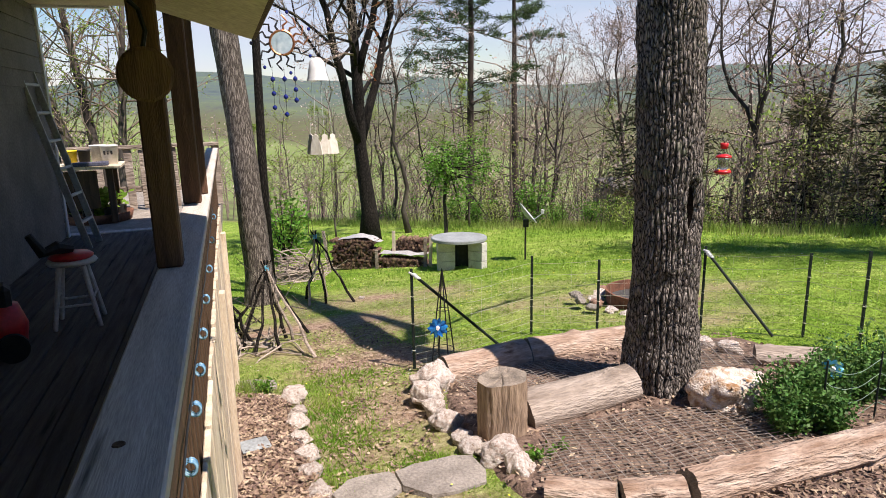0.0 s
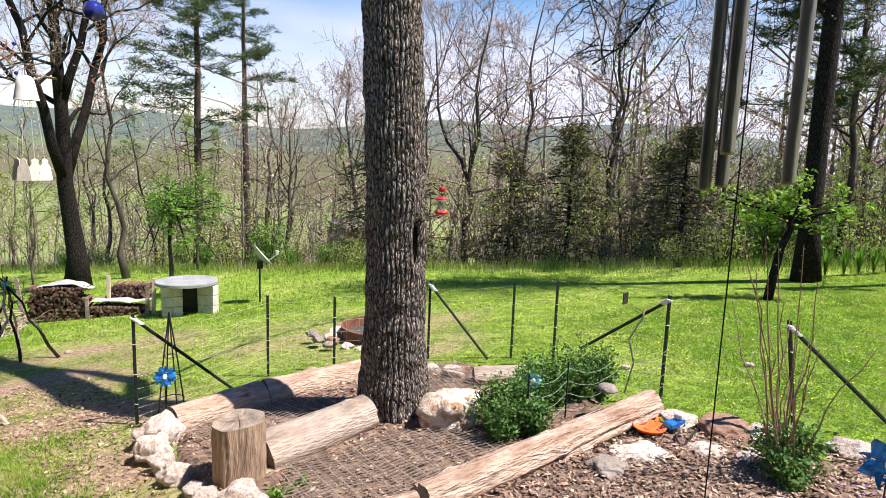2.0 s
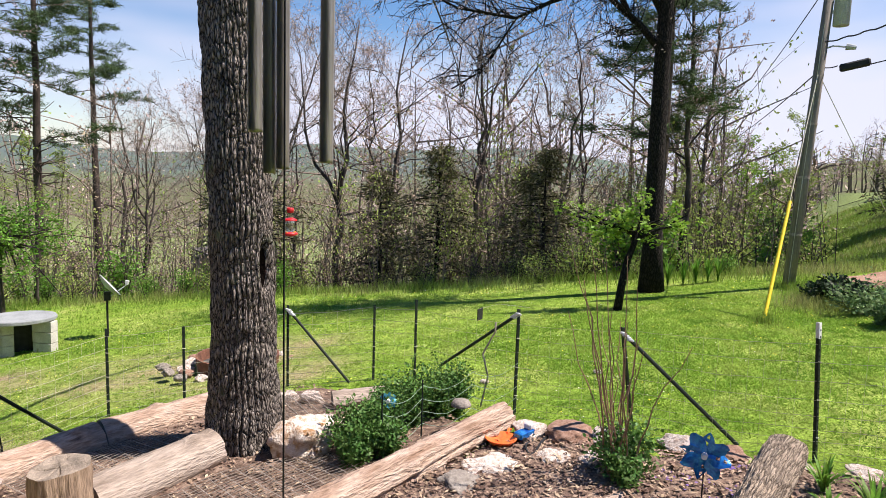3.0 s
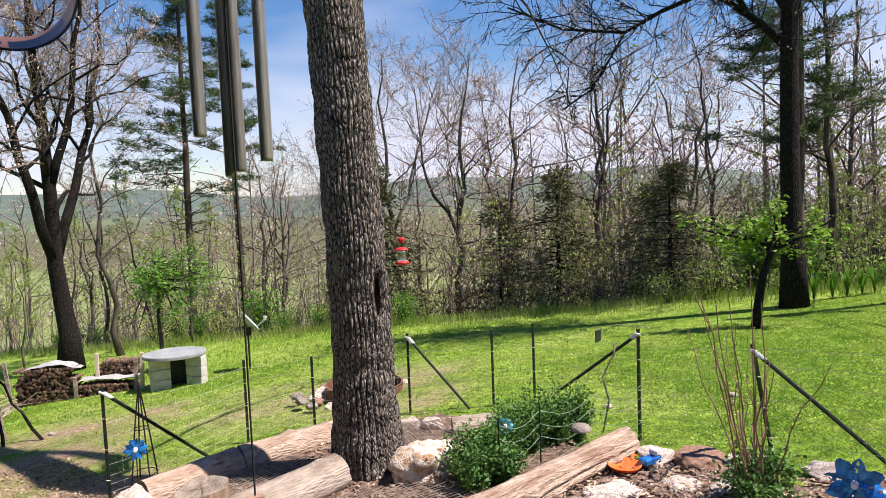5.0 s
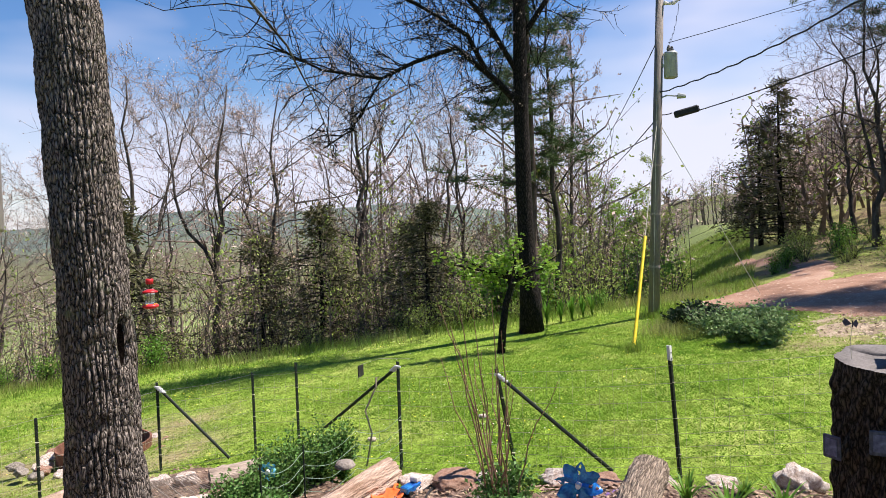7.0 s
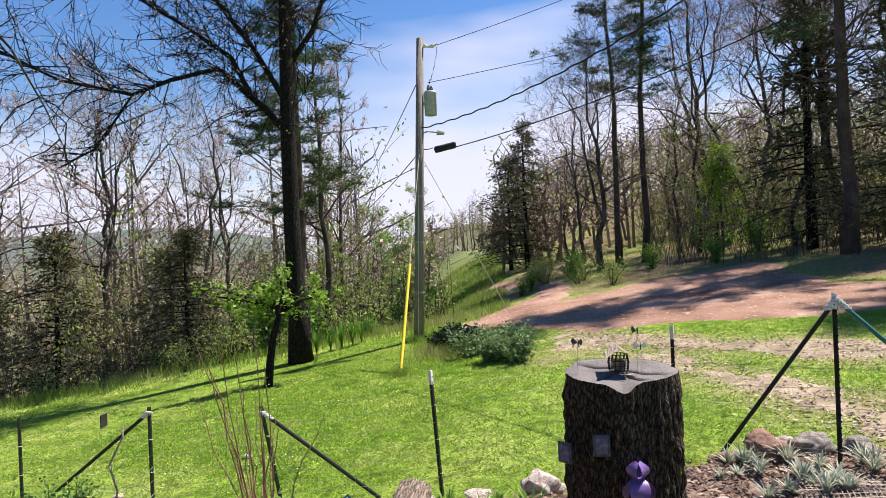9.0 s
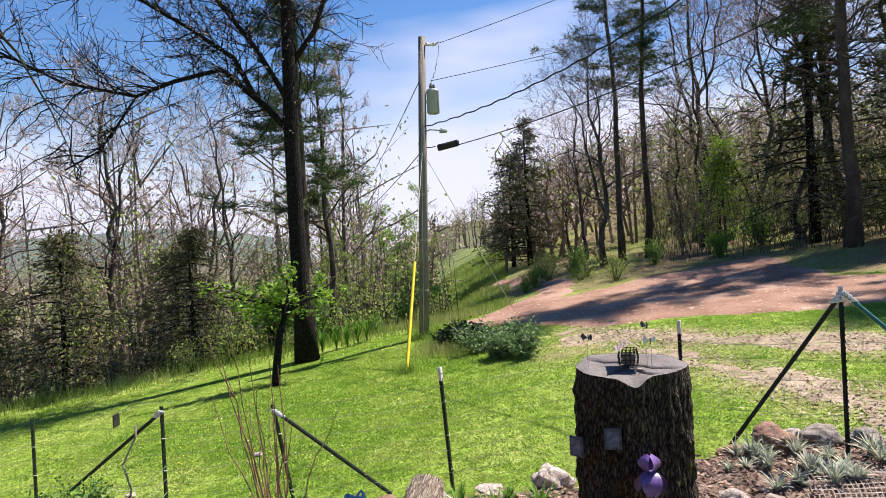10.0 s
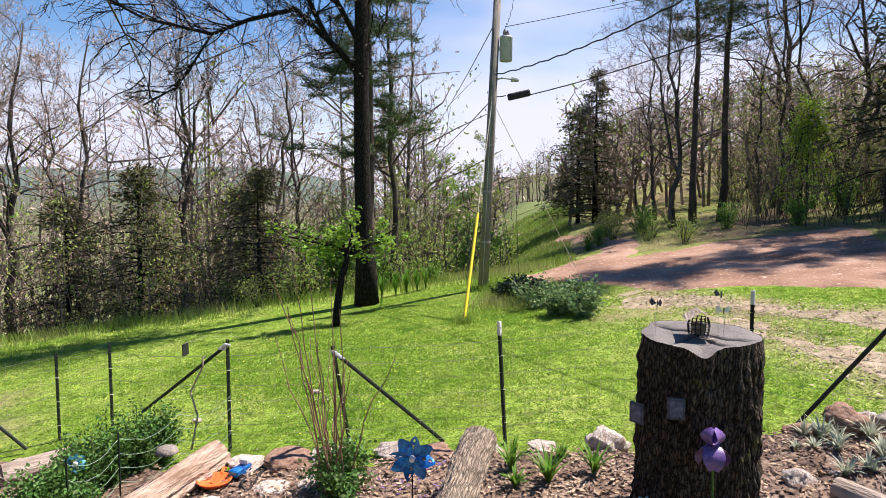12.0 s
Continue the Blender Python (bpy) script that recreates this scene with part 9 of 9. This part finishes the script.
def stool():
    root = porch_thing("stool", "white painted wooden stool with a red seat", "stool", (-0.98, 4.1, DECK), 20)
    part("seat", turned([(0.001, 0.44), (0.15, 0.44), (0.165, 0.455), (0.15, 0.475), (0.001, 0.478)]), M["white_paint"], root, smooth=True)
    part("cushion", turned([(0.001, 0.476), (0.13, 0.478), (0.145, 0.495), (0.12, 0.515), (0.001, 0.52)]), M["red"], root, "red seat pad", smooth=True)
    for i in range(4):
        a = i * math.pi / 2 + 0.5
        c, s = math.cos(a), math.sin(a)
        part("leg", Build().tube([(c * 0.2, s * 0.2, 0), (c * 0.10, s * 0.10, 0.45)], [0.015, 0.018], 8), M["white_paint"], root)
    for i in range(4):
        a, b_ = i * math.pi / 2 + 0.5, (i + 1) * math.pi / 2 + 0.5
        z = 0.16 + 0.05 * (i % 2)
        part("stretcher", Build().tube([(math.cos(a) * 0.165, math.sin(a) * 0.165, z), (math.cos(b_) * 0.165, math.sin(b_) * 0.165, z)], 0.009, 6), M["white_paint"], root)
    hat = porch_thing("black_tool", "black handled tool resting on the stool", "tool", (-1.05, 4.05, DECK + 0.52), 40)
    part("grip", Build().tube([(0.1, 0, 0.02), (0.0, 0, 0.05), (-0.1, 0, 0.03), (-0.16, 0.02, 0.16)], [0.03, 0.045, 0.04, 0.025], 8), M["black"], hat)
    bag = porch_thing("red_machine", "red and black garden machine on the deck", "machine", (-1.30, 3.55, DECK), 15)
    part("body", turned([(0.001, 0.05), (0.13, 0.06), (0.15, 0.2), (0.11, 0.33), (0.001, 0.36)]), M["red"], bag, smooth=True)
    part("motor", Build().slab((-0.1, -0.09, 0.3), (0.08, 0.09, 0.46), 0.03), M["black"], bag)
    for s in (-1, 1):
        part("wheel", Build().tube([(0.05, s * 0.14, 0.09), (0.05, s * 0.18, 0.09)], 0.09, 16), M["black"], bag)
    part("handle_bar", Build().tube([(-0.05, 0, 0.4), (-0.25, 0, 0.75), (-0.42, 0.0, 0.98), (-0.46, 0.12, 0.96)], 0.014, 6), M["red"], bag)
    crate = porch_thing("plastic_tote", "black plastic tote by the house wall", "tote", (-1.42, 2.2, DECK), 5)
    part("bin", Build().slab((-0.3, -0.4, 0), (0.25, 0.4, 0.42), 0.03), M["black"], crate)
    part("lid", Build().slab((-0.32, -0.42, 0.425), (0.27, 0.42, 0.47), 0.015), M["red"], crate, "red lid")


stool()


def patio_things():
    tab = porch_thing("work_table", "rough outdoor table with buckets on the patio", "table", (-2.0, 8.85, DECK), 3)
    part("table_top", Build().slab((-1.1, -0.35, 0.72), (0.75, 0.35, 0.76), 0.006), M["wood_pale"], tab)
    for x in (-1.0, 0.6):
        for yy in (-0.28, 0.28):
            part("leg", Build().slab((x - 0.04, yy - 0.04, 0), (x + 0.04, yy + 0.04, 0.72), 0.004), M["wood_dark"], tab)
    part("side_panel", Build().slab((-0.9, -0.30, 0.2), (0.45, -0.26, 0.70), 0.005), M["wood_dark"], tab)

    def pail(x, yy, r, tall, mat, label, turn=0):
        p = porch_thing("bucket", label, "bucket", (-2.0 + x, 8.85 + yy, DECK + 0.762), turn)
        part("pail", turned([(0.001, 0), (r * 0.85, 0.0), (r, tall), (r * 1.05, tall), (r * 1.05, tall - 0.02), (r * 0.95, tall - 0.015), (r * 0.82, 0.02), (0.001, 0.02)]), M[mat], p, smooth=True)
        return p

    pail(0.14, -0.05, 0.09, 0.20, "yellow", "yellow plastic bucket on the work table")
    pail(0.31, -0.05, 0.075, 0.20, "black", "black plastic pot on the work table")
    w = pail(0.61, -0.02, 0.11, 0.25, "white", "white plastic bucket with dark marks on the work table")
    for k in range(3):
        part("dark_mark", Build().slab((-0.055 + 0.042 * k, -0.112, 0.13), (-0.03 + 0.042 * k, -0.104, 0.18), 0.001), M["black"], w)
    pail(0.45, 0.12, 0.10, 0.25, "white_paint", "white plastic bucket on the work table")
    box = porch_thing("blue_tray", "dark blue tray lying on the work table", "tray", (-1.6, 8.60, DECK + 0.762), 6)
    part("tray", Build().slab((-0.22, -0.08, 0), (0.22, 0.08, 0.05), 0.008), M["plaque"], box)
    pl = porch_thing("planter", "round planter of bright green lettuce-like leaves", "planter", (-1.66, 9.0, DECK - 0.02), 0)
    part("tub", turned([(0.001, 0), (0.42, 0.0), (0.46, 0.12), (0.43, 0.12), (0.40, 0.09), (0.001, 0.09)], 30), M["rust"], pl, smooth=True)
    wood, leaves = shrub(31, 0.34, 0.36, 0.12, 420, 16, 0.2)
    ob = part("leaves", leaves, M["leaf_bright"], pl)
    ob.location = (0, 0, 0.08)
    ob["kind"] = "stuff"
    for k in range(7):
        a = k / 7 * 6.283
        q = part("pot", turned([(0.001, 0.08), (0.06, 0.08), (0.075, 0.2), (0.07, 0.2), (0.001, 0.17)]), M["black"], pl)
        q.location = (math.cos(a) * 0.3, math.sin(a) * 0.3, 0)
    ball = porch_thing("blue_pot", "glazed blue pot beside the far rail", "pot", (-0.35, 7.5, DECK), 0)
    part("jar", turned([(0.001, 0), (0.10, 0.0), (0.14, 0.15), (0.10, 0.28), (0.12, 0.30), (0.001, 0.27)]), M["blue"], ball, smooth=True)
    fen = porch_thing("picket_rail", "weathered grey picket rail at the end of the patio", "railing", (0, 9.75, 0), 0)
    part("top_rail", Build().slab((-5.5, -0.06, 2.40), (0.0, 0.06, 2.45), 0.005), M["log_grey"], fen)
    part("lower_rail", Build().slab((-5.5, 0.0, 1.75), (0.0, 0.04, 1.84), 0.005), M["log_grey"], fen)
    for k in range(27):
        part("picket", Build().slab((-5.45 + 0.205 * k, -0.03, 1.50), (-5.45 + 0.205 * k + 0.11, -0.005, 2.38 + 0.02 * (k % 3)), 0.004), M["log_grey"], fen)


patio_things()

# ---- hung ornaments ----


def hanging(name, label, at, top, category="ornament", turn=0.0):
    root = thing(name, label, category, at, turn)
    part("cord", Build().tube([(0, 0, 0), (0, 0, top - at[2])], 0.0012, 4), M["black"], root)
    return root


def wind_chime():
    x, y = 0.42, 0.262
    root = thing("wind_chime", "bronze tube wind chime hung from the eave", "wind chime", (x, y, 0))
    for dx, dy, z in ((0.025, -0.029, 2.951), (0.008, 0.026, 2.945), (-0.029, -0.012, 2.974), (0.0, 0.038, 2.941)):
        b = Build()
        n = 18
        a = np.linspace(0, 2 * np.pi, n, endpoint=False)
        k = np.arange(n)
        ring = np.column_stack([np.cos(a), np.sin(a), np.zeros(n)])
        rows = [ring * 0.0040 + (dx, dy, z + 0.02), ring * 0.0047 + (dx, dy, z), ring * 0.0055 + (dx, dy, z), ring * 0.0057 + (dx, dy, z + 0.003), ring * 0.0057 + (dx, dy, 3.42)]
        b.add(np.concatenate(rows), np.concatenate([np.stack([m * n + k, m * n + (k + 1) % n, (m + 1) * n + (k + 1) % n, (m + 1) * n + k], 1) for m in range(4)]))
        part("chime_tube", b, M["chime"], root, smooth=True)
        part("tube_cord", Build().tube([(dx, dy, 3.42), (dx * 1.0, dy * 1.0, 3.50)], 0.0008, 4), M["black"], root)
    part("top_disc", Build().tube([(0, 0, 3.50), (0, 0, 3.512)], 0.05, 24), M["wood_dark"], root)
    part("striker", Build().tube([(0, 0, 3.112), (0, 0, 3.115)], 0.011, 20), M["wood_dark"], root)
    part("clapper_cord", Build().tube([(0, 0, 3.50), (0, 0, 2.63)], 0.0009, 4), M["black"], root)
    part("sail", Build().slab((-0.009, -0.002, 2.58), (0.009, 0.002, 2.635), 0.002), M["stone_red"], root, "reddish wooden wind sail")
    part("hang_cord", Build().tube([(0, 0, 3.51), (0, 0, 3.75)], 0.0012, 4), M["black"], root)
    part("hook_arm", Build().tube([(0, 0, 3.75), (-0.05, -0.02, 3.80), (-0.45, -0.16, 3.66)], 0.006, 6), M["iron"], root)


wind_chime()


def bell():
    root = hanging("bell_chime", "white ceramic bell with pale cut-out figures hanging below", (-0.50, 2.75, 3.09), 3.75, "wind chime")
    part("bell", turned([(0.044, 0.0), (0.041, 0.012), (0.034, 0.05), (0.028, 0.078), (0.016, 0.09), (0.001, 0.092)], 24), M["white"], root, "white ceramic bell", smooth=True)
    for k, (dx, dy) in enumerate(((-0.045, 0.01), (-0.02, -0.02), (0.015, 0.0), (0.045, 0.015))):
        part("thread", Build().tube([(dx * 0.6, dy, 0.005), (dx, dy, -0.215)], 0.0006, 3), M["white"], root)
        b = Build()
        n = 9
        prof = [(0.0, -0.215), (0.012, -0.222), (0.011, -0.238), (0.02, -0.25), (0.027, -0.30), (-0.027, -0.30), (-0.02, -0.25), (-0.011, -0.238), (-0.012, -0.222)]
        turn = pose(dx, dy, 0, 0, 0, 25 * (k - 1.5))
        v = [turn @ Vector((u, s, z)) for s in (-0.002, 0.002) for u, z in prof]
        i = np.arange(n)
        b.add(np.array(v), np.stack([i, (i + 1) % n, n + (i + 1) % n, n + i], 1))
        b.f.append(np.array([(0, j, j + 1) for j in range(1, n - 1)] + [(n, n + j + 1, n + j) for j in range(1, n - 1)]))
        part("cutout", b, M["bone"], root, "pale cut-out shape")


bell()


def sun_ornament():
    root = hanging("sun_ornament", "wrought iron sun ornament with a glass disc and blue beads", (-0.67, 2.90, 3.255), 3.75, turn=8)
    part("disc", Build().tube([(0, -0.004, 0), (0, 0.004, 0)], 0.045, 28), M["silver_glass"], root, "pale blue glass disc")
    part("gold_rim", Build().tube([(math.cos(t) * 0.05, 0, math.sin(t) * 0.05) for t in np.linspace(0, 6.283, 30)], 0.006, 6, cap=False), M["copper"], root)
    for i in range(14):
        a = i / 14 * 6.283
        c, s = math.cos(a), math.sin(a)
        q = [(c * r - s * w, 0, s * r + c * w) for r, w in ((0.05, 0), (0.07, 0.008), (0.09, -0.008), (0.105, 0.01), (0.112, 0.02), (0.106, 0.026))]
        part("ray", Build().tube(q, [0.005, 0.005, 0.004, 0.004, 0.003, 0.002], 5), M["iron" if i % 14 > 3 else "copper"], root)
        if i % 2:
            p = part("bead", turned([(0.001, -0.008), (0.007, -0.004), (0.007, 0.004), (0.001, 0.008)], 10), M["blue_glass"], root, smooth=True)
            p.location = (c * 0.128, 0, s * 0.128)
    for dx, ln in ((0.045, 0.14), (-0.05, 0.17), (0.0, 0.20)):
        part("bead_string", Build().tube([(dx, 0, -0.10), (dx, 0, -0.10 - ln)], 0.001, 3), M["black"], root)
        for z in np.linspace(0.05, ln, 3):
            p = part("bead", turned([(0.001, -0.012), (0.010, -0.004), (0.010, 0.004), (0.001, 0.012)], 10), M["blue_glass"], root, smooth=True)
            p.location = (dx, 0, -0.10 - z)


sun_ornament()


def spiral():
    root = hanging("spiral_spinner", "copper spiral wind spinner under a blue glass ball", (-0.235, 2.39, 3.38), 3.75)
    p = part("glass_ball", turned([(0.001, -0.035), (0.025, -0.025), (0.035, 0), (0.025, 0.025), (0.001, 0.035)], 20), M["blue_glass"], root, smooth=True)
    t = np.linspace(0, 5 * 6.283, 120)
    r = 0.03 - 0.0002 * np.arange(120)
    v = np.concatenate([np.column_stack([np.cos(t) * (r + s), np.sin(t) * (r + s), -0.04 - t * 0.0085]) for s in (-0.004, 0.004)])
    k = np.arange(119)
    part("spiral_strip", Build().add(v, np.stack([k, k + 1, 120 + k + 1, 120 + k], 1)), M["copper"], root, "twisted copper strip", smooth=True)


spiral()


def ring_spinner():
    root = hanging("ring_spinner", "curved bronze ring spinner with a blue glass ball", (0.04, 1.52, 3.48), 3.9)
    root.rotation_euler = (math.radians(28), 0, math.radians(12))
    n = 50
    t = np.linspace(-0.3, 4.6, n)
    w = 0.030 + 0.022 * np.sin((t + 0.3) / 4.9 * np.pi)
    v = np.concatenate([np.column_stack([np.cos(t + 2.6) * 0.15, s * w * 1.0, np.sin(t + 2.6) * 0.15]) for s in (-1, 1)])
    k = np.arange(n - 1)
    part("ring_band", Build().add(np.concatenate([v, v * (0.96, 1, 0.96)]), np.concatenate([np.stack([k, k + 1, n + k + 1, n + k], 1), np.stack([2 * n + k, 3 * n + k, 3 * n + k + 1, 2 * n + k + 1], 1)])), M["brown_metal"], root, smooth=True)
    part("glass_ball", turned([(0.001, -0.035), (0.025, -0.025), (0.035, 0), (0.025, 0.025), (0.001, 0.035)], 20), M["blue_glass"], root, smooth=True)


ring_spinner()
